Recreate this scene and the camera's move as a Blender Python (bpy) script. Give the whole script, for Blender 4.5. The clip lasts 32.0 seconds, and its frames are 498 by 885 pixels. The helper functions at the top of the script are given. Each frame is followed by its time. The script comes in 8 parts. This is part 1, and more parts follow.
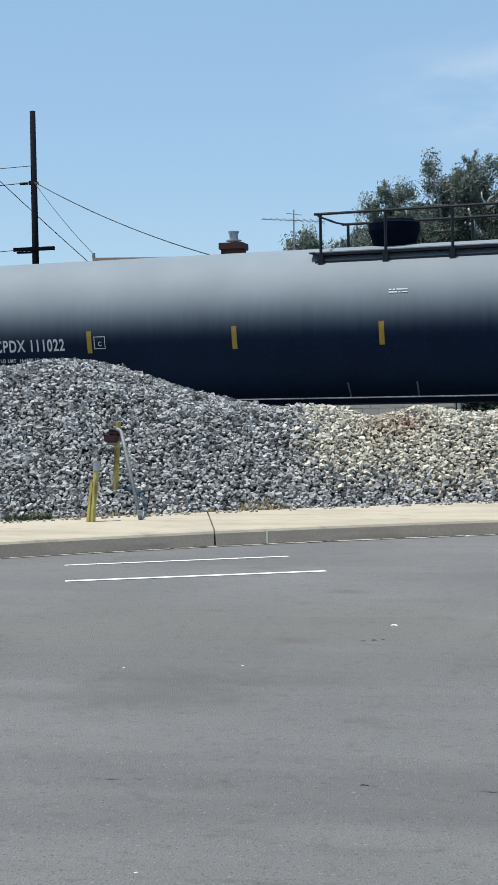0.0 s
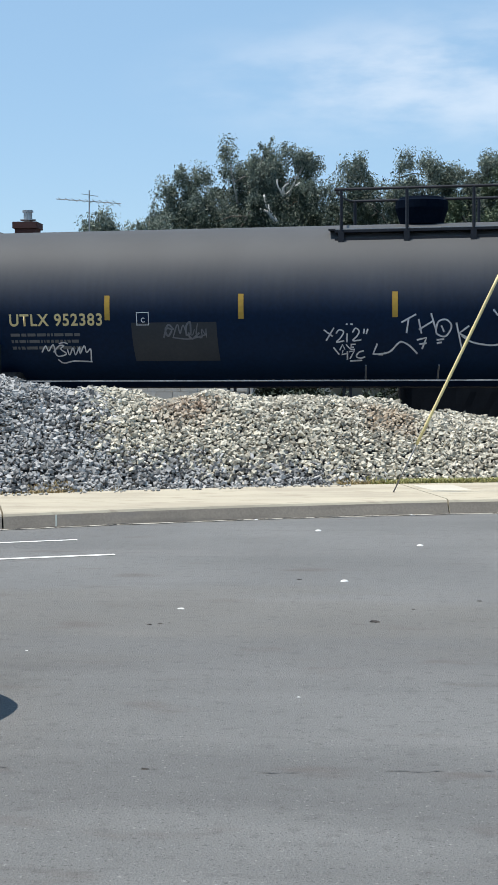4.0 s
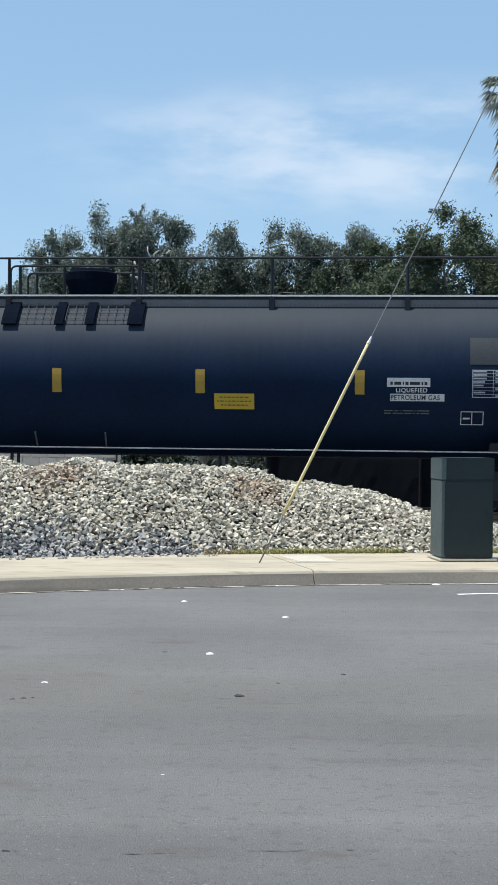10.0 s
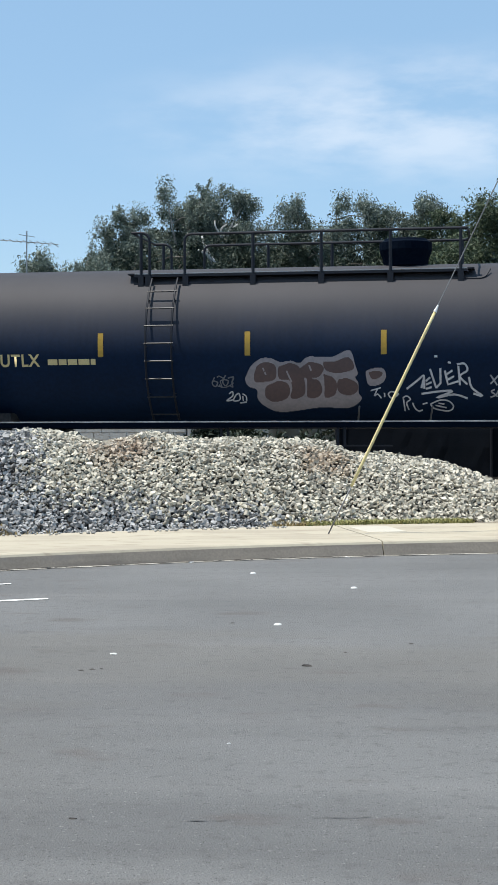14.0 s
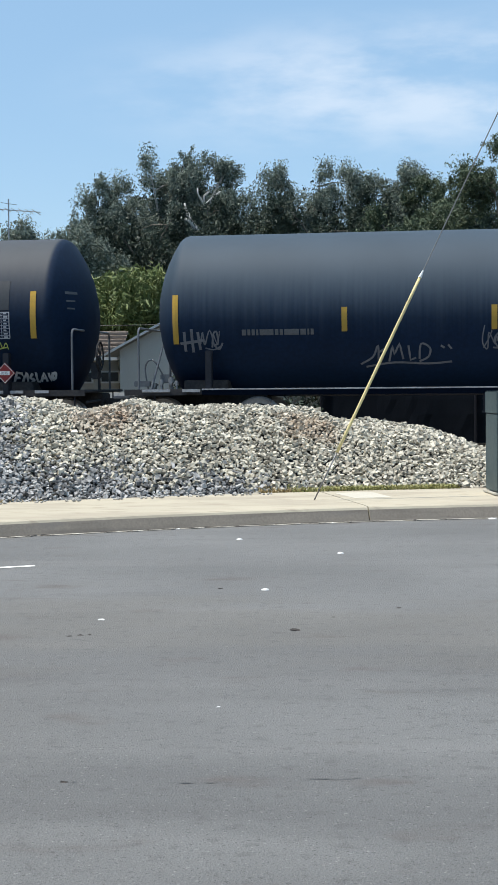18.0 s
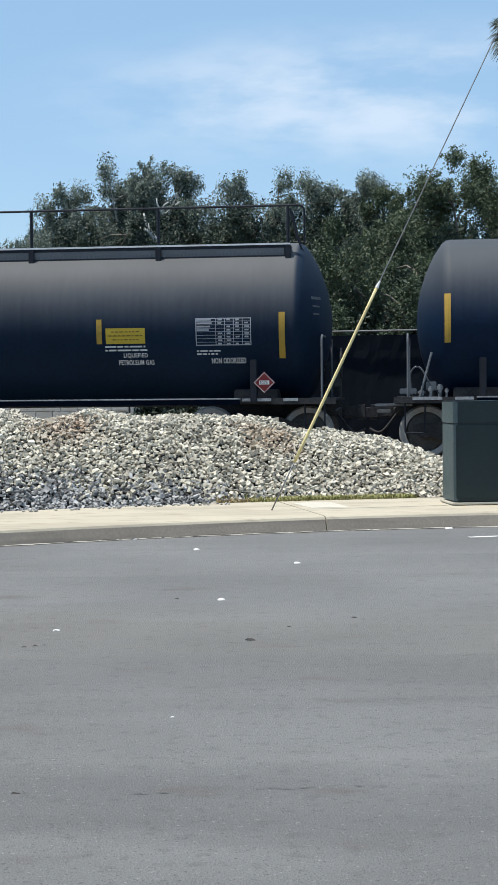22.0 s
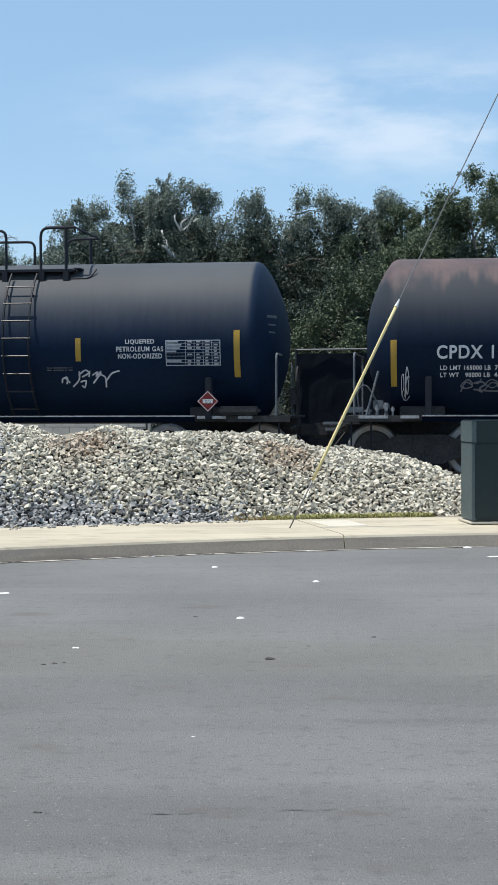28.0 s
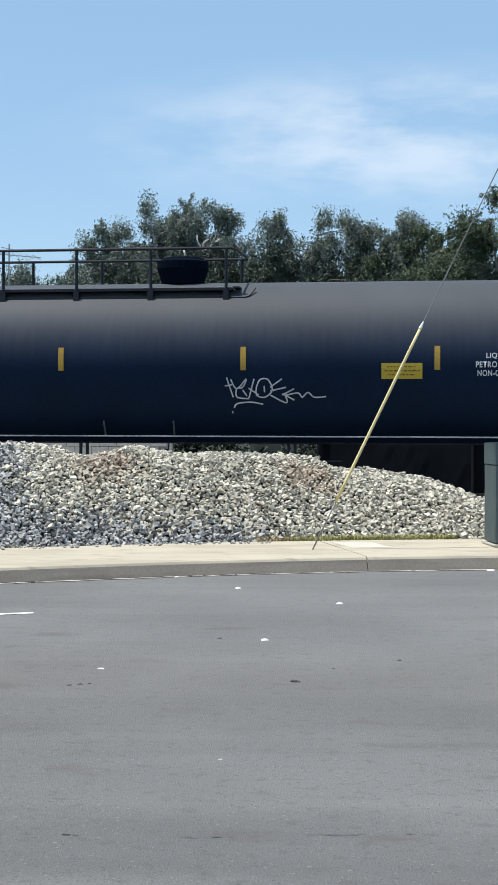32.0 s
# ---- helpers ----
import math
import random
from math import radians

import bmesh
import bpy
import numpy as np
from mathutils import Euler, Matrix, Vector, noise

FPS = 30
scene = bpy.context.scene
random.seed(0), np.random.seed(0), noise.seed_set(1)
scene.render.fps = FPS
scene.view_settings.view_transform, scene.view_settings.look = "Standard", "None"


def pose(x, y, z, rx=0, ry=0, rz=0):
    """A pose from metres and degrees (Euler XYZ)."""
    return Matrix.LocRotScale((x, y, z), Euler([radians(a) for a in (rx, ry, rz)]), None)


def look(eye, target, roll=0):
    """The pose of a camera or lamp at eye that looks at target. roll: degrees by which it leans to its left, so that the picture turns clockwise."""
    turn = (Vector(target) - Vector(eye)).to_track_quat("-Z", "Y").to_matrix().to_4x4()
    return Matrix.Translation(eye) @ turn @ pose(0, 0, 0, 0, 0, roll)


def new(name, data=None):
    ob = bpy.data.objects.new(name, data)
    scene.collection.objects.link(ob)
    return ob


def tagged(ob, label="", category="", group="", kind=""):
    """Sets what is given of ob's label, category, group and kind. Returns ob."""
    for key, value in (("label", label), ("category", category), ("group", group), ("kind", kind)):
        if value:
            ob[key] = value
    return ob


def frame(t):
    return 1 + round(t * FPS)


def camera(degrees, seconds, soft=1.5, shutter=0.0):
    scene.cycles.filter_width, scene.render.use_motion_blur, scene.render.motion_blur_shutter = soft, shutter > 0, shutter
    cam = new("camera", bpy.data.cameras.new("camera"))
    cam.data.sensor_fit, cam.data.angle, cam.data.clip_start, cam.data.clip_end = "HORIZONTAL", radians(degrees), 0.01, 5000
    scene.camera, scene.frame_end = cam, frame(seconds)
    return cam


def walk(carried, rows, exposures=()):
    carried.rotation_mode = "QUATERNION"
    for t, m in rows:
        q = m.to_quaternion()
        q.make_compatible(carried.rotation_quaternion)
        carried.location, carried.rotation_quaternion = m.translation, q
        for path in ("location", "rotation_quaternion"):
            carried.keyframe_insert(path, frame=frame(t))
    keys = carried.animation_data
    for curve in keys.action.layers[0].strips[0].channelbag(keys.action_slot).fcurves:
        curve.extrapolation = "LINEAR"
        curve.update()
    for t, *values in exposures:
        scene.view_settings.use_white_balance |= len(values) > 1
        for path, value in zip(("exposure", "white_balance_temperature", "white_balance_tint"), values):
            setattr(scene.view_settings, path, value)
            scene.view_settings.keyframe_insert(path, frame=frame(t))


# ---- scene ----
cam = camera(19.256, 32.0, soft=1.5)

# seconds; eye x, y, z; yaw to the right, tilt up, roll in degrees
PATH = [
    (0, -0.046, -0.003, 1.490, -12.942, -2.106, -1.180),
    (0.5, -0.045, -0.005, 1.486, -13.040, -2.223, -1.142),
    (1, -0.053, -0.004, 1.481, -12.617, -2.473, -0.878),
    (1.5, -0.043, 0.000, 1.477, -11.947, -2.719, -0.637),
    (2, -0.029, 0.002, 1.475, -11.066, -2.895, -0.592),
    (2.5, -0.029, 0.009, 1.482, -9.917, -3.071, -0.421),
    (3, -0.034, 0.012, 1.480, -8.415, -3.178, -0.127),
    (3.5, -0.019, 0.014, 1.489, -6.723, -3.242, -0.128),
    (4, -0.009, 0.021, 1.490, -4.956, -2.857, -0.232),
    (4.5, -0.009, 0.031, 1.494, -3.461, -1.922, -0.254),
    (6.5, 0.019, 0.012, 1.526, -2.753, 1.130, -1.088),
    (7, 0.019, 0.010, 1.517, -3.037, 0.748, -0.838),
    (7.5, 0.004, 0.015, 1.521, -2.842, 0.257, -0.716),
    (8, -0.033, 0.016, 1.527, -2.097, -0.164, -0.192),
    (8.5, -0.049, 0.015, 1.528, -0.994, -0.362, -0.114),
    (9, -0.063, 0.008, 1.523, -0.000, -0.353, 0.246),
    (9.5, -0.049, -0.002, 1.539, 0.413, -0.358, 0.751),
    (10, -0.011, -0.020, 1.544, 0.212, -0.301, 0.660),
    (10.5, -0.001, -0.027, 1.537, -0.197, -0.363, 0.748),
    (11, 0.011, -0.032, 1.534, -0.628, -0.568, 0.416),
    (11.5, 0.021, -0.032, 1.537, -1.029, -0.852, 0.218),
    (12, 0.033, -0.022, 1.536, -1.429, -1.133, -0.022),
    (12.5, 0.031, -0.021, 1.530, -1.829, -1.272, -0.240),
    (13, 0.028, -0.018, 1.525, -2.252, -1.339, -0.209),
    (13.5, 0.034, -0.016, 1.526, -2.631, -1.336, -0.218),
    (15.5, 0.041, 0.012, 1.511, -2.321, -1.371, -0.444),
    (16, 0.040, 0.006, 1.514, -2.218, -1.610, -0.310),
    (16.5, 0.039, 0.008, 1.510, -2.168, -1.929, -0.219),
    (17, 0.026, 0.010, 1.506, -2.091, -2.223, -0.297),
    (17.5, 0.023, 0.013, 1.498, -2.017, -2.415, -0.438),
    (18, 0.016, 0.005, 1.501, -1.953, -2.563, -0.548),
    (18.5, 0.020, 0.013, 1.501, -1.941, -2.641, -0.732),
    (19, 0.033, 0.017, 1.502, -1.902, -2.707, -0.729),
    (19.5, 0.036, 0.013, 1.497, -1.703, -2.718, -0.856),
    (20, 0.029, 0.014, 1.496, -1.312, -2.669, -0.698),
    (20.5, 0.039, 0.009, 1.496, -0.873, -2.571, -0.669),
    (21, 0.042, 0.005, 1.501, -0.521, -2.456, -0.596),
    (21.5, 0.053, 0.007, 1.506, -0.408, -2.372, -0.567),
    (22, 0.046, 0.001, 1.498, -0.397, -2.177, -0.542),
    (22.5, 0.036, -0.010, 1.507, -0.474, -1.994, -0.194),
    (23, 0.027, -0.015, 1.515, -0.488, -1.657, 0.060),
    (23.5, 0.022, -0.014, 1.514, -0.486, -1.222, 0.049),
    (24, 0.011, -0.011, 1.523, -0.482, -0.959, 0.313),
    (24.5, 0.007, -0.021, 1.524, -0.583, -0.737, 0.478),
    (25, 0.028, -0.031, 1.522, -0.839, -0.519, 0.099),
    (25.5, 0.020, -0.023, 1.523, -1.083, -0.417, -0.007),
    (27.5, 0.018, 0.008, 1.506, -1.221, -1.301, -0.004),
    (28, 0.012, 0.004, 1.512, -0.992, -1.532, -0.178),
    (28.5, -0.007, -0.001, 1.519, -0.856, -1.572, -0.158),
    (29, -0.028, -0.023, 1.516, -0.855, -1.426, -0.295),
    (29.5, -0.065, -0.033, 1.523, -0.794, -1.263, 0.060),
    (30, -0.082, -0.034, 1.528, -0.836, -1.023, 0.271),
    (30.5, -0.073, -0.036, 1.527, -0.848, -0.842, 0.305),
    (31, -0.035, -0.030, 1.518, -1.026, -0.687, -0.077),
    (31.5, -0.033, -0.017, 1.526, -1.303, -0.705, 0.225),
    (32, -0.028, -0.009, 1.527, -1.764, -0.766, 0.152),
]


def aim(x, y, z, yaw, tilt, roll):
    a, b = radians(yaw), radians(tilt)
    way = Vector((math.sin(a) * math.cos(b), math.cos(a) * math.cos(b), math.sin(b)))
    return look((x, y, z), Vector((x, y, z)) + way * 30, roll)


walk(cam, [(r[0], aim(*r[1:])) for r in PATH], [(t, e, 6720, 10) for t, e in ((0, 0.10), (1.5, 0.10), (3, 0.24), (4.5, 0.19), (7, 0.14), (9, 0.16), (13, 0.21), (22, 0.22), (32, 0.22))])

# ---- light: high clear-day sun from the left and a little on the road side ----
SUN = Vector((-0.31, -0.07, 1.0)).normalized()
world = bpy.data.worlds.new("sky")
scene.world = world
world.use_nodes = True
wn, wl = world.node_tree.nodes, world.node_tree.links
sky = wn.new("ShaderNodeTexSky")
sky.sky_type = "NISHITA"
sky.sun_disc = False
sky.sun_elevation = math.asin(SUN.z)
sky.sun_rotation = math.atan2(SUN.x, SUN.y)
sky.air_density, sky.dust_density, sky.ozone_density = 1.0, 0.0, 2.2
wcoord = wn.new("ShaderNodeTexCoord")
wmap = wn.new("ShaderNodeMapping")
wmap.inputs["Scale"].default_value = (0.7, 1.0, 2.2)
wnoise = wn.new("ShaderNodeTexNoise")
wnoise.inputs["Scale"].default_value = 11.0
wnoise.inputs["Detail"].default_value = 7.0
wnoise.inputs["Roughness"].default_value = 0.55
wramp = wn.new("ShaderNodeMapRange")
wramp.interpolation_type = "SMOOTHSTEP"
wramp.inputs["From Min"].default_value, wramp.inputs["From Max"].default_value = 0.38, 0.66
# a broad thin cloud bank over the trees
wdot = wn.new("ShaderNodeVectorMath")
wdot.operation = "DISTANCE"
wdot.inputs[1].default_value = (0.075, 0.98, 0.190 * 4.4)
wsq = wn.new("ShaderNodeMapping")
wsq.inputs["Scale"].default_value = (1.0, 1.0, 4.4)
wband = wn.new("ShaderNodeMapRange")
wband.interpolation_type = "SMOOTHSTEP"
wband.inputs["From Min"].default_value, wband.inputs["From Max"].default_value = 0.26, 0.06
wmul = wn.new("ShaderNodeMath")
wmul.operation = "MULTIPLY"
wmul2 = wn.new("ShaderNodeMath")
wmul2.operation = "MULTIPLY"
wmul2.inputs[1].default_value = 0.46
wmix = wn.new("ShaderNodeMix")
wmix.data_type = "RGBA"
wmix.inputs["B"].default_value = (6.4, 6.9, 7.6, 1)
wl.new(wcoord.outputs["Generated"], wmap.inputs["Vector"])
wl.new(wmap.outputs["Vector"], wnoise.inputs["Vector"])
wl.new(wnoise.outputs["Fac"], wramp.inputs["Value"])
wl.new(wcoord.outputs["Generated"], wsq.inputs["Vector"])
wl.new(wsq.outputs["Vector"], wdot.inputs[0])
wl.new(wdot.outputs["Value"], wband.inputs["Value"])
wl.new(wramp.outputs["Result"], wmul.inputs[0])
wl.new(wband.outputs["Result"], wmul.inputs[1])
wl.new(wmul.outputs["Value"], wmul2.inputs[0])
wl.new(wmul2.outputs["Value"], wmix.inputs["Factor"])
whaze = wn.new("ShaderNodeMix")
whaze.data_type = "RGBA"
whaze.inputs["Factor"].default_value = 0.6
whaze.inputs["B"].default_value = (2.25, 3.95, 5.95, 1)
wl.new(sky.outputs["Color"], whaze.inputs["A"])
wl.new(whaze.outputs["Result"], wmix.inputs["A"])
wl.new(wmix.outputs["Result"], wn["Background"].inputs["Color"])
wn["Background"].inputs["Strength"].default_value = 0.130

sun = new("sun", bpy.data.lights.new("sun", "SUN"))
sun.data.energy = 4.8
sun.data.angle = radians(0.53)
sun.data.color = (1.0, 0.96, 0.89)
sun.matrix_world = look(SUN * 60, (0, 0, 0))


# ---- materials ----
def material(name, colour, other=None, rough=0.7, metal=0.0, fine=40.0, coarse=3.0, bump=0.1, amount=0.5, island=False, per_object=False, spec=0.4):
    """Two colours mixed by a coarse and a fine noise, with relief from the fine one."""
    m = bpy.data.materials.new(name)
    m.use_nodes = True
    n, l = m.node_tree.nodes, m.node_tree.links
    b = n["Principled BSDF"]
    b.inputs["Roughness"].default_value, b.inputs["Metallic"].default_value = rough, metal
    b.inputs["Specular IOR Level"].default_value = spec
    other = other or tuple(min(1, c * 0.7) for c in colour)
    co = n.new("ShaderNodeTexCoord")
    a = n.new("ShaderNodeTexNoise")
    a.inputs["Scale"].default_value, a.inputs["Detail"].default_value = coarse, 5
    f = n.new("ShaderNodeTexNoise")
    f.inputs["Scale"].default_value, f.inputs["Detail"].default_value = fine, 4
    l.new(co.outputs["Object"], a.inputs["Vector"])
    l.new(co.outputs["Object"], f.inputs["Vector"])
    s = n.new("ShaderNodeMath")
    s.operation = "ADD"
    l.new(a.outputs["Fac"], s.inputs[0])
    l.new(f.outputs["Fac"], s.inputs[1])
    last = s.outputs[0]
    lo, hi = 0.75, 1.25
    if island or per_object:
        if island:
            r = n.new("ShaderNodeNewGeometry").outputs["Random Per Island"]
        else:
            r = n.new("ShaderNodeObjectInfo").outputs["Random"]
        s2 = n.new("ShaderNodeMath")
        s2.operation = "ADD"
        l.new(last, s2.inputs[0])
        l.new(r, s2.inputs[1])
        last = s2.outputs[0]
        lo, hi = 0.95, 2.05
    mr = n.new("ShaderNodeMapRange")
    mr.inputs["From Min"].default_value, mr.inputs["From Max"].default_value = lo, hi
    mr.inputs["To Min"].default_value, mr.inputs["To Max"].default_value = 0.5 - amount, 0.5 + amount
    l.new(last, mr.inputs["Value"])
    mix = n.new("ShaderNodeMix")
    mix.data_type = "RGBA"
    mix.inputs["A"].default_value, mix.inputs["B"].default_value = (*colour, 1), (*other, 1)
    l.new(mr.outputs["Result"], mix.inputs["Factor"])
    l.new(mix.outputs["Result"], b.inputs["Base Color"])
    if bump:
        bp = n.new("ShaderNodeBump")
        bp.inputs["Strength"].default_value, bp.inputs["Distance"].default_value = bump, 0.02
        l.new(f.outputs["Fac"], bp.inputs["Height"])
        l.new(bp.outputs["Normal"], b.inputs["Normal"])
    return m


def mix_in(m, colour, low, high, scale, stretch=(1, 1, 1), power=1.0):
    """Lays stains of another colour over a material, by a stretched noise."""
    n, l = m.node_tree.nodes, m.node_tree.links
    b = n["Principled BSDF"]
    was = b.inputs["Base Color"].links[0].from_socket
    co = n.new("ShaderNodeTexCoord")
    mp = n.new("ShaderNodeMapping")
    mp.inputs["Scale"].default_value = stretch
    no = n.new("ShaderNodeTexNoise")
    no.inputs["Scale"].default_value, no.inputs["Detail"].default_value = scale, 6
    mr = n.new("ShaderNodeMapRange")
    mr.interpolation_type = "SMOOTHSTEP"
    mr.inputs["From Min"].default_value, mr.inputs["From Max"].default_value = low, high
    mr.inputs["To Max"].default_value = power
    mix = n.new("ShaderNodeMix")
    mix.data_type = "RGBA"
    mix.inputs["B"].default_value = (*colour, 1)
    l.new(co.outputs["Object"], mp.inputs["Vector"])
    l.new(mp.outputs["Vector"], no.inputs["Vector"])
    l.new(no.outputs["Fac"], mr.inputs["Value"])
    l.new(mr.outputs["Result"], mix.inputs["Factor"])
    l.new(was, mix.inputs["A"])
    l.new(mix.outputs["Result"], b.inputs["Base Color"])
    return mr


def spot_in(m, colour, centre, inner, outer, power=0.7):
    """A stain of a given place and size, broken by noise."""
    n, l = m.node_tree.nodes, m.node_tree.links
    b = n["Principled BSDF"]
    was = b.inputs["Base Color"].links[0].from_socket
    co = n.new("ShaderNodeTexCoord")
    no = n.new("ShaderNodeTexNoise")
    no.inputs["Scale"].default_value = 5.0
    d = n.new("ShaderNodeVectorMath")
    d.operation = "DISTANCE"
    d.inputs[1].default_value = centre
    add = n.new("ShaderNodeMath")
    add.operation = "MULTIPLY_ADD"
    add.inputs[1].default_value, add.inputs[2].default_value = 0.9, -0.45
    tot = n.new("ShaderNodeMath")
    tot.operation = "ADD"
    mr = n.new("ShaderNodeMapRange")
    mr.interpolation_type = "SMOOTHSTEP"
    mr.inputs["From Min"].default_value, mr.inputs["From Max"].default_value = outer, inner
    mr.inputs["To Max"].default_value = power
    mix = n.new("ShaderNodeMix")
    mix.data_type = "RGBA"
    mix.inputs["B"].default_value = (*colour, 1)
    l.new(co.outputs["Object"], d.inputs[0])
    l.new(co.outputs["Object"], no.inputs["Vector"])
    l.new(no.outputs["Fac"], add.inputs[0])
    l.new(d.outputs["Value"], tot.inputs[0])
    l.new(add.outputs[0], tot.inputs[1])
    l.new(tot.outputs[0], mr.inputs["Value"])
    l.new(mr.outputs["Result"], mix.inputs["Factor"])
    l.new(was, mix.inputs["A"])
    l.new(mix.outputs["Result"], b.inputs["Base Color"])


def band_in(m, colour, y0, half, power):
    """A worn band along the road, with wandering edges."""
    n, l = m.node_tree.nodes, m.node_tree.links
    b = n["Principled BSDF"]
    was = b.inputs["Base Color"].links[0].from_socket
    co = n.new("ShaderNodeTexCoord")
    sep = n.new("ShaderNodeSeparateXYZ")
    mp = n.new("ShaderNodeMapping")
    mp.inputs["Scale"].default_value = (0.35, 1.4, 1)
    no = n.new("ShaderNodeTexNoise")
    no.inputs["Scale"].default_value, no.inputs["Detail"].default_value = 1.3, 6
    wob = n.new("ShaderNodeMath")
    wob.operation = "MULTIPLY_ADD"
    wob.inputs[1].default_value = 2.4 * half
    off = n.new("ShaderNodeMath")
    off.operation = "SUBTRACT"
    off.inputs[1].default_value = y0 + 1.2 * half
    size = n.new("ShaderNodeMath")
    size.operation = "ABSOLUTE"
    mr = n.new("ShaderNodeMapRange")
    mr.interpolation_type = "SMOOTHSTEP"
    mr.inputs["From Min"].default_value, mr.inputs["From Max"].default_value = half, half * 0.2
    mr.inputs["To Max"].default_value = power
    mix = n.new("ShaderNodeMix")
    mix.data_type = "RGBA"
    mix.inputs["B"].default_value = (*colour, 1)
    l.new(co.outputs["Object"], sep.inputs[0])
    l.new(co.outputs["Object"], mp.inputs["Vector"])
    l.new(mp.outputs["Vector"], no.inputs["Vector"])
    l.new(no.outputs["Fac"], wob.inputs[0])
    l.new(sep.outputs["Y"], wob.inputs[2])
    l.new(wob.outputs[0], off.inputs[0])
    l.new(off.outputs[0], size.inputs[0])
    l.new(size.outputs[0], mr.inputs["Value"])
    l.new(mr.outputs["Result"], mix.inputs["Factor"])
    l.new(was, mix.inputs["A"])
    l.new(mix.outputs["Result"], b.inputs["Base Color"])


ASPHALT = material("asphalt", (0.140, 0.142, 0.141), (0.180, 0.182, 0.180), 0.85, fine=110, coarse=0.5, bump=0.6, spec=0.25, amount=0.8)
band_in(ASPHALT, (0.150, 0.141, 0.124), 8.7, 1.5, 0.40)
band_in(ASPHALT, (0.100, 0.100, 0.100), 7.6, 0.9, 0.40)
band_in(ASPHALT, (0.095, 0.096, 0.097), 5.1, 0.9, 0.50)
mix_in(ASPHALT, (0.112, 0.113, 0.112), 0.50, 0.72, 0.55, (0.25, 1.0, 1), 0.42)
mix_in(ASPHALT, (0.225, 0.222, 0.215), 0.54, 0.76, 1.1, (0.14, 1.2, 1), 0.30)
mix_in(ASPHALT, (0.105, 0.104, 0.103), 0.54, 0.74, 2.4, (0.22, 1.3, 1), 0.22)
mix_in(ASPHALT, (0.070, 0.070, 0.070), 0.58, 0.68, 60.0, (1, 1, 1), 0.75)
mix_in(ASPHALT, (0.30, 0.295, 0.285), 0.60, 0.72, 52.0, (1, 1, 1), 0.55)
mix_in(ASPHALT, (0.085, 0.084, 0.083), 0.55, 0.68, 15.0, (0.7, 0.9, 1), 0.36)
spot_in(ASPHALT, (0.085, 0.084, 0.08), (-2.1, 6.95, 0.0), 0.1, 0.75, 0.45)
mix_in(ASPHALT, (0.105, 0.088, 0.080), 0.60, 0.74, 2.9, (0.45, 1.0, 1), 0.48)
CONCRETE_NEW = material("fresh_concrete", (0.53, 0.50, 0.42), (0.46, 0.43, 0.36), 0.9, fine=60, coarse=2, bump=0.08)
CONCRETE = material("sidewalk_concrete", (0.47, 0.425, 0.33), (0.39, 0.35, 0.275), 0.9, fine=60, coarse=1.3, bump=0.12, spec=0.2, per_object=True)
mix_in(CONCRETE, (0.33, 0.29, 0.23), 0.46, 0.64, 1.3, (0.5, 2.0, 1), 0.6)
mix_in(CONCRETE, (0.26, 0.22, 0.17), 0.55, 0.68, 6.0, (0.5, 1.6, 1), 0.5)
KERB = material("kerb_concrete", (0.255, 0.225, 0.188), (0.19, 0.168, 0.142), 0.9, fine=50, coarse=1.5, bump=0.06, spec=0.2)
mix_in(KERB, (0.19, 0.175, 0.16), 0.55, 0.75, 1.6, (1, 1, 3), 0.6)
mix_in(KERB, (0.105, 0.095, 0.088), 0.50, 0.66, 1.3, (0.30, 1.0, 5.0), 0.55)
DIRT = material("dirt", (0.17, 0.145, 0.11), (0.12, 0.10, 0.075), 0.95, fine=12, coarse=0.4, bump=0.3, spec=0.1)
WHITE_LINE = material("line_paint", (0.80, 0.80, 0.78), (0.62, 0.62, 0.60), 0.8, fine=60, coarse=6, bump=0.05)
STONE_GREY = material("grey_ballast", (0.075, 0.076, 0.078), (0.50, 0.495, 0.485), 0.9, fine=30, coarse=4, bump=0.2, island=True, spec=0.2)
STONE_TAN = material("tan_ballast", (0.23, 0.212, 0.172), (0.68, 0.635, 0.53), 0.9, fine=30, coarse=4, bump=0.2, island=True, spec=0.2)
spot_in(STONE_TAN, (0.30, 0.16, 0.09), (-2.35, 17.9, 0.9), 0.1, 0.7, 0.42)
spot_in(STONE_TAN, (0.30, 0.18, 0.10), (0.10, 18.4, 0.85), 0.1, 0.6, 0.45)
# nearly black, so shade between the stones is put into the colour
MOUND = material("mound_gap_shade", (0.018, 0.018, 0.018), (0.045, 0.043, 0.040), 0.95, fine=22, coarse=6, bump=0.8)
TRACK_BED = material("track_ballast", (0.10, 0.095, 0.085), (0.20, 0.19, 0.17), 0.95, fine=25, coarse=4, bump=0.8)
TIE = material("tie_wood", (0.10, 0.075, 0.055), (0.16, 0.13, 0.10), 0.9, fine=30, coarse=4)
RAIL = material("rail_steel", (0.30, 0.20, 0.14), (0.20, 0.13, 0.09), 0.6, 0.6, fine=30, coarse=3)
GREEN_BOX = material("green_cabinet_paint", (0.008, 0.018, 0.020), (0.011, 0.024, 0.025), 0.55, fine=20, coarse=2, bump=0.03)
YELLOW_POST = material("yellow_post_paint", (0.42, 0.36, 0.10), (0.25, 0.20, 0.06), 0.7, fine=20, coarse=5, bump=0.05)
mix_in(YELLOW_POST, (0.13, 0.075, 0.04), 0.54, 0.66, 9.0, (1, 1, 0.3), 0.7)
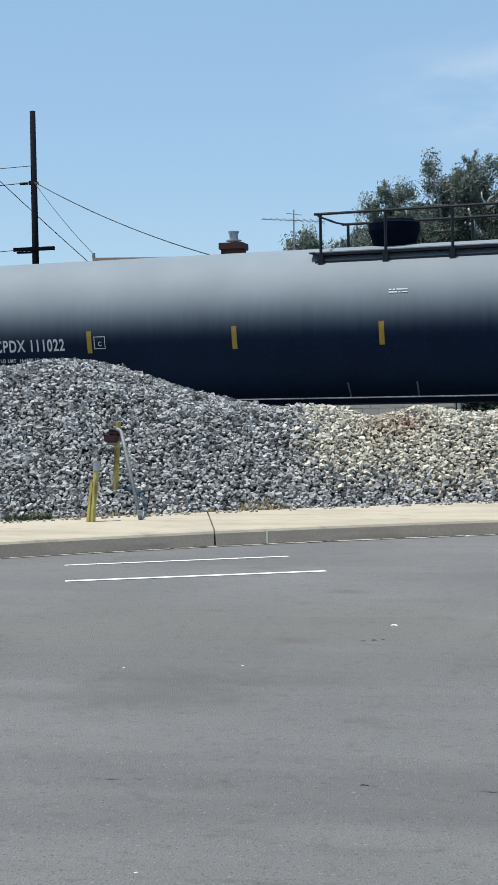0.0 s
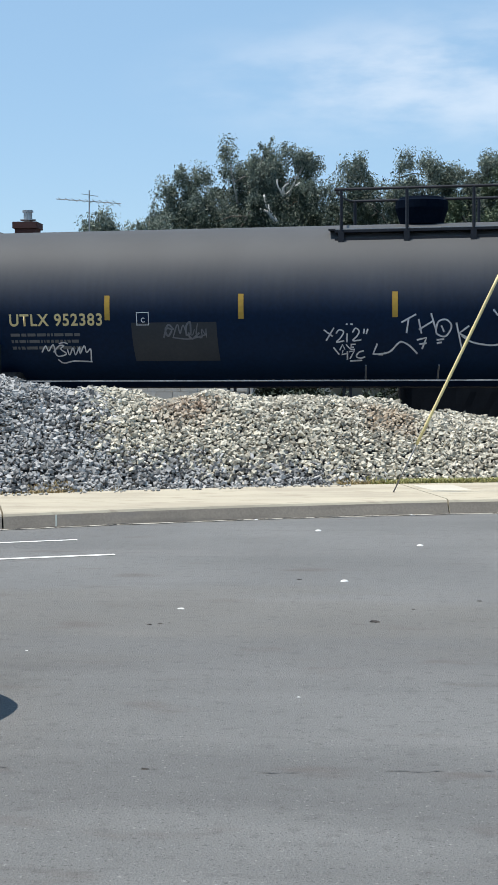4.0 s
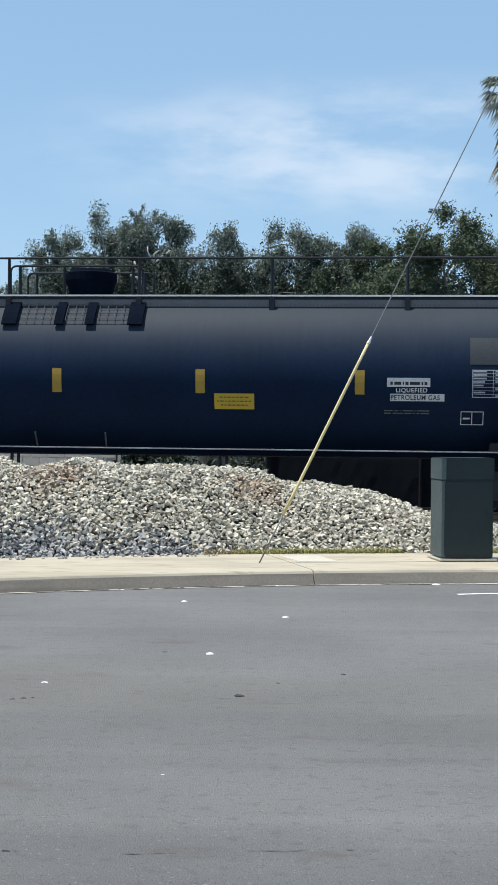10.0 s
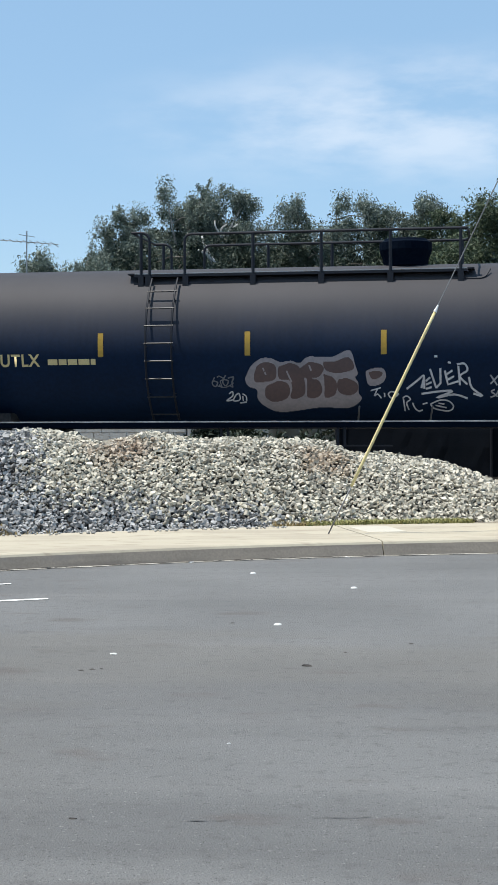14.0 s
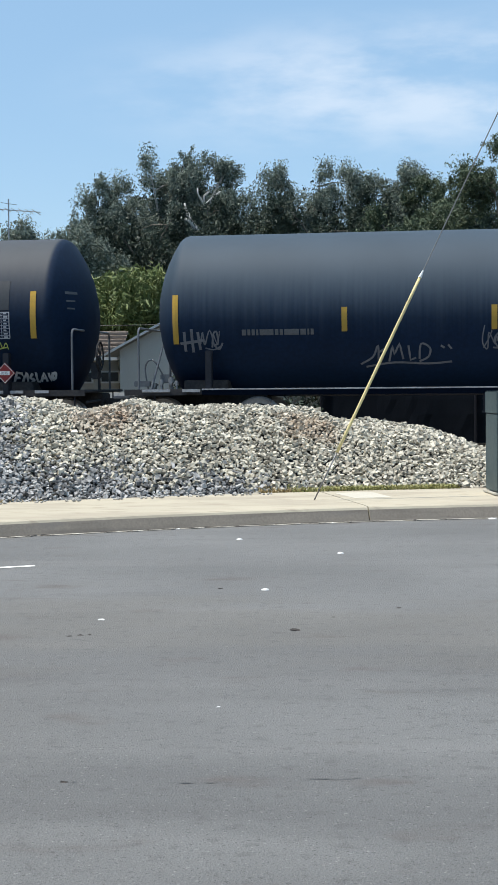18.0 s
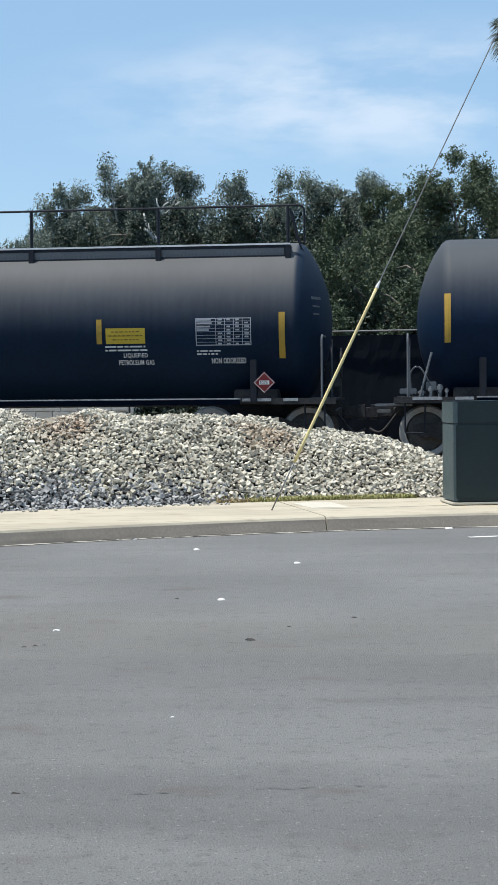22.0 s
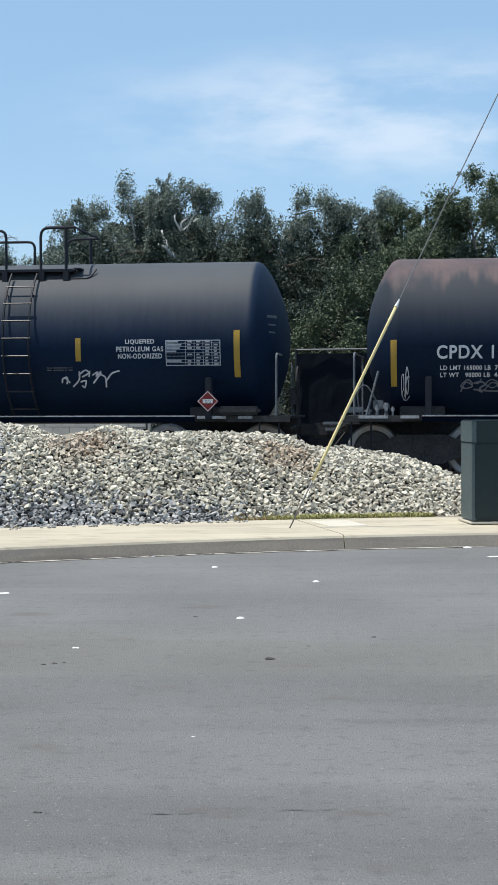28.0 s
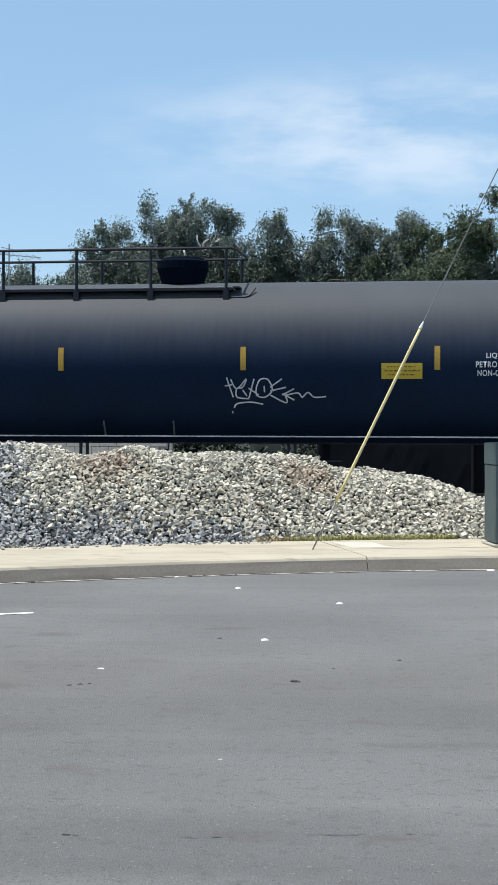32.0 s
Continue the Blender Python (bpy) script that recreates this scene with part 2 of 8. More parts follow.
YELLOW_GUARD = material("yellow_plastic", (0.72, 0.60, 0.28), (0.62, 0.52, 0.28), 0.5, fine=25, coarse=3, bump=0.02)
DULL_PIPE = material("dull_grey_pipe", (0.24, 0.245, 0.25), (0.16, 0.165, 0.17), 0.6, 0.2, fine=25, coarse=5, bump=0.03)
GALV = material("galvanised_steel", (0.42, 0.43, 0.44), (0.32, 0.33, 0.34), 0.45, 0.7, fine=30, coarse=5, bump=0.03)
RUSTY = material("rusty_iron", (0.075, 0.028, 0.032), (0.030, 0.014, 0.017), 0.85, fine=30, coarse=8)
GRASS = material("verge_grass", (0.22, 0.23, 0.08), (0.36, 0.33, 0.15), 0.9, fine=20, coarse=3, bump=0, island=True)
STUD = material("road_stud", (0.75, 0.75, 0.73), (0.6, 0.6, 0.58), 0.5)
BLACK_BIT = material("dark_debris", (0.03, 0.03, 0.03), (0.06, 0.05, 0.045), 0.8)



def tank_paint(name, paint, worn, rough, dust_from, dust_to, streak=0.35, mottle=None, drip=0.0):
    """Black tank paint, chalked and dusty above, with ragged drips where the chalking ends."""
    m = material(name, paint, tuple(c * 1.5 for c in paint), rough, fine=14, coarse=0.7, bump=0.03, spec=0.14)
    n, l = m.node_tree.nodes, m.node_tree.links
    b = n["Principled BSDF"]
    was = b.inputs["Base Color"].links[0].from_socket
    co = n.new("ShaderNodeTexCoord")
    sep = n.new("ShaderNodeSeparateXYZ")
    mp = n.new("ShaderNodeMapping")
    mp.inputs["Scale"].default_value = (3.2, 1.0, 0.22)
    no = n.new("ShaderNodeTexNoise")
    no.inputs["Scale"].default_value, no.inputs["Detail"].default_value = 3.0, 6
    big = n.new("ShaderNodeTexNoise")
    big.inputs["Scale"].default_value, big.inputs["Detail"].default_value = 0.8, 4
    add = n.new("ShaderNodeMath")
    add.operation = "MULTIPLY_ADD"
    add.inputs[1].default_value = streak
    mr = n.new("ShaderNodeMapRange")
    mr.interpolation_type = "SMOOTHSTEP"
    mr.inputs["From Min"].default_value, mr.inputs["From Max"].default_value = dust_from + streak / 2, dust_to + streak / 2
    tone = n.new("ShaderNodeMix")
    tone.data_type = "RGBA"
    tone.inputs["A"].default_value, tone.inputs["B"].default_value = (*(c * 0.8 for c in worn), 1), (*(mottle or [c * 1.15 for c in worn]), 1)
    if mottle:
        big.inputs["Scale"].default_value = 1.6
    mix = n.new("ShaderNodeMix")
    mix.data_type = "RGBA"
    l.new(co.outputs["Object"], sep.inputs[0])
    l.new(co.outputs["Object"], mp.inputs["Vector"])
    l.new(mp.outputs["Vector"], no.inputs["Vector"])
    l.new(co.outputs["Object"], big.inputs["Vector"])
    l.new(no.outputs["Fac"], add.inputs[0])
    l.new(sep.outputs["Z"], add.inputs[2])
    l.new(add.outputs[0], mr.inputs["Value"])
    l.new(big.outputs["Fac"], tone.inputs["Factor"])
    # shade put into the colour: chalking is cut on heads turned from the sun
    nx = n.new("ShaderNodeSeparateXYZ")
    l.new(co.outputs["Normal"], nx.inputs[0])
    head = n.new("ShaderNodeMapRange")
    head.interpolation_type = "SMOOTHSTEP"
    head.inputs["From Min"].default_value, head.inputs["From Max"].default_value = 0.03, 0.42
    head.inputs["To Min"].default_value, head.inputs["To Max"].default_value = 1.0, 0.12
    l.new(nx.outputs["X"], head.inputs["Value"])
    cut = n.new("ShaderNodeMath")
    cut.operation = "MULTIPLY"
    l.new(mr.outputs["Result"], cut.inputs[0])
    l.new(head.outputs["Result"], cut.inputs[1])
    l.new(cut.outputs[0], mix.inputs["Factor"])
    if drip:
        # narrow dark runs of dirt down the side
        runs = n.new("ShaderNodeTexNoise")
        runs.inputs["Scale"].default_value, runs.inputs["Detail"].default_value = 1.0, 3
        rm = n.new("ShaderNodeMapping")
        rm.inputs["Scale"].default_value = (13.0, 0.0, 0.30)
        l.new(co.outputs["Object"], rm.inputs["Vector"])
        l.new(rm.outputs["Vector"], runs.inputs["Vector"])
        low = n.new("ShaderNodeMath")
        low.operation = "MULTIPLY_ADD"
        low.inputs[1].default_value = drip
        l.new(runs.outputs["Fac"], low.inputs[0])
        l.new(add.outputs[0], low.inputs[2])
        mr.inputs["From Min"].default_value += drip / 2
        mr.inputs["From Max"].default_value += drip / 2
        l.new(low.outputs[0], mr.inputs["Value"])
    l.new(was, mix.inputs["A"])
    l.new(tone.outputs["Result"], mix.inputs["B"])
    l.new(mix.outputs["Result"], b.inputs["Base Color"])
    return m


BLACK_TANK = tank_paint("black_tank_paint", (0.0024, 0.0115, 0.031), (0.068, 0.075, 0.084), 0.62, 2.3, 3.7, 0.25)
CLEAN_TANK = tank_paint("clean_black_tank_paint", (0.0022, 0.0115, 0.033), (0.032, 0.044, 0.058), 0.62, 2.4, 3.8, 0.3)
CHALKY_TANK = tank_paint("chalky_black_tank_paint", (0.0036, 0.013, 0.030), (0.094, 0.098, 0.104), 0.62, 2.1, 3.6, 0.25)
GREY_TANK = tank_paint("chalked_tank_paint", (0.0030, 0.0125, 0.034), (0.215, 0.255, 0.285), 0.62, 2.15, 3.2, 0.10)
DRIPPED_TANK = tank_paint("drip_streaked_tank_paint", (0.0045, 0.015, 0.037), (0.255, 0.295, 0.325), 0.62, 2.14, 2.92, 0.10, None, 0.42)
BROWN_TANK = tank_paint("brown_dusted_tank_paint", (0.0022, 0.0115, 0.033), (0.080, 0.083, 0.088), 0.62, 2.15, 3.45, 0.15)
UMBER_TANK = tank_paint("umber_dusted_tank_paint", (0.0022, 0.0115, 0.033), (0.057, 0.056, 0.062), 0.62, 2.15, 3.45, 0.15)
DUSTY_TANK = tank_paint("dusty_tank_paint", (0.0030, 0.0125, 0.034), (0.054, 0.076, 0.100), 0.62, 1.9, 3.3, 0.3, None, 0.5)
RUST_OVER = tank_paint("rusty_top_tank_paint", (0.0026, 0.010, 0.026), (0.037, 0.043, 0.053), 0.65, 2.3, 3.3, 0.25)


def rust_top(m, colour, low, high, ragged):
    """Mottled rust along the crown of a tank, running down in ragged drips."""
    n, l = m.node_tree.nodes, m.node_tree.links
    b = n["Principled BSDF"]
    was = b.inputs["Base Color"].links[0].from_socket
    co, sep, mp, no = n.new("ShaderNodeTexCoord"), n.new("ShaderNodeSeparateXYZ"), n.new("ShaderNodeMapping"), n.new("ShaderNodeTexNoise")
    mp.inputs["Scale"].default_value = (2.6, 0.5, 0.5)
    no.inputs["Scale"].default_value, no.inputs["Detail"].default_value = 1.6, 6
    add, mr, blot, mul, mix = n.new("ShaderNodeMath"), n.new("ShaderNodeMapRange"), n.new("ShaderNodeTexNoise"), n.new("ShaderNodeMath"), n.new("ShaderNodeMix")
    add.operation, mul.operation, mix.data_type = "MULTIPLY_ADD", "MULTIPLY", "RGBA"
    add.inputs[1].default_value = ragged
    mr.interpolation_type = "SMOOTHSTEP"
    mr.inputs["From Min"].default_value, mr.inputs["From Max"].default_value = low + ragged / 2, high + ragged / 2
    blot.inputs["Scale"].default_value, blot.inputs["Detail"].default_value = 2.4, 5
    mix.inputs["B"].default_value = (*colour, 1)
    l.new(co.outputs["Object"], sep.inputs[0])
    l.new(co.outputs["Object"], mp.inputs["Vector"])
    l.new(co.outputs["Object"], blot.inputs["Vector"])
    l.new(mp.outputs["Vector"], no.inputs["Vector"])
    l.new(no.outputs["Fac"], add.inputs[0])
    l.new(sep.outputs["Z"], add.inputs[2])
    l.new(add.outputs[0], mr.inputs["Value"])
    l.new(mr.outputs["Result"], mul.inputs[0])
    l.new(blot.outputs["Fac"], mul.inputs[1])
    l.new(mul.outputs[0], mix.inputs["Factor"])
    l.new(was, mix.inputs["A"])
    l.new(mix.outputs["Result"], b.inputs["Base Color"])


rust_top(RUST_OVER, (0.165, 0.112, 0.106), 3.36, 3.66, 1.0)
PLATE_PAINT = material("saddle_plate_paint", (0.0022, 0.005, 0.012), (0.004, 0.008, 0.016), 0.8, fine=20, coarse=3, bump=0.03, spec=0.02)
BLACK_STEEL = material("black_steel", (0.007, 0.010, 0.017), (0.013, 0.016, 0.024), 0.6, fine=20, coarse=3, bump=0.04, spec=0.3)
DARK_STEEL = material("dirty_running_gear", (0.024, 0.025, 0.029), (0.052, 0.050, 0.050), 0.8, fine=20, coarse=4, bump=0.1, spec=0.25)
SILL_EDGE = material("worn_sill_edge", (0.42, 0.43, 0.45), (0.20, 0.21, 0.22), 0.5, fine=25, coarse=2, bump=0.03)
SUNLIT_GREEN = material("sunlit_green_paint", (0.085, 0.115, 0.118), (0.06, 0.085, 0.088), 0.6, fine=20, coarse=3, bump=0.03)
SKIRT = material("grey_skirt_mesh", (0.165, 0.172, 0.18), (0.13, 0.136, 0.144), 0.7, fine=30, coarse=3)
SKIRT_WIRE = material("dull_skirt_wire", (0.10, 0.106, 0.112), (0.13, 0.136, 0.142), 0.7, fine=30, coarse=3)
# near-white colour paints in the glint along the walkway's edge
DECK_EDGE = material("deck_edge_glint", (0.74, 0.75, 0.76), (0.6, 0.61, 0.62), 0.45, fine=30, coarse=3, bump=0.02)
RUNG = material("worn_black_rung", (0.012, 0.014, 0.018), (0.034, 0.037, 0.042), 0.45, fine=25, coarse=4, bump=0.03)
VALVE = material("pale_valve_casting", (0.26, 0.27, 0.28), (0.14, 0.145, 0.15), 0.5, 0.3, fine=25, coarse=5, bump=0.05)
RAILING = material("worn_grey_railing", (0.085, 0.093, 0.105), (0.15, 0.16, 0.175), 0.35, fine=25, coarse=4, bump=0.03, spec=0.6)
SCREEN = material("dark_fence_screen", (0.006, 0.010, 0.017), (0.011, 0.015, 0.022), 0.9, fine=40, coarse=1.5, bump=0.2, spec=0.1)
TREAD = material("polished_tread", (0.36, 0.355, 0.35), (0.24, 0.235, 0.23), 0.4, 0.3, fine=25, coarse=6)
WHEEL = material("wheel_steel", (0.055, 0.052, 0.052), (0.10, 0.092, 0.088), 0.6, 0.2, fine=25, coarse=6)
GREY_DECK = material("galvanised_deck", (0.36, 0.37, 0.38), (0.28, 0.29, 0.30), 0.6, 0.2, fine=30, coarse=3)
WHITE_MARK = material("white_stencil", (0.72, 0.73, 0.74), (0.55, 0.56, 0.57), 0.7, fine=40, coarse=5, bump=0)
FAINT_MARK = material("faded_stencil", (0.13, 0.135, 0.14), (0.09, 0.095, 0.10), 0.7, fine=40, coarse=5, bump=0)
YELLOW_MARK = material("yellow_stencil", (0.72, 0.58, 0.28), (0.58, 0.47, 0.24), 0.7, fine=40, coarse=5, bump=0)
STRIPE = material("yellow_reflective_tape", (0.46, 0.28, 0.035), (0.36, 0.23, 0.045), 0.5, fine=30, coarse=3, bump=0)
SIGN_YELLOW = material("yellow_sign", (0.60, 0.41, 0.03), (0.52, 0.36, 0.05), 0.5, fine=30, coarse=3, bump=0)
SIGN_INK = material("faded_sign_ink", (0.16, 0.11, 0.02), (0.10, 0.08, 0.03), 0.6, bump=0)
SIGN_GREY = material("weathered_sign", (0.30, 0.29, 0.22), (0.22, 0.21, 0.17), 0.6, fine=30, coarse=3, bump=0)
PATCH = material("repainted_patch", (0.021, 0.028, 0.037), (0.031, 0.037, 0.045), 0.6, fine=20, coarse=2, bump=0)
GREY_PATCH = material("faded_grey_patch", (0.028, 0.035, 0.044), (0.044, 0.050, 0.058), 0.65, fine=9, coarse=1.4, bump=0)
TABLE = material("stencil_table", (0.42, 0.44, 0.48), (0.33, 0.35, 0.38), 0.7, fine=30, coarse=3, bump=0)
RED_SIGN = material("red_placard", (0.34, 0.045, 0.05), (0.27, 0.04, 0.045), 0.5, fine=30, coarse=3, bump=0)
SPRAY_WHITE = material("white_spray_paint", (0.66, 0.68, 0.70), (0.42, 0.44, 0.48), 0.7, fine=18, coarse=3, bump=0)
SPRAY_THIN = material("worn_white_spray_paint", (0.40, 0.42, 0.45), (0.26, 0.28, 0.31), 0.7, fine=18, coarse=3, bump=0)
SPRAY_PLUM = material("plum_spray_paint", (0.020, 0.013, 0.026), (0.036, 0.018, 0.036), 0.7, fine=6, coarse=2, bump=0)
SPRAY_LILAC = material("lilac_spray_paint", (0.34, 0.30, 0.38), (0.22, 0.19, 0.26), 0.7, fine=18, coarse=3, bump=0)
SPRAY_ROSE = material("rose_spray_paint", (0.42, 0.20, 0.25), (0.30, 0.13, 0.17), 0.7, fine=18, coarse=3, bump=0)
SPRAY_FAINT = material("thin_spray_paint", (0.16, 0.17, 0.19), (0.10, 0.11, 0.13), 0.7, fine=18, coarse=3, bump=0)
SPRAY_PINK = material("pink_spray_paint", (0.15, 0.035, 0.065), (0.08, 0.022, 0.045), 0.7, fine=18, coarse=3, bump=0)
SPRAY_PURPLE = material("purple_spray_paint", (0.16, 0.12, 0.20), (0.11, 0.09, 0.15), 0.7, fine=18, coarse=3, bump=0)
SPRAY_GREEN = material("green_spray_paint", (0.50, 0.60, 0.42), (0.42, 0.52, 0.30), 0.7, fine=18, coarse=3, bump=0)
SPRAY_LIME = material("lime_spray_paint", (0.42, 0.50, 0.10), (0.34, 0.40, 0.12), 0.7, fine=18, coarse=3, bump=0)
SPRAY_PALE = material("pale_pink_spray_paint", (0.34, 0.30, 0.31), (0.26, 0.24, 0.25), 0.7, fine=18, coarse=3, bump=0)
SPRAY_BROWN = material("brown_spray_paint", (0.13, 0.085, 0.08), (0.10, 0.07, 0.07), 0.7, fine=18, coarse=3, bump=0)
SPRAY_RED = material("red_spray_paint", (0.40, 0.05, 0.06), (0.28, 0.05, 0.06), 0.7, fine=18, coarse=3, bump=0)

STUCCO = material("beige_stucco", (0.56, 0.51, 0.43), (0.48, 0.44, 0.37), 0.95, fine=50, coarse=1, bump=0.2)
SIDING = material("pale_green_siding", (0.52, 0.52, 0.475), (0.45, 0.45, 0.41), 0.9, fine=30, coarse=1, bump=0.1)
ROOF_TILE = material("brown_clay_tile", (0.088, 0.066, 0.057), (0.152, 0.116, 0.100), 0.85, fine=8, coarse=1.2, bump=0.3, per_object=True)
FASCIA = material("dark_fascia", (0.05, 0.04, 0.035), (0.07, 0.055, 0.048), 0.8, fine=20, coarse=3)
FADED_TILE = material("faded_clay_tile", (0.17, 0.14, 0.12), (0.25, 0.215, 0.19), 0.9, fine=10, coarse=2, bump=0.3, per_object=True)
GREY_ROOF = material("grey_shingle", (0.16, 0.165, 0.155), (0.21, 0.21, 0.20), 0.9, fine=14, coarse=1, bump=0.3)
BRICK = material("red_brick", (0.10, 0.042, 0.036), (0.07, 0.034, 0.031), 0.9, fine=20, coarse=2, per_object=True)
WHITE_TRIM = material("white_trim", (0.75, 0.75, 0.73), (0.66, 0.66, 0.64), 0.6, fine=20, coarse=2, bump=0.02)
GLASS = material("window_glass", (0.03, 0.035, 0.04), (0.04, 0.045, 0.05), 0.08, bump=0, spec=0.6)
BLOCK_WALL = material("grey_block", (0.66, 0.66, 0.63), (0.55, 0.55, 0.53), 0.9, fine=20, coarse=1.5, bump=0.1, per_object=True)
BARK = material("bark", (0.13, 0.11, 0.09), (0.22, 0.20, 0.17), 0.95, fine=10, coarse=2, bump=0.4)
PALE_BARK = material("pale_bark", (0.50, 0.48, 0.44), (0.36, 0.34, 0.31), 0.9, fine=8, coarse=2, bump=0.3)
POLE_WOOD = material("creosote_pole", (0.0035, 0.0055, 0.010), (0.007, 0.009, 0.014), 0.9, fine=14, coarse=2, bump=0.3, spec=0.1)
LEAF_OLIVE = material("olive_leaves", (0.064, 0.092, 0.078), (0.275, 0.318, 0.258), 0.6, bump=0, fine=3, coarse=0.5, island=True, spec=0.3)
# very dark base puts the shade of inner and low foliage into the colour
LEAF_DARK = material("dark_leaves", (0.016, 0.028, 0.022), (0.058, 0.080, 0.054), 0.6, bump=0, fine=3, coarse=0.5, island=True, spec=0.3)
LEAF_GREEN = material("green_leaves", (0.038, 0.060, 0.034), (0.112, 0.145, 0.080), 0.6, bump=0, fine=3, coarse=0.5, island=True, spec=0.3)
LEAF_BRIGHT = material("bright_leaves", (0.065, 0.10, 0.028), (0.20, 0.24, 0.09), 0.6, bump=0, fine=3, coarse=0.5, island=True, spec=0.3)
LEAF_DRY = material("dry_fronds", (0.16, 0.12, 0.06), (0.28, 0.21, 0.11), 0.8, bump=0, fine=3, coarse=0.5, island=True)
WIRE = material("wire", (0.014, 0.014, 0.016), (0.022, 0.022, 0.024), 0.6, bump=0)
STRAND = material("guy_strand", (0.22, 0.22, 0.22), (0.15, 0.15, 0.15), 0.5, 0.5, bump=0)
CAR_PAINT = material("dark_blue_car_paint", (0.0035, 0.008, 0.018), (0.005, 0.010, 0.021), 0.2, 0.0, bump=0, spec=0.2)
CAR_BLACK = material("black_trim_plastic", (0.005, 0.006, 0.009), (0.008, 0.009, 0.012), 0.55, bump=0.02, spec=0.15)
CHROME = material("chrome", (0.65, 0.66, 0.68), (0.58, 0.59, 0.61), 0.15, 1.0, bump=0)
LENS = material("headlight_lens", (0.10, 0.13, 0.19), (0.17, 0.21, 0.28), 0.08, bump=0, spec=0.7)
CAR_PAINT.node_tree.nodes["Principled BSDF"].inputs["Coat Weight"].default_value = 0.5
CAR_PAINT.node_tree.nodes["Principled BSDF"].inputs["Coat Roughness"].default_value = 0.04
GUTTER = material("gutter_dust", (0.13, 0.12, 0.105), (0.05, 0.048, 0.045), 0.95, fine=30, coarse=5, bump=0.2)
TYRE = material("tyre_rubber", (0.015, 0.015, 0.015), (0.025, 0.025, 0.024), 0.85, fine=30, coarse=5)


# ---- building helpers ----
def put(name, data, m, parent=None, label="", kind=""):
    ob = new(name, data)
    if m and not data.materials:
        data.materials.append(m)
    if parent:
        ob.parent = parent
    return tagged(ob, label=label, kind=kind)


def part(name, bm, m, parent, label="", smooth=False, kind=""):
    """Links a bmesh as one mesh object under a thing or a part."""
    me = bpy.data.meshes.new(name)
    bm.normal_update()
    bm.to_mesh(me)
    bm.free()
    if smooth:
        for p in me.polygons:
            p.use_smooth = True
    return put(name, me, m, parent, label, kind)


def thing(name, label, category, group="", m=None):
    ob = new(name)
    if m is not None:
        ob.matrix_basis = m
    return tagged(ob, label, category, group)


def box(bm, x0, y0, z0, x1, y1, z1, bevel=0.0, m=None):
    got = bmesh.ops.create_cube(bm, size=1.0)["verts"]
    bmesh.ops.transform(bm, matrix=Matrix.Translation(((x0 + x1) / 2, (y0 + y1) / 2, (z0 + z1) / 2)) @ Matrix.Diagonal((x1 - x0, y1 - y0, z1 - z0, 1)), verts=got)
    if bevel:
        edges = list({e for v in got for e in v.link_edges})
        got = list({v for f in bmesh.ops.bevel(bm, geom=edges, offset=bevel, segments=2, affect="EDGES")["faces"] for v in f.verts})
    if m is not None:
        bmesh.ops.transform(bm, matrix=m, verts=got)
    return bm


def tube(bm, points, r, seg=8, r_end=None, caps=True):
    """A round bar along points, tapered from r to r_end."""
    pts = [Vector(p) for p in points]
    rings, n = [], len(pts)
    side = None
    for i, p in enumerate(pts):
        way = (pts[min(i + 1, n - 1)] - pts[max(i - 1, 0)]).normalized()
        if side is None:
            side = way.orthogonal().normalized()
        else:
            side = (side - way * side.dot(way)).normalized()
        up = way.cross(side)
        rr = r if r_end is None else r + (r_end - r) * i / max(1, n - 1)
        rings.append([bm.verts.new(p + (side * math.cos(a) + up * math.sin(a)) * rr) for a in [2 * math.pi * k / seg for k in range(seg)]])
    for a, b in zip(rings, rings[1:]):
        for k in range(seg):
            bm.faces.new((a[k], a[(k + 1) % seg], b[(k + 1) % seg], b[k]))
    if caps:
        bm.faces.new(rings[0][::-1])
        bm.faces.new(rings[-1])
    return bm


def bend(points, radius=0.08, steps=4):
    """Rounds the inner corners of a polyline."""
    pts = [Vector(p) for p in points]
    out = [pts[0]]
    for a, b, c in zip(pts, pts[1:], pts[2:]):
        p, q = b + (a - b).normalized() * radius, b + (c - b).normalized() * radius
        for i in range(steps + 1):
            k = i / steps
            out.append(p.lerp(b, k).lerp(b.lerp(q, k), k))
    return out + [pts[-1]]


def disc(bm, x, y, z, r, depth, seg=24, axis="y"):
    m = Matrix.Translation((x, y, z))
    if axis == "y":
        m = m @ Matrix.Rotation(radians(90), 4, "X")
    if axis == "x":
        m = m @ Matrix.Rotation(radians(90), 4, "Y")
    bmesh.ops.create_cone(bm, cap_ends=True, segments=seg, radius1=r, radius2=r, depth=depth, matrix=m)
    return bm


def mesh_of(name, verts, faces, m, parent=None, label="", kind=""):
    me = bpy.data.meshes.new(name)
    me.from_pydata(verts, [], faces)
    me.update()
    return put(name, me, m, parent, label, kind)


# ---- plan: the kerb curves gently, the track runs straight behind it ----
KA, KB, KC = -0.0334, 0.306, 14.889


def kerb_slope(x):
    return KB + 2 * KA * min(max(x, -7.0), 4.0)


def kerb_y(x):
    c = min(max(x, -7.0), 4.0)
    return KA * c * c + KB * c + KC + kerb_slope(x) * (x - c)


def kerb_point(x, back=0.0, z=0.0):
    """A point back metres behind the kerb's foot at x."""
    s = kerb_slope(x)
    n = math.sqrt(1 + s * s)
    return Vector((x - s / n * back, kerb_y(x) + back / n, z))


TURN = -6.5
ALONG = Vector((math.cos(radians(TURN)), math.sin(radians(TURN)), 0))
AWAY = Vector((-ALONG.y, ALONG.x, 0))
TRACK, RAIL_Z = 27.52, 0.20


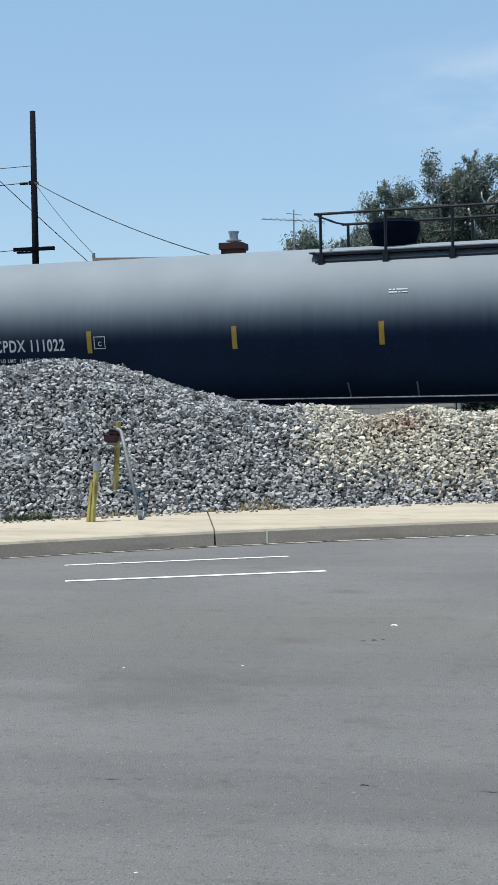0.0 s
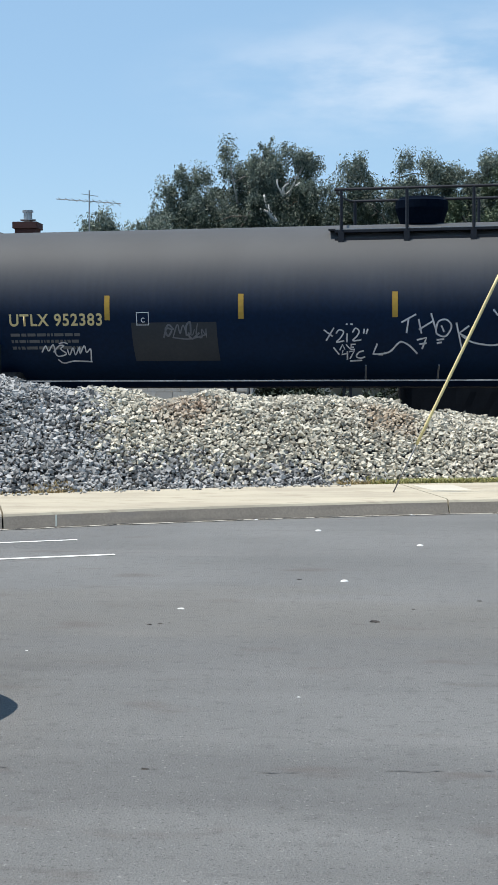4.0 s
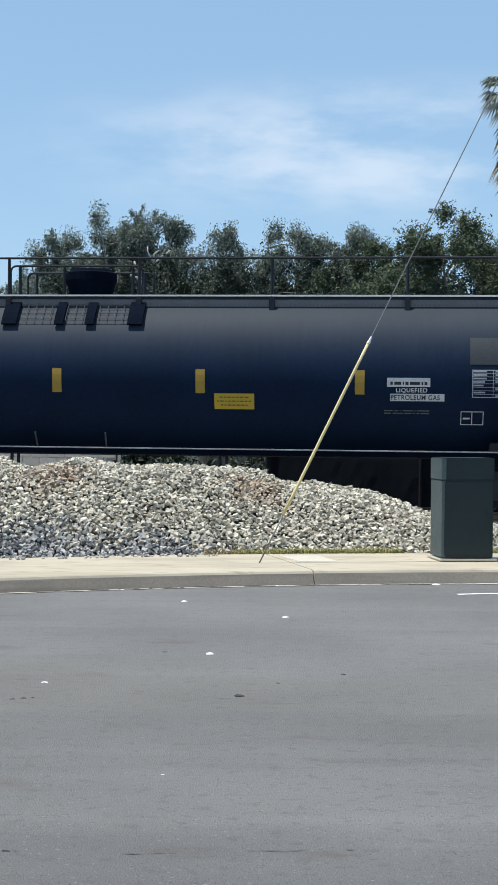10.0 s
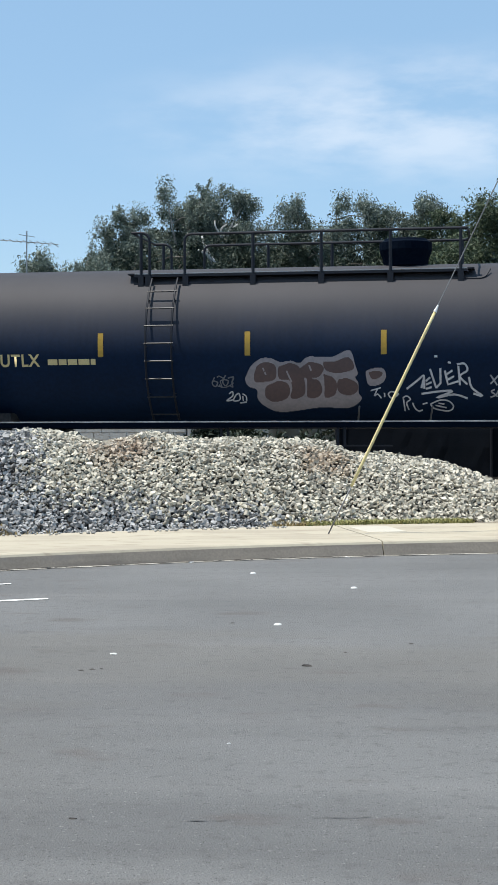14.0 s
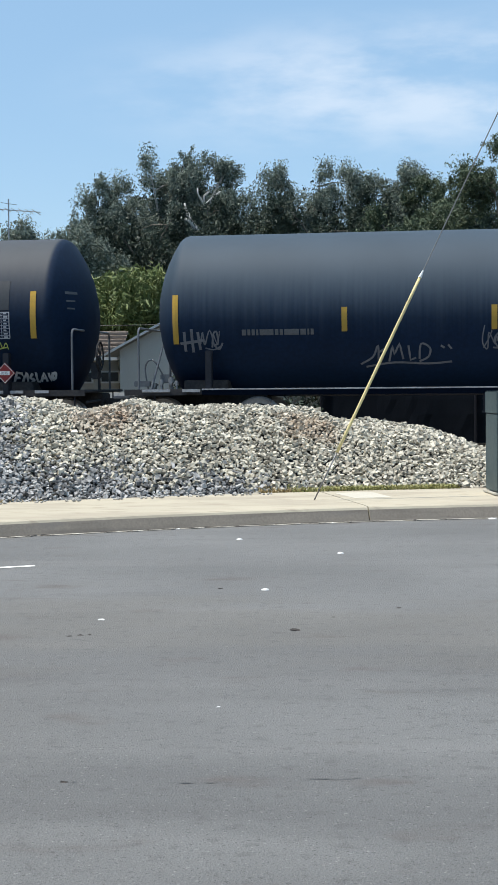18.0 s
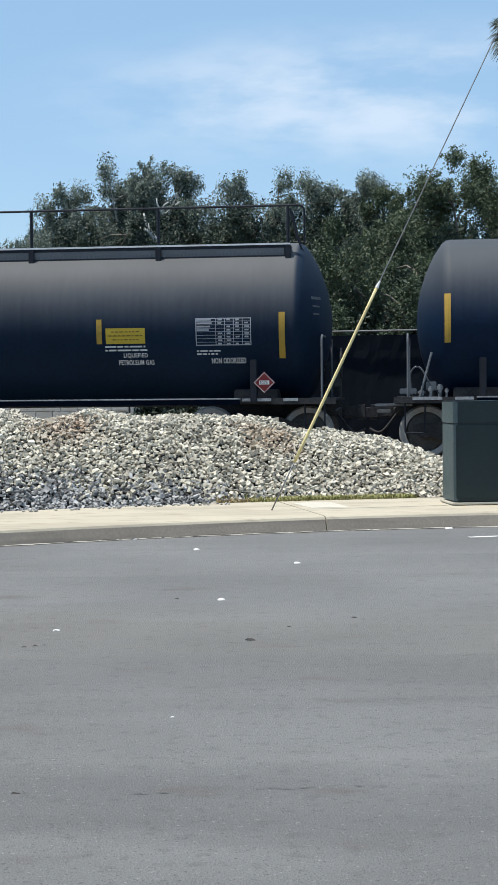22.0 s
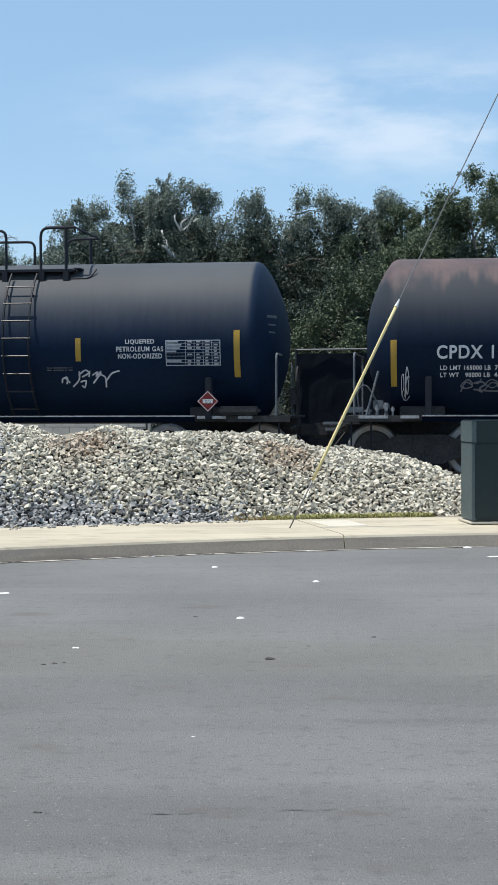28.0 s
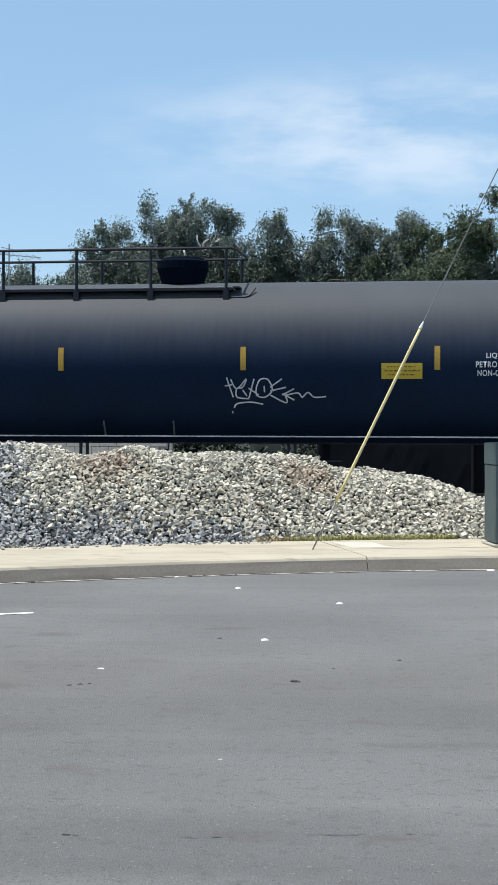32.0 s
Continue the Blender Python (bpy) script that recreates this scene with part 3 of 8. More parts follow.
def by_track(s, off, z=0.0):
    return ALONG * s + AWAY * off + Vector((0, 0, z))


def track_pose(s, off=TRACK, z=RAIL_Z):
    p = by_track(s, off, z)
    return pose(p.x, p.y, p.z, 0, 0, TURN)


XS = [-60 + 1.0 * i for i in range(52)] + [-8 + 0.5 * i for i in range(33)] + [9 + 2 * i for i in range(30)]

# ground sheet: low under the road, a little higher behind the kerb
gv, gf = [], []
for x in [-1500] + XS + [1500]:
    a = kerb_point(max(min(x, 68), -60), 0.6)
    gv += [(x, -1500, -0.03), (x if abs(x) > 100 else a.x, a.y, -0.03), (x if abs(x) > 100 else a.x, a.y + 0.01, 0.02), (x * 1.2, 2500, 0.02)]
for i in range(len(XS) + 1):
    for k in range(3):
        gf.append((4 * i + k, 4 * i + 4 + k, 4 * i + 5 + k, 4 * i + 1 + k))
tagged(mesh_of("ground", gv, gf, DIRT), "dry bare earth ground behind the road", "ground", kind="structure")

# road
rv, rf = [], []
for x in XS:
    p = kerb_point(x, 0.02)
    rv += [(x, -40, 0.0), (p.x, p.y, 0.0)]
for i in range(len(XS) - 1):
    rf.append((2 * i, 2 * i + 2, 2 * i + 3, 2 * i + 1))
road = tagged(mesh_of("road", rv, rf, ASPHALT), "worn grey asphalt road with faint tyre tracks", "road", kind="structure")


# ---- pavement: concrete slabs with a cast kerb, broken by joints ----
pavement = tagged(new("pavement"), "pale concrete sidewalk with a cast kerb and open joints", "sidewalk", kind="structure")
PROFILE = [(-0.01, -0.06), (0.0, 0.0), (0.052, 0.118), (0.066, 0.140), (0.092, 0.150), (0.16, 0.152), (1.95, 0.165), (1.95, -0.06)]
JOINTS = [-58 + 4.22 * i for i in range(12)] + [-7.70, -3.48, 0.74, 4.96] + [9.2 + 4.22 * i for i in range(12)]
for a, b in zip(JOINTS, JOINTS[1:]):
    verts, faces = [], []
    steps = 10
    for i in range(steps + 1):
        x = a + 0.007 + (b - a - 0.014) * i / steps
        skew = 0.17 * max(0.0, 1 - abs(x + 3.48) / 3.5)
        verts += [kerb_point(x + skew * o, o, z) for o, z in PROFILE]
    k = len(PROFILE)
    for i in range(steps):
        for j in range(k - 1):
            faces.append((k * i + j, k * i + k + j, k * i + k + j + 1, k * i + j + 1))
    faces += [tuple(range(k)), tuple(range(k * steps + k - 1, k * steps - 1, -1))]
    ob = mesh_of("slab", verts, faces, CONCRETE, pavement)
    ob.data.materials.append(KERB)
    # upright faces take stained, darker concrete, with their shade put into the colour
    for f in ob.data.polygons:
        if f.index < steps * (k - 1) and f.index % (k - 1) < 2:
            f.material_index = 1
# dark grit in the gutter and the joints
verts, faces = [], []
for i in range(160):
    x = -9 + i * 0.1
    w = 0.022 + 0.05 * max(0.0, noise.noise((x * 6, 0, 0)))
    verts += [kerb_point(x, -w, 0.004), kerb_point(x, 0.01, 0.012)]
for i in range(159):
    faces.append((2 * i, 2 * i + 2, 2 * i + 3, 2 * i + 1))
mesh_of("gutter_grit", verts, faces, GUTTER, pavement)
FADED_DRIP = material("faded_drip", (0.40, 0.43, 0.40), (0.30, 0.32, 0.30), 0.9, fine=40, coarse=8, bump=0)
PALE_DUST = material("pale_gutter_dust", (0.55, 0.52, 0.45), (0.40, 0.38, 0.33), 0.95, fine=40, coarse=6, bump=0.1)
verts, faces = [], []
for i in range(480):
    x = -7 + i * 0.025
    n = noise.noise((x * 2.1, 4, 0)) + 0.6 * noise.noise((x * 9, 2, 0))
    w = 0.05 * max(0.0, 0.35 + n)
    verts += [kerb_point(x, -0.026 - w, 0.006), kerb_point(x, -0.024, 0.008)]
for i in range(479):
    faces.append((2 * i, 2 * i + 2, 2 * i + 3, 2 * i + 1))
mesh_of("gutter_dust", verts, faces, PALE_DUST, pavement, "pale windblown dust along the gutter")
# a pale drip down the kerb's face and dark chips at its foot
verts = [kerb_point(-3.03 + dx + 0.012 * q, 0.052 * q - 0.006, 0.118 * q) for q in (0.0, 1.0) for dx in (-0.006, 0.008)]
mesh_of("paint_drip", verts, [(0, 1, 3, 2)], FADED_DRIP, pavement, "thin pale drip on the kerb")
verts, faces = [], []
chip = random.Random(12)
for k in range(110):
    x, l = chip.uniform(-6.6, 0.2), chip.uniform(0.01, 0.09)
    i = len(verts)
    verts += [kerb_point(x, -0.030, 0.009), kerb_point(x + l, -0.030, 0.009), kerb_point(x + l * 0.9, -0.018, 0.013), kerb_point(x + l * 0.2, -0.014, 0.015)]
    faces.append((i, i + 1, i + 2, i + 3))
mesh_of("kerb_chips", verts, faces, BLACK_BIT, pavement, "dark chipped cracks along the kerb's foot", "stuff")
verts = [kerb_point(x, o, 0.1515 + (o - 0.16) * 0.00726) for x, o in ((0.86, 1.0), (1.26, 1.0), (1.22, 1.7), (0.82, 1.7))]
mesh_of("repair_patch", verts + [v + Vector((0, 0, 0.003)) for v in verts], [(4, 5, 6, 7), (0, 1, 5, 4), (1, 2, 6, 5), (2, 3, 7, 6), (3, 0, 4, 7)], CONCRETE_NEW, pavement)


def strip(name, p, q, width, label):
    """A painted line on the road from p to q."""
    p, q = Vector((*p, 0.004)), Vector((*q, 0.004))
    s = (q - p).normalized().cross(Vector((0, 0, 1))) * width / 2
    n = 14
    verts, faces = [], []
    for i in range(n + 1):
        c = p.lerp(q, i / n)
        verts += [c - s, c + s]
    for i in range(n):
        faces.append((2 * i, 2 * i + 1, 2 * i + 3, 2 * i + 2))
    mesh_of(name, verts, faces, WHITE_LINE, road, label)


strip("lane_line", (-4.06, 10.90), (-2.11, 11.66), 0.075, "short white painted line")
strip("lane_line", (-4.43, 11.90), (-2.62, 12.66), 0.056, "short white painted line")
strip("lane_line", (2.10, 14.36), (4.20, 14.95), 0.075, "short white painted line")


def stud(x, y, r=0.029):
    ob = thing("road_stud", "round white ceramic road stud on the asphalt", "road stud", "studs on the road", pose(x, y, 0))
    bm = bmesh.new()
    bmesh.ops.create_uvsphere(bm, u_segments=14, v_segments=8, radius=1.0)
    bmesh.ops.delete(bm, geom=[v for v in bm.verts if v.co.z < -0.05], context="VERTS")
    bmesh.ops.scale(bm, vec=(r, r * 0.8, 0.013), verts=bm.verts)
    part("dome", bm, STUD, ob, smooth=True)


for x, y in ((-0.54, 13.49), (0.36, 12.39), (-0.23, 10.28)):
    stud(x, y)
stud(2.02, 15.30, 0.045)


def scrap(x, y, size, m, name, label, seed):
    rnd = random.Random(seed)
    bm = bmesh.new()
    bmesh.ops.create_icosphere(bm, subdivisions=2, radius=1.0)
    for v in bm.verts:
        v.co *= 0.7 + 0.5 * rnd.random()
        v.co = Vector((v.co.x * size, v.co.y * size * 0.45, max(0, v.co.z) * size * 0.35))
    ob = part(name, bm, m, None)
    ob.matrix_basis = pose(x, y, 0, 0, 0, rnd.uniform(-20, 20))
    tagged(ob, label, "debris", "scraps on the road")


scrap(-0.02, 8.63, 0.034, BLACK_BIT, "scrap", "small dark scrap lying on the asphalt", 1)
scrap(-1.22, 9.03, 0.024, STUD, "pebble", "pale pebble lying on the asphalt", 2)
scrap(-0.55, 10.35, 0.018, BLACK_BIT, "scrap", "small dark scrap lying on the asphalt", 3)
scrap(0.65, 9.45, 0.018, BLACK_BIT, "scrap", "small dark scrap lying on the asphalt", 4)
scrap(0.22, 9.1, 0.013, BLACK_BIT, "scrap", "small dark scrap lying on the asphalt", 5)
scrap(-0.36, 6.62, 0.010, STUD, "pebble", "pale pebble lying on the asphalt", 6)
for k, (x, y, r) in enumerate(((-1.86, 7.63, 0.009), (-2.49, 7.50, 0.009), (-1.42, 4.29, 0.008))):
    scrap(x, y, r, STUD, "pebble", "tiny white pebble lying on the asphalt", 60 + k)
for k, (x, y, r) in enumerate(((-1.33, 8.46, 0.016), (-1.27, 8.49, 0.020), (-1.22, 8.52, 0.012), (-0.87, 5.38, 0.018))):
    scrap(x, y, r, BLACK_BIT, "scrap", "dark crumb of tar lying on the asphalt", 70 + k)
for i, x in enumerate((-3.05, -1.2, -0.62, 0.35, 1.2)):
    p = kerb_point(x, -0.03)
    scrap(p.x, p.y, 0.03, STUD if i % 2 else BLACK_BIT, "pebble", "pebble lying in the gutter", 20 + i)

SEAM = material("worn_seam", (0.07, 0.07, 0.07), (0.10, 0.10, 0.098), 0.9)
verts, faces = [], []
for k in range(700):
    x = -6 + 12 * k / 699
    y = 5.40 + 0.03 * x + 0.05 * noise.noise((x * 1.3, 0, 0)) + 0.02 * noise.noise((x * 9, 1, 0))
    w = 0.008 * max(0.0, noise.noise((x * 4, 5, 0)) - 0.05 + 0.9 * noise.noise((x * 21, 7, 0)))
    verts += [(x, y - w, 0.004), (x, y + w, 0.004)]
for k in range(699):
    faces.append((2 * k, 2 * k + 2, 2 * k + 3, 2 * k + 1))
mesh_of("seam", verts, faces, SEAM, road, "dark ragged seam in the asphalt")

# ---- the ballast heap behind the pavement ----
HX = [-12, -9.5, -8.2, -7.3, -6.44, -6.0, -5.5, -5.0, -4.5, -3.9, -3.5, -3.1, -2.7, -2.4, -2.1, -1.7, -0.85, 0.14, 0.53, 1.05, 1.64, 2.0, 2.34, 2.9, 4.0, 6.0]
HZ = [0.4, 1.2, 1.58, 1.83, 1.90, 1.77, 1.62, 1.46, 1.33, 1.22, 1.25, 1.18, 1.09, 1.14, 1.21, 1.13, 1.12, 1.08, 0.92, 0.90, 0.83, 0.70, 0.56, 0.44, 0.36, 0.25]


def heap_height(x, y):
    s = kerb_slope(x)
    v = (y - kerb_y(x)) / math.sqrt(1 + s * s) - 1.95
    top = float(np.interp(x, HX, HZ)) - 0.02
    crest = top / 0.6 + 0.30
    foot = float(np.interp(x, [-0.4, 0.6], [-0.12, 0.22]))
    a = 0.62 * (v - foot) + 0.05
    if v > crest + 0.5:
        return top - 0.55 * (v - crest - 0.5), v, crest
    h = -math.log(math.exp(-9 * a) + math.exp(-9 * top)) / 9
    h += 0.035 * noise.noise((x * 1.7, y * 1.7, 0)) + 0.02 * noise.noise((x * 5, y * 5, 3))
    return h, v, crest


def heap_point(x, v):
    p = kerb_point(x, 1.95 + v)
    h, vv, crest = heap_height(p.x, p.y)
    return Vector((p.x, p.y, h))


heap = thing("gravel_heap", "long heap of crushed grey and tan ballast stones behind the sidewalk", "gravel heap")
verts, faces = [], []
nx, nv = 120, 46
for i in range(nx):
    for j in range(nv):
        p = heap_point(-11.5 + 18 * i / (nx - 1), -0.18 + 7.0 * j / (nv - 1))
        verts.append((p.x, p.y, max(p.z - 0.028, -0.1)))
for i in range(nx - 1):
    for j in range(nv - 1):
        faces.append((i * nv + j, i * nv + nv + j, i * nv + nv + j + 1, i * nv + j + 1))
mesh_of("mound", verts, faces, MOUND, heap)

rng = np.random.default_rng(7)
ROCK = np.array([(x, y, z) for x in (-1, 1) for y in (-1, 1) for z in (-1, 1)]) * 0.68
ROCK_F = np.array([(0, 1, 3), (0, 3, 2), (4, 6, 7), (4, 7, 5), (0, 4, 5), (0, 5, 1), (2, 3, 7), (2, 7, 6), (0, 2, 6), (0, 6, 4), (1, 5, 7), (1, 7, 3)])


def turns(n):
    """n rotation matrices: any heading, lying within some thirty degrees of flat."""
    h = rng.uniform(0, math.pi, n)
    q = np.stack([np.cos(h), np.zeros(n), np.zeros(n), np.sin(h)], 1) + rng.normal(size=(n, 4)) * 0.26
    q /= np.linalg.norm(q, axis=1)[:, None]
    w, x, y, z = q.T
    return np.stack([np.stack([1 - 2 * (y * y + z * z), 2 * (x * y - z * w), 2 * (x * z + y * w)], -1), np.stack([2 * (x * y + z * w), 1 - 2 * (x * x + z * z), 2 * (y * z - x * w)], -1), np.stack([2 * (x * z - y * w), 2 * (y * z + x * w), 1 - 2 * (x * x + y * y)], -1)], 1)


def stones(name, places, sizes, m, parent, label):
    """Angular crushed stones: eight-cornered chips, each of its own shape and turn."""
    n = len(places)
    shape = (ROCK[None] + rng.uniform(-0.36, 0.36, (n, 8, 3))) * rng.uniform(0.6, 1.35, (n, 1, 3)) * np.array((1.08, 1.0, 0.78))
    v = np.einsum("nij,nkj->nki", turns(n), shape * np.array(sizes)[:, None, None]) + np.array(places)[:, None]
    f = (ROCK_F[None] + 8 * np.arange(n)[:, None, None]).reshape(-1, 3)
    mesh_of(name, v.reshape(-1, 3).tolist(), f.tolist(), m, parent, label, "stuff")


grey, tan = [], []
rnd = random.Random(5)


def strew(x, v, low, high):
    """Lays one stone on the heap, grey or tan by where it lies."""
    p = heap_point(x, v)
    if v > float(np.interp(p.x, HX, HZ)) / 0.6 + 0.98 or p.z < 0.0:
        return
    r = rnd.uniform(0.019, 0.031) * (1.3 if rnd.random() < 0.12 else 1.0)
    p.z += rnd.uniform(low, high) * r
    wob = noise.noise((x * 1.3, v * 1.3, 9)) * 0.7 + rnd.uniform(-0.75, 0.75)
    is_grey = p.x < -3.0 - 0.22 * v + 0.4 * wob or v < 0.78 * (1 - (x + 3) / 4.6) + 0.45 * wob
    (grey if is_grey else tan).append(((p.x, p.y, p.z), r))


STEP = 0.0395
for i in range(int(12.8 / STEP)):
    for k in range(int(4.7 / (STEP * 0.84))):
        strew(-8.2 + STEP * (i + 0.5 * (k % 2) + rnd.uniform(-0.36, 0.36)), -0.22 + STEP * 0.84 * (k + rnd.uniform(-0.36, 0.36)), -0.30, 1.1)
for i in range(9000):
    strew(rnd.uniform(-8.2, 4.6), rnd.uniform(-0.22, 4.5), -0.9, -0.2)
stones("grey_ballast", [a for a, b in grey], [b for a, b in grey], STONE_GREY, heap, "crushed blue-grey ballast stones")
stones("tan_ballast", [a for a, b in tan], [b for a, b in tan], STONE_TAN, heap, "dusty tan ballast stones")

# single stones at the heap's foot, strewn on the pavement's edge
LOOSE = material("loose_ballast", (0.20, 0.20, 0.20), (0.52, 0.50, 0.46), 0.9, fine=30, coarse=4, bump=0.2, per_object=True, spec=0.2)
shapes = []
for k in range(7):
    bm = bmesh.new()
    bmesh.ops.create_icosphere(bm, subdivisions=1, radius=1.0)
    for v in bm.verts:
        v.co *= rnd.uniform(0.7, 1.2)
    bmesh.ops.scale(bm, vec=(1.0, rnd.uniform(0.6, 0.9), rnd.uniform(0.5, 0.8)), verts=bm.verts)
    me = bpy.data.meshes.new("stone")
    bm.to_mesh(me)
    bm.free()
    me.materials.append(LOOSE)
    shapes.append(me)
for k in range(280):
    x = rnd.uniform(-7.6, 2.0)
    v = -0.22 + 0.22 * rnd.random() ** 2 + (0.38 if x > 0.2 else 0)
    p = kerb_point(x, 1.95 + v)
    r = rnd.uniform(0.012, 0.028)
    ob = put("stone", shapes[k % 7], None, heap)
    z = 0.165 if v < 0 else max(0.06, heap_height(p.x, p.y)[0])
    ob.matrix_basis = Matrix.Translation((p.x, p.y, z + 0.45 * r)) @ Euler([rnd.uniform(-0.4, 0.4), rnd.uniform(-0.4, 0.4), rnd.uniform(0, 6.3)]).to_matrix().to_4x4() @ Matrix.Scale(r, 4)


def grass(name, label, spots, n, high, m, seed):
    """Tufts of narrow blades along the pavement's back edge."""
    rnd = random.Random(seed)
    verts, faces = [], []
    for k in range(n):
        x0, x1, v0, v1 = rnd.choice(spots)
        p = kerb_point(rnd.uniform(x0, x1), 1.95 + rnd.uniform(v0, v1))
        z = max(0.13, heap_height(p.x, p.y)[0] - 0.02)
        h, a = high * rnd.uniform(0.4, 1.2), rnd.uniform(0, 6.3)
        w = rnd.uniform(0.004, 0.009)
        lean = Vector((math.cos(a), math.sin(a), 0)) * h * rnd.uniform(0.1, 0.9)
        s = Vector((-math.sin(a), math.cos(a), 0)) * w
        b = Vector((p.x, p.y, z))
        i = len(verts)
        verts += [b - s, b + s, b + lean * 0.4 + Vector((0, 0, h * 0.7)) + s * 0.7, b + lean * 0.4 + Vector((0, 0, h * 0.7)) - s * 0.7, b + lean + Vector((0, 0, h))]
        faces += [(i, i + 1, i + 2, i + 3), (i + 3, i + 2, i + 4)]
    tagged(mesh_of(name, verts, faces, m), label, "grass", kind="stuff")


grass("grass", "short patchy green grass along the sidewalk's edge", [(0.45, 2.2, -0.02, 0.24), (0.8, 2.2, 0.0, 0.30), (2.6, 4.2, 0, 0.3)], 10000, 0.075, GRASS, 3)
DRY_GRASS = material("dry_grass", (0.34, 0.26, 0.12), (0.24, 0.18, 0.09), 0.9, fine=20, coarse=3, bump=0, island=True)
grass("dry_weeds", "dry straw-coloured weeds at the heap's foot", [(-2.85, -2.45, -0.05, 0.2), (-5.8, -4.6, -0.05, 0.25), (-7.5, -5.6, -0.03, 0.1), (-4.6, -2.0, -0.03, 0.05), (0.1, 0.6, 0, 0.15)], 2600, 0.07, DRY_GRASS, 4)
grass("green_weeds", "low dark green weeds round the yellow posts", [(-6.4, -4.95, -0.10, 0.06), (-5.4, -5.0, -0.10, 0.1), (-4.9, -4.5, -0.06, 0.05)], 1700, 0.10, LEAF_GREEN, 8)

verts, faces = [], []
for k in range(60):
    x = -0.6 + 5.4 * k / 59
    verts += [kerb_point(x, 1.951, 0.0), kerb_point(x, 1.951, 0.14), kerb_point(x, 2.12, 0.15 + 0.01 * noise.noise((x * 4, 0, 0))), kerb_point(x, 2.55, 0.13)]
for k in range(59):
    for j in range(3):
        faces.append((4 * k + j, 4 * k + 4 + j, 4 * k + 5 + j, 4 * k + 1 + j))
tagged(mesh_of("verge", verts, faces, DIRT), "narrow strip of bare soil behind the sidewalk", "verge", kind="structure")

# ---- things along the pavement ----
cab = thing("utility_cabinet", "dark green steel utility cabinet on a concrete pad", "cabinet", m=pose(2.21, 16.28, 0.165, 0, 0, 7))
bm = bmesh.new()
box(bm, -0.03, -0.03, 0, 0.62, 0.56, 0.025, 0.006)
part("pad", bm, CONCRETE_NEW, cab)
bm = bmesh.new()
box(bm, 0, 0, 0.035, 0.58, 0.52, 1.13, 0.008)
part("body", bm, GREEN_BOX, cab)
bm = bmesh.new()
box(bm, -0.008, -0.008, 0.90, 0.588, 0.53, 1.15, 0.012)
part("lid", bm, GREEN_BOX, cab)
# sunlight on the left side is put into a lighter green
for z0, z1 in ((0.04, 0.895), (0.905, 1.14)):
    part("side_panel", box(bmesh.new(), -0.014 if z0 > 0.5 else -0.008, 0.01, z0, 0.0, 0.50, z1, 0.003), SUNLIT_GREEN, cab, "green side panel in a lighter, sunlit green")
    part("edge_strip", box(bmesh.new(), -0.014 if z0 > 0.5 else -0.008, -0.014 if z0 > 0.5 else -0.006, z0, 0.035, 0.008, z1, 0.003), SUNLIT_GREEN, cab, "green edge in a lighter, sunlit green")
bm = bmesh.new()
box(bm, 0.02, -0.012, 0.07, 0.56, 0.004, 0.885, 0.004)
part("door", bm, GREEN_BOX, cab)
bm = bmesh.new()
box(bm, 0.50, -0.022, 0.50, 0.53, -0.008, 0.58, 0.003)
part("latch", bm, GREEN_BOX, cab)

guy = thing("guy_wire", "slanting steel guy wire with a yellow plastic guard", "guy wire")
ga = Vector((0.172, 15.88, 0.15))
gd = Vector((1.178, 0.254, 2.42))
bm = bmesh.new()
tube(bm, [ga - gd * 0.02, ga + gd * 0.26], 0.008, 8)
part("anchor_rod", bm, STRAND, guy, smooth=True)
bm = bmesh.new()
tube(bm, [ga + gd * 0.2, ga + gd * 4.4], 0.0065, 6)
part("strand", bm, STRAND, guy)
bm = bmesh.new()
tube(bm, [ga + gd * (0.215 + 0.785 * k / 8) for k in range(9)], 0.017, 12, 0.017)
part("guard", bm, YELLOW_GUARD, guy, smooth=True)
bm = bmesh.new()
tube(bm, [ga + gd * 0.998, ga + gd * 1.03], 0.022, 12, 0.008)
part("guard_tip", bm, WHITE_TRIM, guy)


def post_at(name, label, base, top, r, extra=None):
    ob = thing(name, label, "post", "posts by the heap")
    bm = bmesh.new()
    b, t = Vector(base), Vector(top)
    tube(bm, [b - (t - b) * 0.3, b, b.lerp(t, 0.5), t], r, 6)
    part("shaft", bm, YELLOW_POST, ob, smooth=False)
    return ob, b, t


p1, b, t = post_at("marker_post", "yellow steel post carrying a rusty red box", (-5.075, 15.31, 0.45), (-5.035, 15.33, 1.107), 0.034)
bm = bmesh.new()
box(bm, -5.18, 15.25, 0.932, -5.015, 15.38, 1.015, 0.015)
box(bm, -5.16, 15.27, 1.004, -4.985, 15.37, 1.071, 0.025)
part("box", bm, RUSTY, p1, "rusty dark red steel box")
part("box_foot", box(bmesh.new(), -5.15, 15.262, 0.905, -5.03, 15.37, 0.931, 0.006), FADED_TILE, p1, "pale worn underside of the box")
part("box_top", box(bmesh.new(), -5.13, 15.28, 1.072, -5.0, 15.36, 1.088, 0.006), FADED_TILE, p1, "dusty tan top of the box")
bm = bmesh.new()
tube(bm, [(-5.03, 15.32, 1.055), (-5.025, 15.32, 1.159)], 0.027, 8)
part("cap", bm, YELLOW_POST, p1)
strut = thing("leaning_pipe", "grey galvanised pipe leaning against the post", "pipe")
bm = bmesh.new()
tube(bm, bend([(-5.035, 15.29, 1.076), (-4.975, 15.25, 1.056), (-4.53, 14.45, 0.16)], 0.04), 0.021, 10)
part("pipe", bm, DULL_PIPE, strut, smooth=True)
bm = bmesh.new()
disc(bm, -4.55, 14.48, 0.23, 0.030, 0.05, 12, "z")
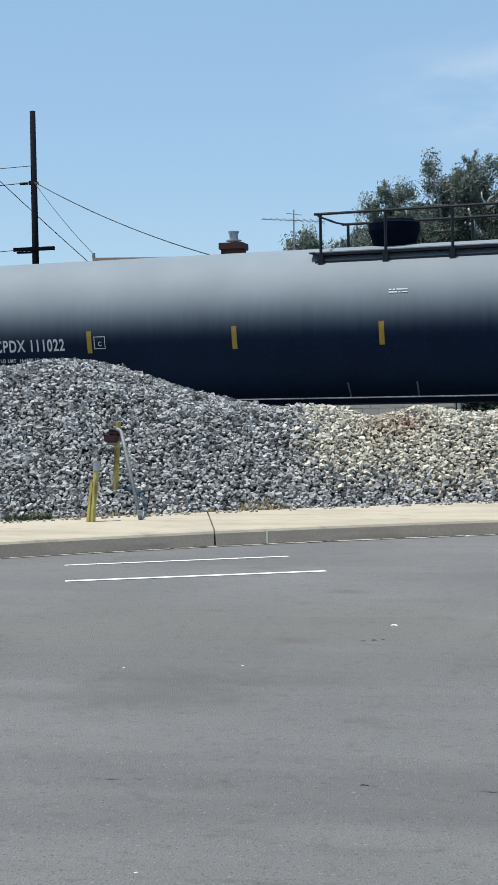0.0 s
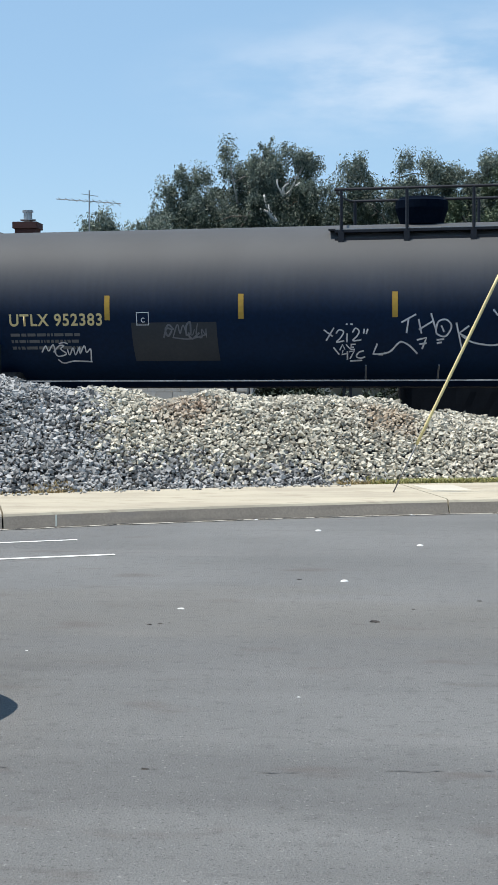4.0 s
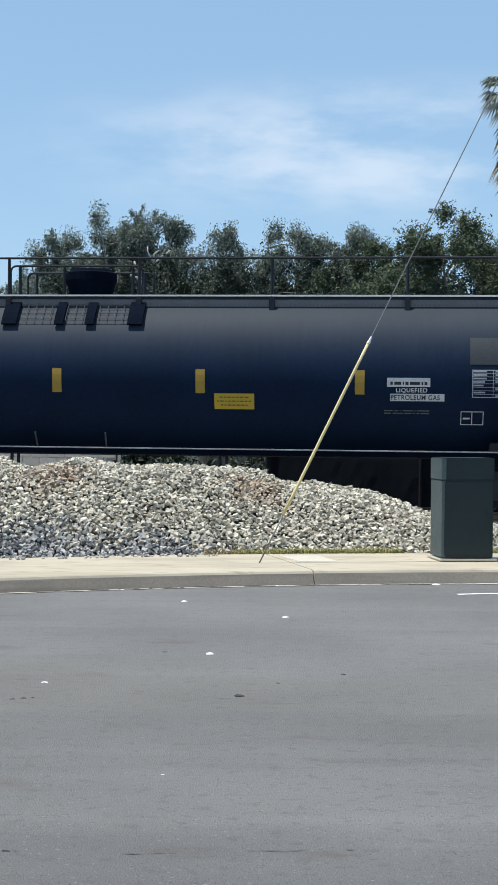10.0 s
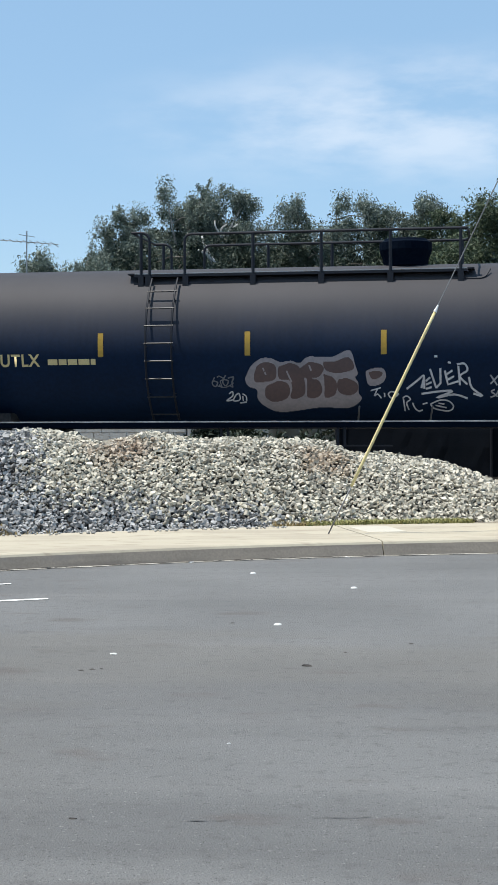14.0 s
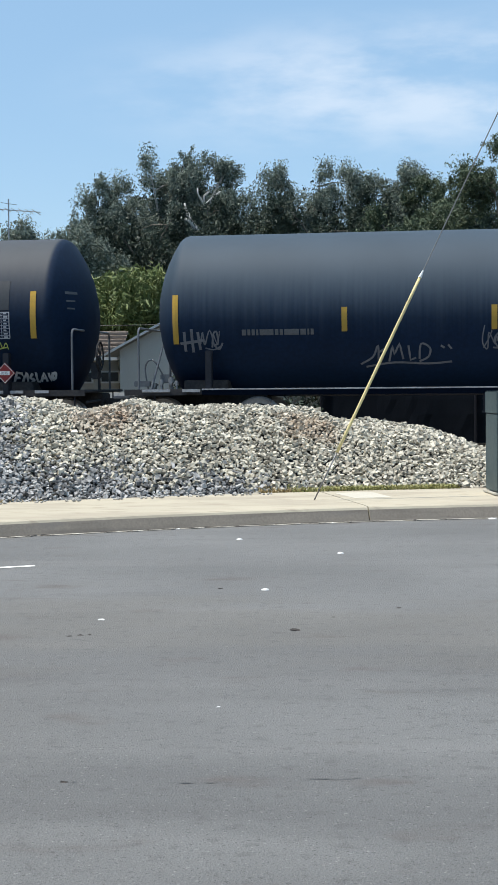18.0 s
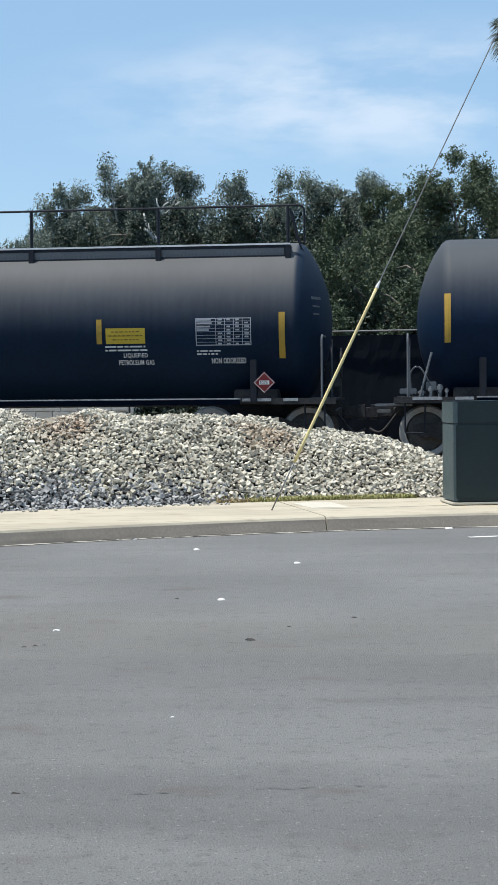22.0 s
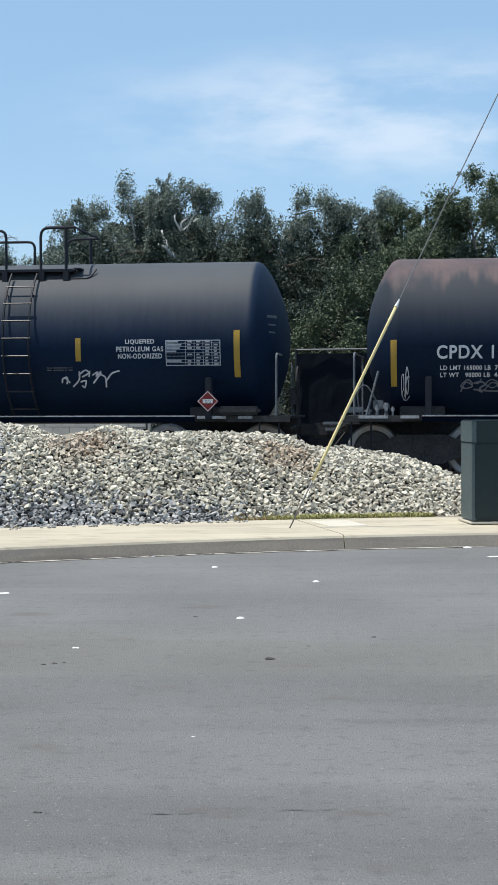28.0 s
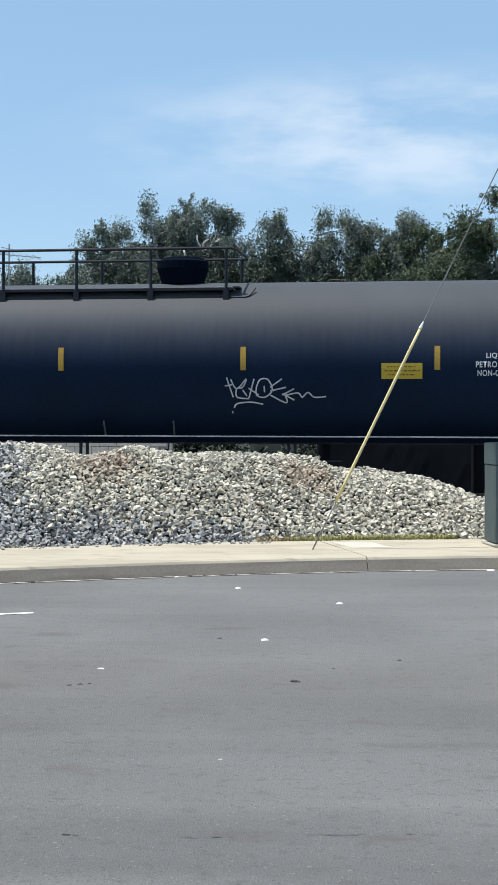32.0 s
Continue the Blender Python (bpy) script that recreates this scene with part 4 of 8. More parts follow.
part("collar", bm, GALV, strut)
for dx, z in ((0.0, 0.70), (-0.045, 0.56)):
    p2, b, t = post_at("marker_post", "short leaning yellow post at the kerb side", (-4.97 + dx, 14.22, 0.15), (-4.945 + dx, 14.30, z), 0.029)
    if dx == 0.0:
        bm = bmesh.new()
        tube(bm, [t - Vector((0, 0, 0.02)), t + Vector((0.008, 0.01, 0.08))], 0.038, 10)
        part("cap", bm, GALV, p2, "dull grey cap")
scrap(-4.72, 15.0, 0.07, WHITE_TRIM, "pale_scrap", "pale scrap lying on the gravel", 31)

# ---- railway ----
bed = []
faces = []
for k, s in enumerate(range(-90, 91, 3)):
    for off, z in ((-3.2, -0.02), (-1.9, 0.02), (-1.35, 0.045), (1.35, 0.045), (3.2, -0.02)):
        bed.append(by_track(s, TRACK + off, z))
for k in range(60):
    for j in range(4):
        faces.append((5 * k + j, 5 * k + 5 + j, 5 * k + 6 + j, 5 * k + 1 + j))
tagged(mesh_of("track_bed", bed, faces, TRACK_BED), "grey ballast bed under the railway track", "track bed", kind="structure")
railway = thing("railway_track", "rusty steel rails on dark wooden ties", "railway track")
for side in (-0.76, 0.76):
    verts, faces = [], []
    prof = [(-0.07, 0.045), (0.07, 0.045), (0.065, 0.06), (0.012, 0.075), (0.012, 0.155), (0.036, 0.165), (0.036, 0.198), (-0.036, 0.198), (-0.036, 0.165), (-0.012, 0.155), (-0.012, 0.075), (-0.065, 0.06)]
    for s in (-90, -30, 30, 90):
        verts += [by_track(s, TRACK + side + o, z) for o, z in prof]
    for i in range(3):
        for j in range(12):
            faces.append((12 * i + j, 12 * i + (j + 1) % 12, 12 * i + 12 + (j + 1) % 12, 12 * i + 12 + j))
    mesh_of("rail", verts, faces, RAIL, railway)
bm = bmesh.new()
box(bm, -0.11, -1.3, -0.12, 0.11, 1.3, 0.06, 0.012)
tie_mesh = bpy.data.meshes.new("tie")
bm.to_mesh(tie_mesh)
bm.free()
tie_mesh.materials.append(TIE)
for k in range(120):
    ob = put("tie", tie_mesh, None, railway)
    ob.matrix_basis = track_pose(-30 + 0.5 * k, TRACK, 0.0)

# ---- the train: tank cars in local axes, x along the track, y away, z from the rail's top ----
R, ZC = 1.52, 2.45


def skin(u, z, lift=0.006):
    """A point on the near side of a tank."""
    r = R + lift
    return Vector((u, -math.sqrt(max(0.0, r * r - (z - ZC) ** 2)), z))


def sheet(bm, u0, z0, u1, z1, lift=0.006, n=0):
    """A painted panel that follows the tank's curve."""
    n = n or max(1, int(abs(z1 - z0) / 0.09))
    rows = [[bm.verts.new(skin(u, z0 + (z1 - z0) * k / n, lift)) for u in (u0, u1)] for k in range(n + 1)]
    for a, b in zip(rows, rows[1:]):
        bm.faces.new((a[0], a[1], b[1], b[0]))


def outline(bm, u0, z0, u1, z1, w=0.014, lift=0.007):
    sheet(bm, u0, z0, u1, z0 + w, lift)
    sheet(bm, u0, z1 - w, u1, z1, lift)
    sheet(bm, u0, z0 + w, u0 + w, z1 - w, lift)
    sheet(bm, u1 - w, z0 + w, u1, z1 - w, lift)


def lettering(name, words, u0, z0, u1, z1, m, parent, lift=0.008):
    """Words with the built-in font, fitted into a panel of the tank's side."""
    cu = bpy.data.curves.new("words", "FONT")
    cu.body = words
    cu.offset = 0.022
    cu.space_character = 1.12
    ob = bpy.data.objects.new("words", cu)
    me = bpy.data.meshes.new_from_object(ob)
    bpy.data.objects.remove(ob)
    xs, ys = [v.co.x for v in me.vertices], [v.co.y for v in me.vertices]
    ax, bx, ay, by = min(xs), max(xs), min(ys), max(ys)
    for v in me.vertices:
        v.co = skin(u0 + (u1 - u0) * (v.co.x - ax) / (bx - ax), z0 + (z1 - z0) * (v.co.y - ay) / (by - ay), lift)
    me.materials.clear()
    return put(name, me, m, parent, kind="stuff")


def ribbon(bm, pts, w, lift):
    """A sprayed stroke through points (u, z)."""
    fine = [pts[0]]
    for a, b in zip(pts, pts[1:]):
        n = max(1, int(math.hypot(b[0] - a[0], b[1] - a[1]) / 0.07))
        fine += [(a[0] + (b[0] - a[0]) * k / n, a[1] + (b[1] - a[1]) * k / n) for k in range(1, n + 1)]
    pts = fine
    p = [Vector((a, b)) for a, b in pts]
    rows = []
    for i, c in enumerate(p):
        way = (p[min(i + 1, len(p) - 1)] - p[max(i - 1, 0)])
        if way.length < 1e-6:
            way = Vector((1, 0))
        way.normalize()
        s = Vector((-way.y, way.x)) * w / 2
        rows.append((bm.verts.new(skin(c.x + s.x, c.y + s.y, lift)), bm.verts.new(skin(c.x - s.x, c.y - s.y, lift))))
    for a, b in zip(rows, rows[1:]):
        bm.faces.new((a[0], a[1], b[1], b[0]))


def smooth_line(pts, steps=5):
    p = [pts[0]] + list(pts) + [pts[-1]]
    out = []
    for a, b, c, d in zip(p, p[1:], p[2:], p[3:]):
        for k in range(steps):
            t = k / steps
            out.append(tuple(0.5 * (2 * b[j] + (c[j] - a[j]) * t + (2 * a[j] - 5 * b[j] + 4 * c[j] - d[j]) * t * t + (3 * b[j] - a[j] - 3 * c[j] + d[j]) * t ** 3) for j in (0, 1)))
    return out + [pts[-1]]


GRID = "abcdefghijklmnopqrstuvwxyzABCDEFGHIJKLMNOPQRSTUVWXYZ"


def grid_points(run, u0, z0, u1, z1):
    """Letter pairs to points: across and up within a panel."""
    n = len(GRID) - 1
    return [(u0 + (u1 - u0) * GRID.index(a) / n, z0 + (z1 - z0) * GRID.index(b) / n) for a, b in zip(run[::2], run[1::2])]


def spray(parent, u0, z0, u1, z1, strokes, m, w):
    """Sprayed lettering: one word of letter pairs for each stroke, straight where it begins with a dash."""
    bm = bmesh.new()
    lift = 0.0105
    for run in strokes.split():
        sharp = run[0] == "-"
        pts = grid_points(run.lstrip("-"), u0, z0, u1, z1)
        lift += 0.0003
        ribbon(bm, pts if sharp else smooth_line(pts, 4), w, lift)
    return part("graffiti", bm, m, parent, kind="stuff")


def spray_fill(parent, u0, z0, u1, z1, shapes, m, lift=0.0070):
    """Filled shapes with rounded outlines, laid on in narrow rows."""
    for run in shapes.split():
        p = grid_points(run, u0, z0, u1, z1)
        edge = smooth_line(p + [p[0], p[1]], 4)[4:-4]
        bm = bmesh.new()
        low, high = min(z for u, z in edge), max(z for u, z in edge)
        n = max(4, int((high - low) / 0.014))
        for k in range(n):
            za, zb = low + (high - low) * k / n, low + (high - low) * (k + 1) / n
            z = (za + zb) / 2
            cuts = sorted(a[0] + (b[0] - a[0]) * (z - a[1]) / (b[1] - a[1]) for a, b in zip(edge, edge[1:] + edge[:1]) if (a[1] > z) != (b[1] > z))
            for a, b in zip(cuts[::2], cuts[1::2]):
                sheet(bm, a, za, b, zb, lift, 1)
        part("graffiti_fill", bm, m, parent, kind="stuff")


SHAPES = [
    [(0.0, 0.2), (0.3, 0.95), (0.45, 0.3), (0.75, 0.9), (1.1, 0.15)],
    [(0.9, 0.7), (0.5, 1.0), (0.15, 0.6), (0.5, 0.25), (0.85, 0.55), (0.4, 0.75), (-0.1, 0.1)],
    [(0.1, 0.1), (0.2, 0.8), (0.6, 1.0), (0.55, 0.35), (0.25, 0.3), (0.7, 0.0), (1.2, 0.4)],
    [(0.0, 0.85), (0.5, 0.95), (1.0, 0.8), (0.6, 0.45), (0.75, 0.0), (0.35, 0.2)],
    [(0.3, 1.0), (0.1, 0.35), (0.45, 0.1), (0.6, 0.65), (0.8, 0.2), (1.0, 0.7), (1.15, 0.0)],
    [(-0.1, 0.5), (0.4, 0.7), (0.9, 0.45), (0.5, 0.2), (0.1, 0.45), (0.5, 0.95)],
    [(0.2, 0.0), (0.05, 0.6), (0.5, 0.85), (0.95, 0.6), (0.9, 0.15), (0.5, 0.05), (0.45, 0.5)],
]
# strokes of hand-sprayed letters on a grid: column a to e, row 1 to 7
STROKES = {
    "A": "a1c7e1 b3e4", "C": "e6c7a5a3c1e2", "D": "a1a7d6e4d2a1", "E": "e7a7a1e1 a4d4", "F": "a1a7e7 a4d4", "G": "e6c7a5a3c1e2e4c4",
    "H": "a1a7 e7e1 a4e4", "I": "c1c7", "K": "a1a7 e7a4e1", "L": "a7a1e1", "M": "a1b7c3d7e1", "N": "a1a7e1e7", "O": "c7a5a3c1e3e5c7",
    "R": "a1a7d7e6d4a4e1", "S": "e7b7a5c4e3d1a1", "T": "a7e7 c7c1", "V": "a7c1e7", "W": "a7b1c5d1e7", "Y": "a7c4e7 c4c1", "Z": "a7e7a1e1",
    "0": "c7a5a3c1e3e5c7", "9": "d4b4a6c7e6d1b1", "1": "b6c7c1", "2": "a6c7e5a1e1", "4": "d1d7a3e3", "7": "a7e7b1",
}


def sprayed_word(parent, word, u0, z0, u1, z1, m, seed, w=0.03, slope=0.0, wild=0.05):
    """Readable letters in sprayed strokes."""
    rnd = random.Random(seed)
    bm = bmesh.new()
    cell = (u1 - u0) / len(word)
    lift = 0.010
    for k, c in enumerate(word):
        dz, tall = rnd.uniform(-wild, wild) * (z1 - z0), rnd.uniform(0.9, 1.08)
        for run in STROKES.get(c, "").split():
            pts = []
            for a, b in zip(run[::2], run[1::2]):
                q = "abcde".index(a) / 4 * 0.74 + 0.12 + rnd.uniform(-wild, wild)
                f = (int(b) - 1) / 6 * tall + rnd.uniform(-wild, wild)
                pts.append((u0 + (k + q) * cell, z0 + (z1 - z0) * f + dz + slope * (k + q) * cell))
            lift += 0.0003
            ribbon(bm, smooth_line(pts, 4) if c in "COSDG2" else pts, w * rnd.uniform(0.85, 1.15), lift)
    return part("graffiti", bm, m, parent, kind="stuff")


def tag_strokes(parent, u0, z0, u1, z1, m, seed, cells, w=0.03, wild=0.12, tail=True, sharp=False):
    """Illegible sprayed strokes within a panel."""
    rnd = random.Random(seed)
    bm = bmesh.new()
    cw = (u1 - u0) / cells
    lift = 0.009
    for k in range(cells):
        s = rnd.choice(SHAPES)
        top = rnd.uniform(0.75, 1.0)
        pts = []
        for a, b in s:
            u = u0 + (k + a * 1.12 - 0.06 + rnd.uniform(-wild, wild)) * cw
            z = z0 + (z1 - z0) * min(1.0, max(0.0, b * top + rnd.uniform(-wild, wild) * 0.7))
            pts.append((min(max(u, u0), u1), z))
        lift += 0.0004
        ribbon(bm, pts if sharp else smooth_line(pts), w * rnd.uniform(0.6, 1.2), lift)
        if rnd.random() < 0.45:
            a, b = rnd.uniform(0, 0.6), rnd.uniform(0, 1)
            lift += 0.0004
            ribbon(bm, smooth_line([(u0 + (k + a) * cw, z0 + (z1 - z0) * b), (u0 + (k + a + 0.35) * cw, z0 + (z1 - z0) * rnd.uniform(0.2, 0.9)), (u0 + min(k + a + 0.6, cells) * cw, z0 + (z1 - z0) * rnd.uniform(0, 1))]), w * 0.6, lift)
    if tail:
        zz = z0 + (z1 - z0) * rnd.uniform(0.0, 0.25)
        ribbon(bm, smooth_line([(u0 + (u1 - u0) * 0.2, zz), (u0 + (u1 - u0) * 0.6, zz - 0.03), (u1, zz + 0.05)]), w * 0.8, 0.0085)
    return part("graffiti", bm, m, parent, kind="stuff")


KNUCKLE, DISH = 0.22, 2.486


def head_depth(r):
    """How far a dished head stands out at radius r, from a tight knuckle to its crown."""
    if r > 1.426:
        return KNUCKLE * math.sqrt(max(0.0, 1 - ((r - R + KNUCKLE) / KNUCKLE) ** 2))
    return 0.18 + math.sqrt(DISH * DISH - r * r) - DISH * math.cos(radians(35))


def head_radius(x):
    """The radius of a head's knuckle at x beyond the cylinder."""
    return R if x <= 0 else R - KNUCKLE + math.sqrt(max(0.0, KNUCKLE ** 2 - x * x)) if x < 0.18 else 1.426 - (x - 0.18) * 1.43


def tank_shell(half, left=0.06):
    """A cylinder with dished heads."""
    rims = [0.0, 0.3, 0.6, 0.9, 1.1, 1.25, 1.35, 1.426] + [R - KNUCKLE + KNUCKLE * math.cos(radians(a)) for a in (47, 39, 31, 23, 15, 7, 0)]
    prof = [(-half + 0.24 - left - head_depth(r), r) for r in rims]
    for k in range(9):
        prof.append((-half + 0.27 - left + (2 * half - 0.24 + left) * k / 8, R))
    prof += [(half + 0.07 + head_depth(r), r) for r in rims[::-1]]
    n = 56
    verts, faces = [], []
    for x, r in prof:
        verts += [(x, r * math.cos(2 * math.pi * k / n), ZC + r * math.sin(2 * math.pi * k / n)) for k in range(n)]
    for i in range(len(prof) - 1):
        for k in range(n):
            faces.append((n * i + k, n * i + (k + 1) % n, n * i + n + (k + 1) % n, n * i + n + k))
    return verts, faces


def ladder(parent, u, m, low=1.12, label=""):
    """Two bent side rails with round rungs, standing off the tank on clips."""
    bm = bmesh.new()
    w = 0.24
    for side in (-w, w):
        zs = [3.72 - (3.72 - low) * k / 16 for k in range(17)]
        tube(bm, [skin(u + side, z, 0.11) for z in zs], 0.020, 6)
    for z in (1.6, 2.45, 3.3):
        for side in (-w, w):
            tube(bm, [skin(u + side, z, -0.02), skin(u + side, z, 0.11)], 0.012, 6)
    made = part("ladder", bm, m, parent, label)
    z = low + 0.1
    while z < 3.7:
        p = skin(u, z, 0.11)
        part("rung", tube(bmesh.new(), [(u - w - 0.03, p.y - 0.006, z), (u + w + 0.03, p.y - 0.006, z)], 0.014, 6), RUNG, made)
        z += 0.32
    return made


def rail_run(parent, y, z0, top, posts, mid=True, end=0.18, r=0.020):
    """Handrail posts and the rails between them."""
    for u in posts:
        bm = bmesh.new()
        tube(bm, [(u, y, z0), (u, y, top)], 0.030, 8)
        part("rail_post", bm, BLACK_STEEL, parent)
    bm = bmesh.new()
    a, b = posts[0] - end, posts[-1] + end
    tube(bm, bend([(a, y, z0 + 0.05), (a, y, top), (b, y, top), (b, y, z0 + 0.05)], 0.12), r, 8)
    if mid:
        tube(bm, [(posts[0], y, (z0 + top) / 2 + 0.1), (posts[-1], y, (z0 + top) / 2 + 0.1)], 0.012, 6)
    part("handrail", bm, BLACK_STEEL, parent)


def dome(parent, u):
    bm = bmesh.new()
    prof = [(0.30, 3.76), (0.30, 3.90), (0.40, 3.95), (0.44, 4.10), (0.49, 4.24), (0.49, 4.38), (0.43, 4.41), (0.40, 4.45), (0.0, 4.46)]
    n = 24
    rings = [[bm.verts.new((u + r * math.cos(2 * math.pi * k / n), r * math.sin(2 * math.pi * k / n), z)) for k in range(n)] for r, z in prof]
    for a, b in zip(rings, rings[1:]):
        for k in range(n):
            bm.faces.new((a[k], a[(k + 1) % n], b[(k + 1) % n], b[k]))
    part("valve_housing", bm, PLATE_PAINT, parent, "round black steel valve housing")


def platform(parent, lo, hi, dome_u, ladder_u, deck_mat):
    """The short top platform round the valve housing: rails with a gap at the ladder and a hoop beyond it."""
    way = 1 if ladder_u > (lo + hi) / 2 else -1
    far, near = (lo, hi) if way > 0 else (hi, lo)
    gap, hoop, last = ladder_u - way * 0.36, ladder_u + way * 0.30, near - way * 0.14
    zt = ZC + math.sqrt(R * R - 0.97 * 0.97)
    for side in (-1, 1):
        bm = bmesh.new()
        y0, y1 = sorted((side * 0.74, side * 0.96))
        box(bm, lo, y0, 3.76, hi, y1, 3.80, 0.005)
        part("walkway", bm, deck_mat, parent)
        y = side * 0.97
        part("deck_edge", box(bmesh.new(), lo + 0.02, y - 0.012, 3.803, hi - 0.02, y + 0.03, 3.825, 0.004), GREY_DECK, parent, "pale galvanised deck edge")
        bm = bmesh.new()
        box(bm, lo, y - 0.012, 3.755, hi, y + 0.012, 3.80)
        box(bm, lo, y - 0.01, zt - 0.02, hi, y + 0.01, zt + 0.03)
        tube(bm, bend([(hi - 0.1, y, zt + 0.005), (hi + 0.30, y, zt + 0.005), (hi + 0.40, y * 0.86, zt + 0.18)], 0.1), 0.017, 6)
        part("toe_board", bm, BLACK_STEEL, parent)
        n = max(3, round(abs(gap - far) / 1.35))
        posts = [far + way * 0.12 + (gap - way * 0.02 - far - way * 0.12) * k / n for k in range(n + 1)]
        for u in posts + [hoop + way * 0.02, last]:
            bm = bmesh.new()
            box(bm, u - 0.055, y - 0.05, zt - 0.05, u + 0.055, y + 0.045, 3.77, 0.006)
            part("bracket", bm, BLACK_STEEL, parent)
        for u in posts[:-1]:
            part("rail_post", tube(bmesh.new(), [(u, y, 3.77), (u, y, 4.53)], 0.030, 8), BLACK_STEEL, parent)
        part("handrail", tube(bmesh.new(), bend([(far, y, 4.53), (gap, y, 4.53), (gap, y, 3.77)], 0.14), 0.026, 8), BLACK_STEEL, parent)
        part("hoop_rail", tube(bmesh.new(), bend([(hoop, y, 3.77), (hoop, y, 4.57), (last + way * 0.18, y, 4.57)], 0.17), 0.027, 8), BLACK_STEEL, parent)
        part("rail_post", tube(bmesh.new(), [(last, y, 3.77), (last, y, 4.57)], 0.030, 8), BLACK_STEEL, parent)
    part("end_rail", tube(bmesh.new(), bend([(far + way * 0.06, -0.97, 4.53), (far - way * 0.02, -0.6, 4.53), (far - way * 0.02, 0.6, 4.53), (far + way * 0.06, 0.97, 4.53)], 0.12), 0.022, 6), BLACK_STEEL, parent)
    part("end_rail", tube(bmesh.new(), [(last + way * 0.17, -0.97, 4.57), (last + way * 0.17, 0.97, 4.57)], 0.022, 6), BLACK_STEEL, parent)
    for u in (lo - 0.06, hi + 0.06):
        part("end_step", box(bmesh.new(), u - 0.06, -0.96, 3.80, u + 0.06, 0.96, 3.825), BLACK_STEEL, parent)
    dome(parent, dome_u)
    ladder(parent, ladder_u, BLACK_STEEL)


def long_walkway(parent, hs):
    """The full-length top walkway with a wire skirt and saddle plates."""
    for side in (-1, 1):
        bm = bmesh.new()
        y0, y1 = sorted((side * 0.42, side * 0.91))
        box(bm, -hs - 0.1, y0, 3.845, hs + 0.1, y1, 3.88, 0.004)
        part("walkway", bm, GREY_DECK, parent)
        bm = bmesh.new()
        y = side * 0.92
        box(bm, -hs - 0.1, y - 0.012, 3.81, hs + 0.1, y + 0.012, 3.87)
        zt = ZC + math.sqrt(R * R - 0.92 * 0.92)
        box(bm, -hs - 0.1, y - 0.012, zt - 0.01, hs + 0.1, y + 0.012, zt + 0.02)
        part("toe_board", bm, BLACK_STEEL, parent)
        bm = bmesh.new()
        box(bm, -hs, y - 0.004, zt + 0.02, hs, y + 0.004, 3.82)
        skirt = part("wire_skirt", bm, SKIRT, parent, "grey wire mesh skirt")
        bm = bmesh.new()
        u = -hs
        while u < hs:
            box(bm, u, y - 0.010, zt + 0.03, u + 0.012, y - 0.005, zt + 0.075)
            u += 0.07
        part("skirt_wire", bm, SKIRT_WIRE, skirt, kind="stuff")
        part("deck_edge", box(bmesh.new(), -hs - 0.1, y - 0.03, 3.865, hs + 0.1, y + 0.02, 3.895), DECK_EDGE, parent)
        posts = [k * (2 * hs + 0.14) / 7 - hs - 0.07 for k in range(8)]
        for u in posts:
            bm = bmesh.new()
            box(bm, u - 0.05, y - 0.06, zt - 0.07, u + 0.05, y + 0.04, 3.86, 0.006)
            part("bracket", bm, BLACK_STEEL, parent)
        if side < 0:
            rail_run(parent, y, 3.84, 4.57, posts, mid=False, end=0.30)
        rail_run(parent, side * 0.62, 3.86, 4.46, [-1.1, -0.25, 1.05], mid=False)
    for u, w in ((-1.12, 0.28), (-0.19, 0.17), (0.38, 0.17), (1.22, 0.28)):
        bm = bmesh.new()
        pts = [skin(u, 3.84 - 0.53 * k / 5, 0.045) for k in range(6)]
        for a, b in zip(pts, pts[1:]):
            q = [bm.verts.new(v) for v in (a - Vector((w / 2, 0, 0)), a + Vector((w / 2, 0, 0)), b + Vector((w / 2, 0, 0)), b - Vector((w / 2, 0, 0)))]
            bm.faces.new(q)
        bmesh.ops.remove_doubles(bm, verts=bm.verts, dist=0.001)
        bmesh.ops.solidify(bm, geom=bm.faces[:], thickness=0.035)
        part("saddle_plate", bm, PLATE_PAINT, parent)
    bm = bmesh.new()
    for k in range(15):
        u = -0.98 + 0.15 * k
        tube(bm, [skin(u, 3.83 - 0.44 * j / 4, 0.05) for j in range(5)], 0.006, 4)
    for j in range(5):
        z = 3.80 - 0.1 * j
        tube(bm, [skin(-1.0, z, 0.05), skin(1.1, z, 0.05)], 0.006, 4)
    part("side_mesh", bm, BLACK_STEEL, parent, "black wire mesh over the tank's shoulder")
    dome(parent, 0.12)
    for e in (-1, 1):
        bm = bmesh.new()
        for y in (-0.62, -0.2):
            pts = [(e * (hs + 0.08), y, 4.55), (e * (hs + 0.22), y, 4.0), (e * (hs + 0.50), y, 3.3), (e * (hs + 0.66), y, 2.5), (e * (hs + 0.66), y, 1.1)]
            tube(bm, smooth_path(pts), 0.018, 6)
        for k in range(8):
            z = 1.3 + 0.3 * k
            u = e * (hs + 0.67 - (0.0 if z < 2.5 else 0.20 * (z - 2.5)))
            tube(bm, [(u, -0.62, z), (u, -0.2, z)], 0.012, 6)
        part("end_ladder", bm, BLACK_STEEL, parent)


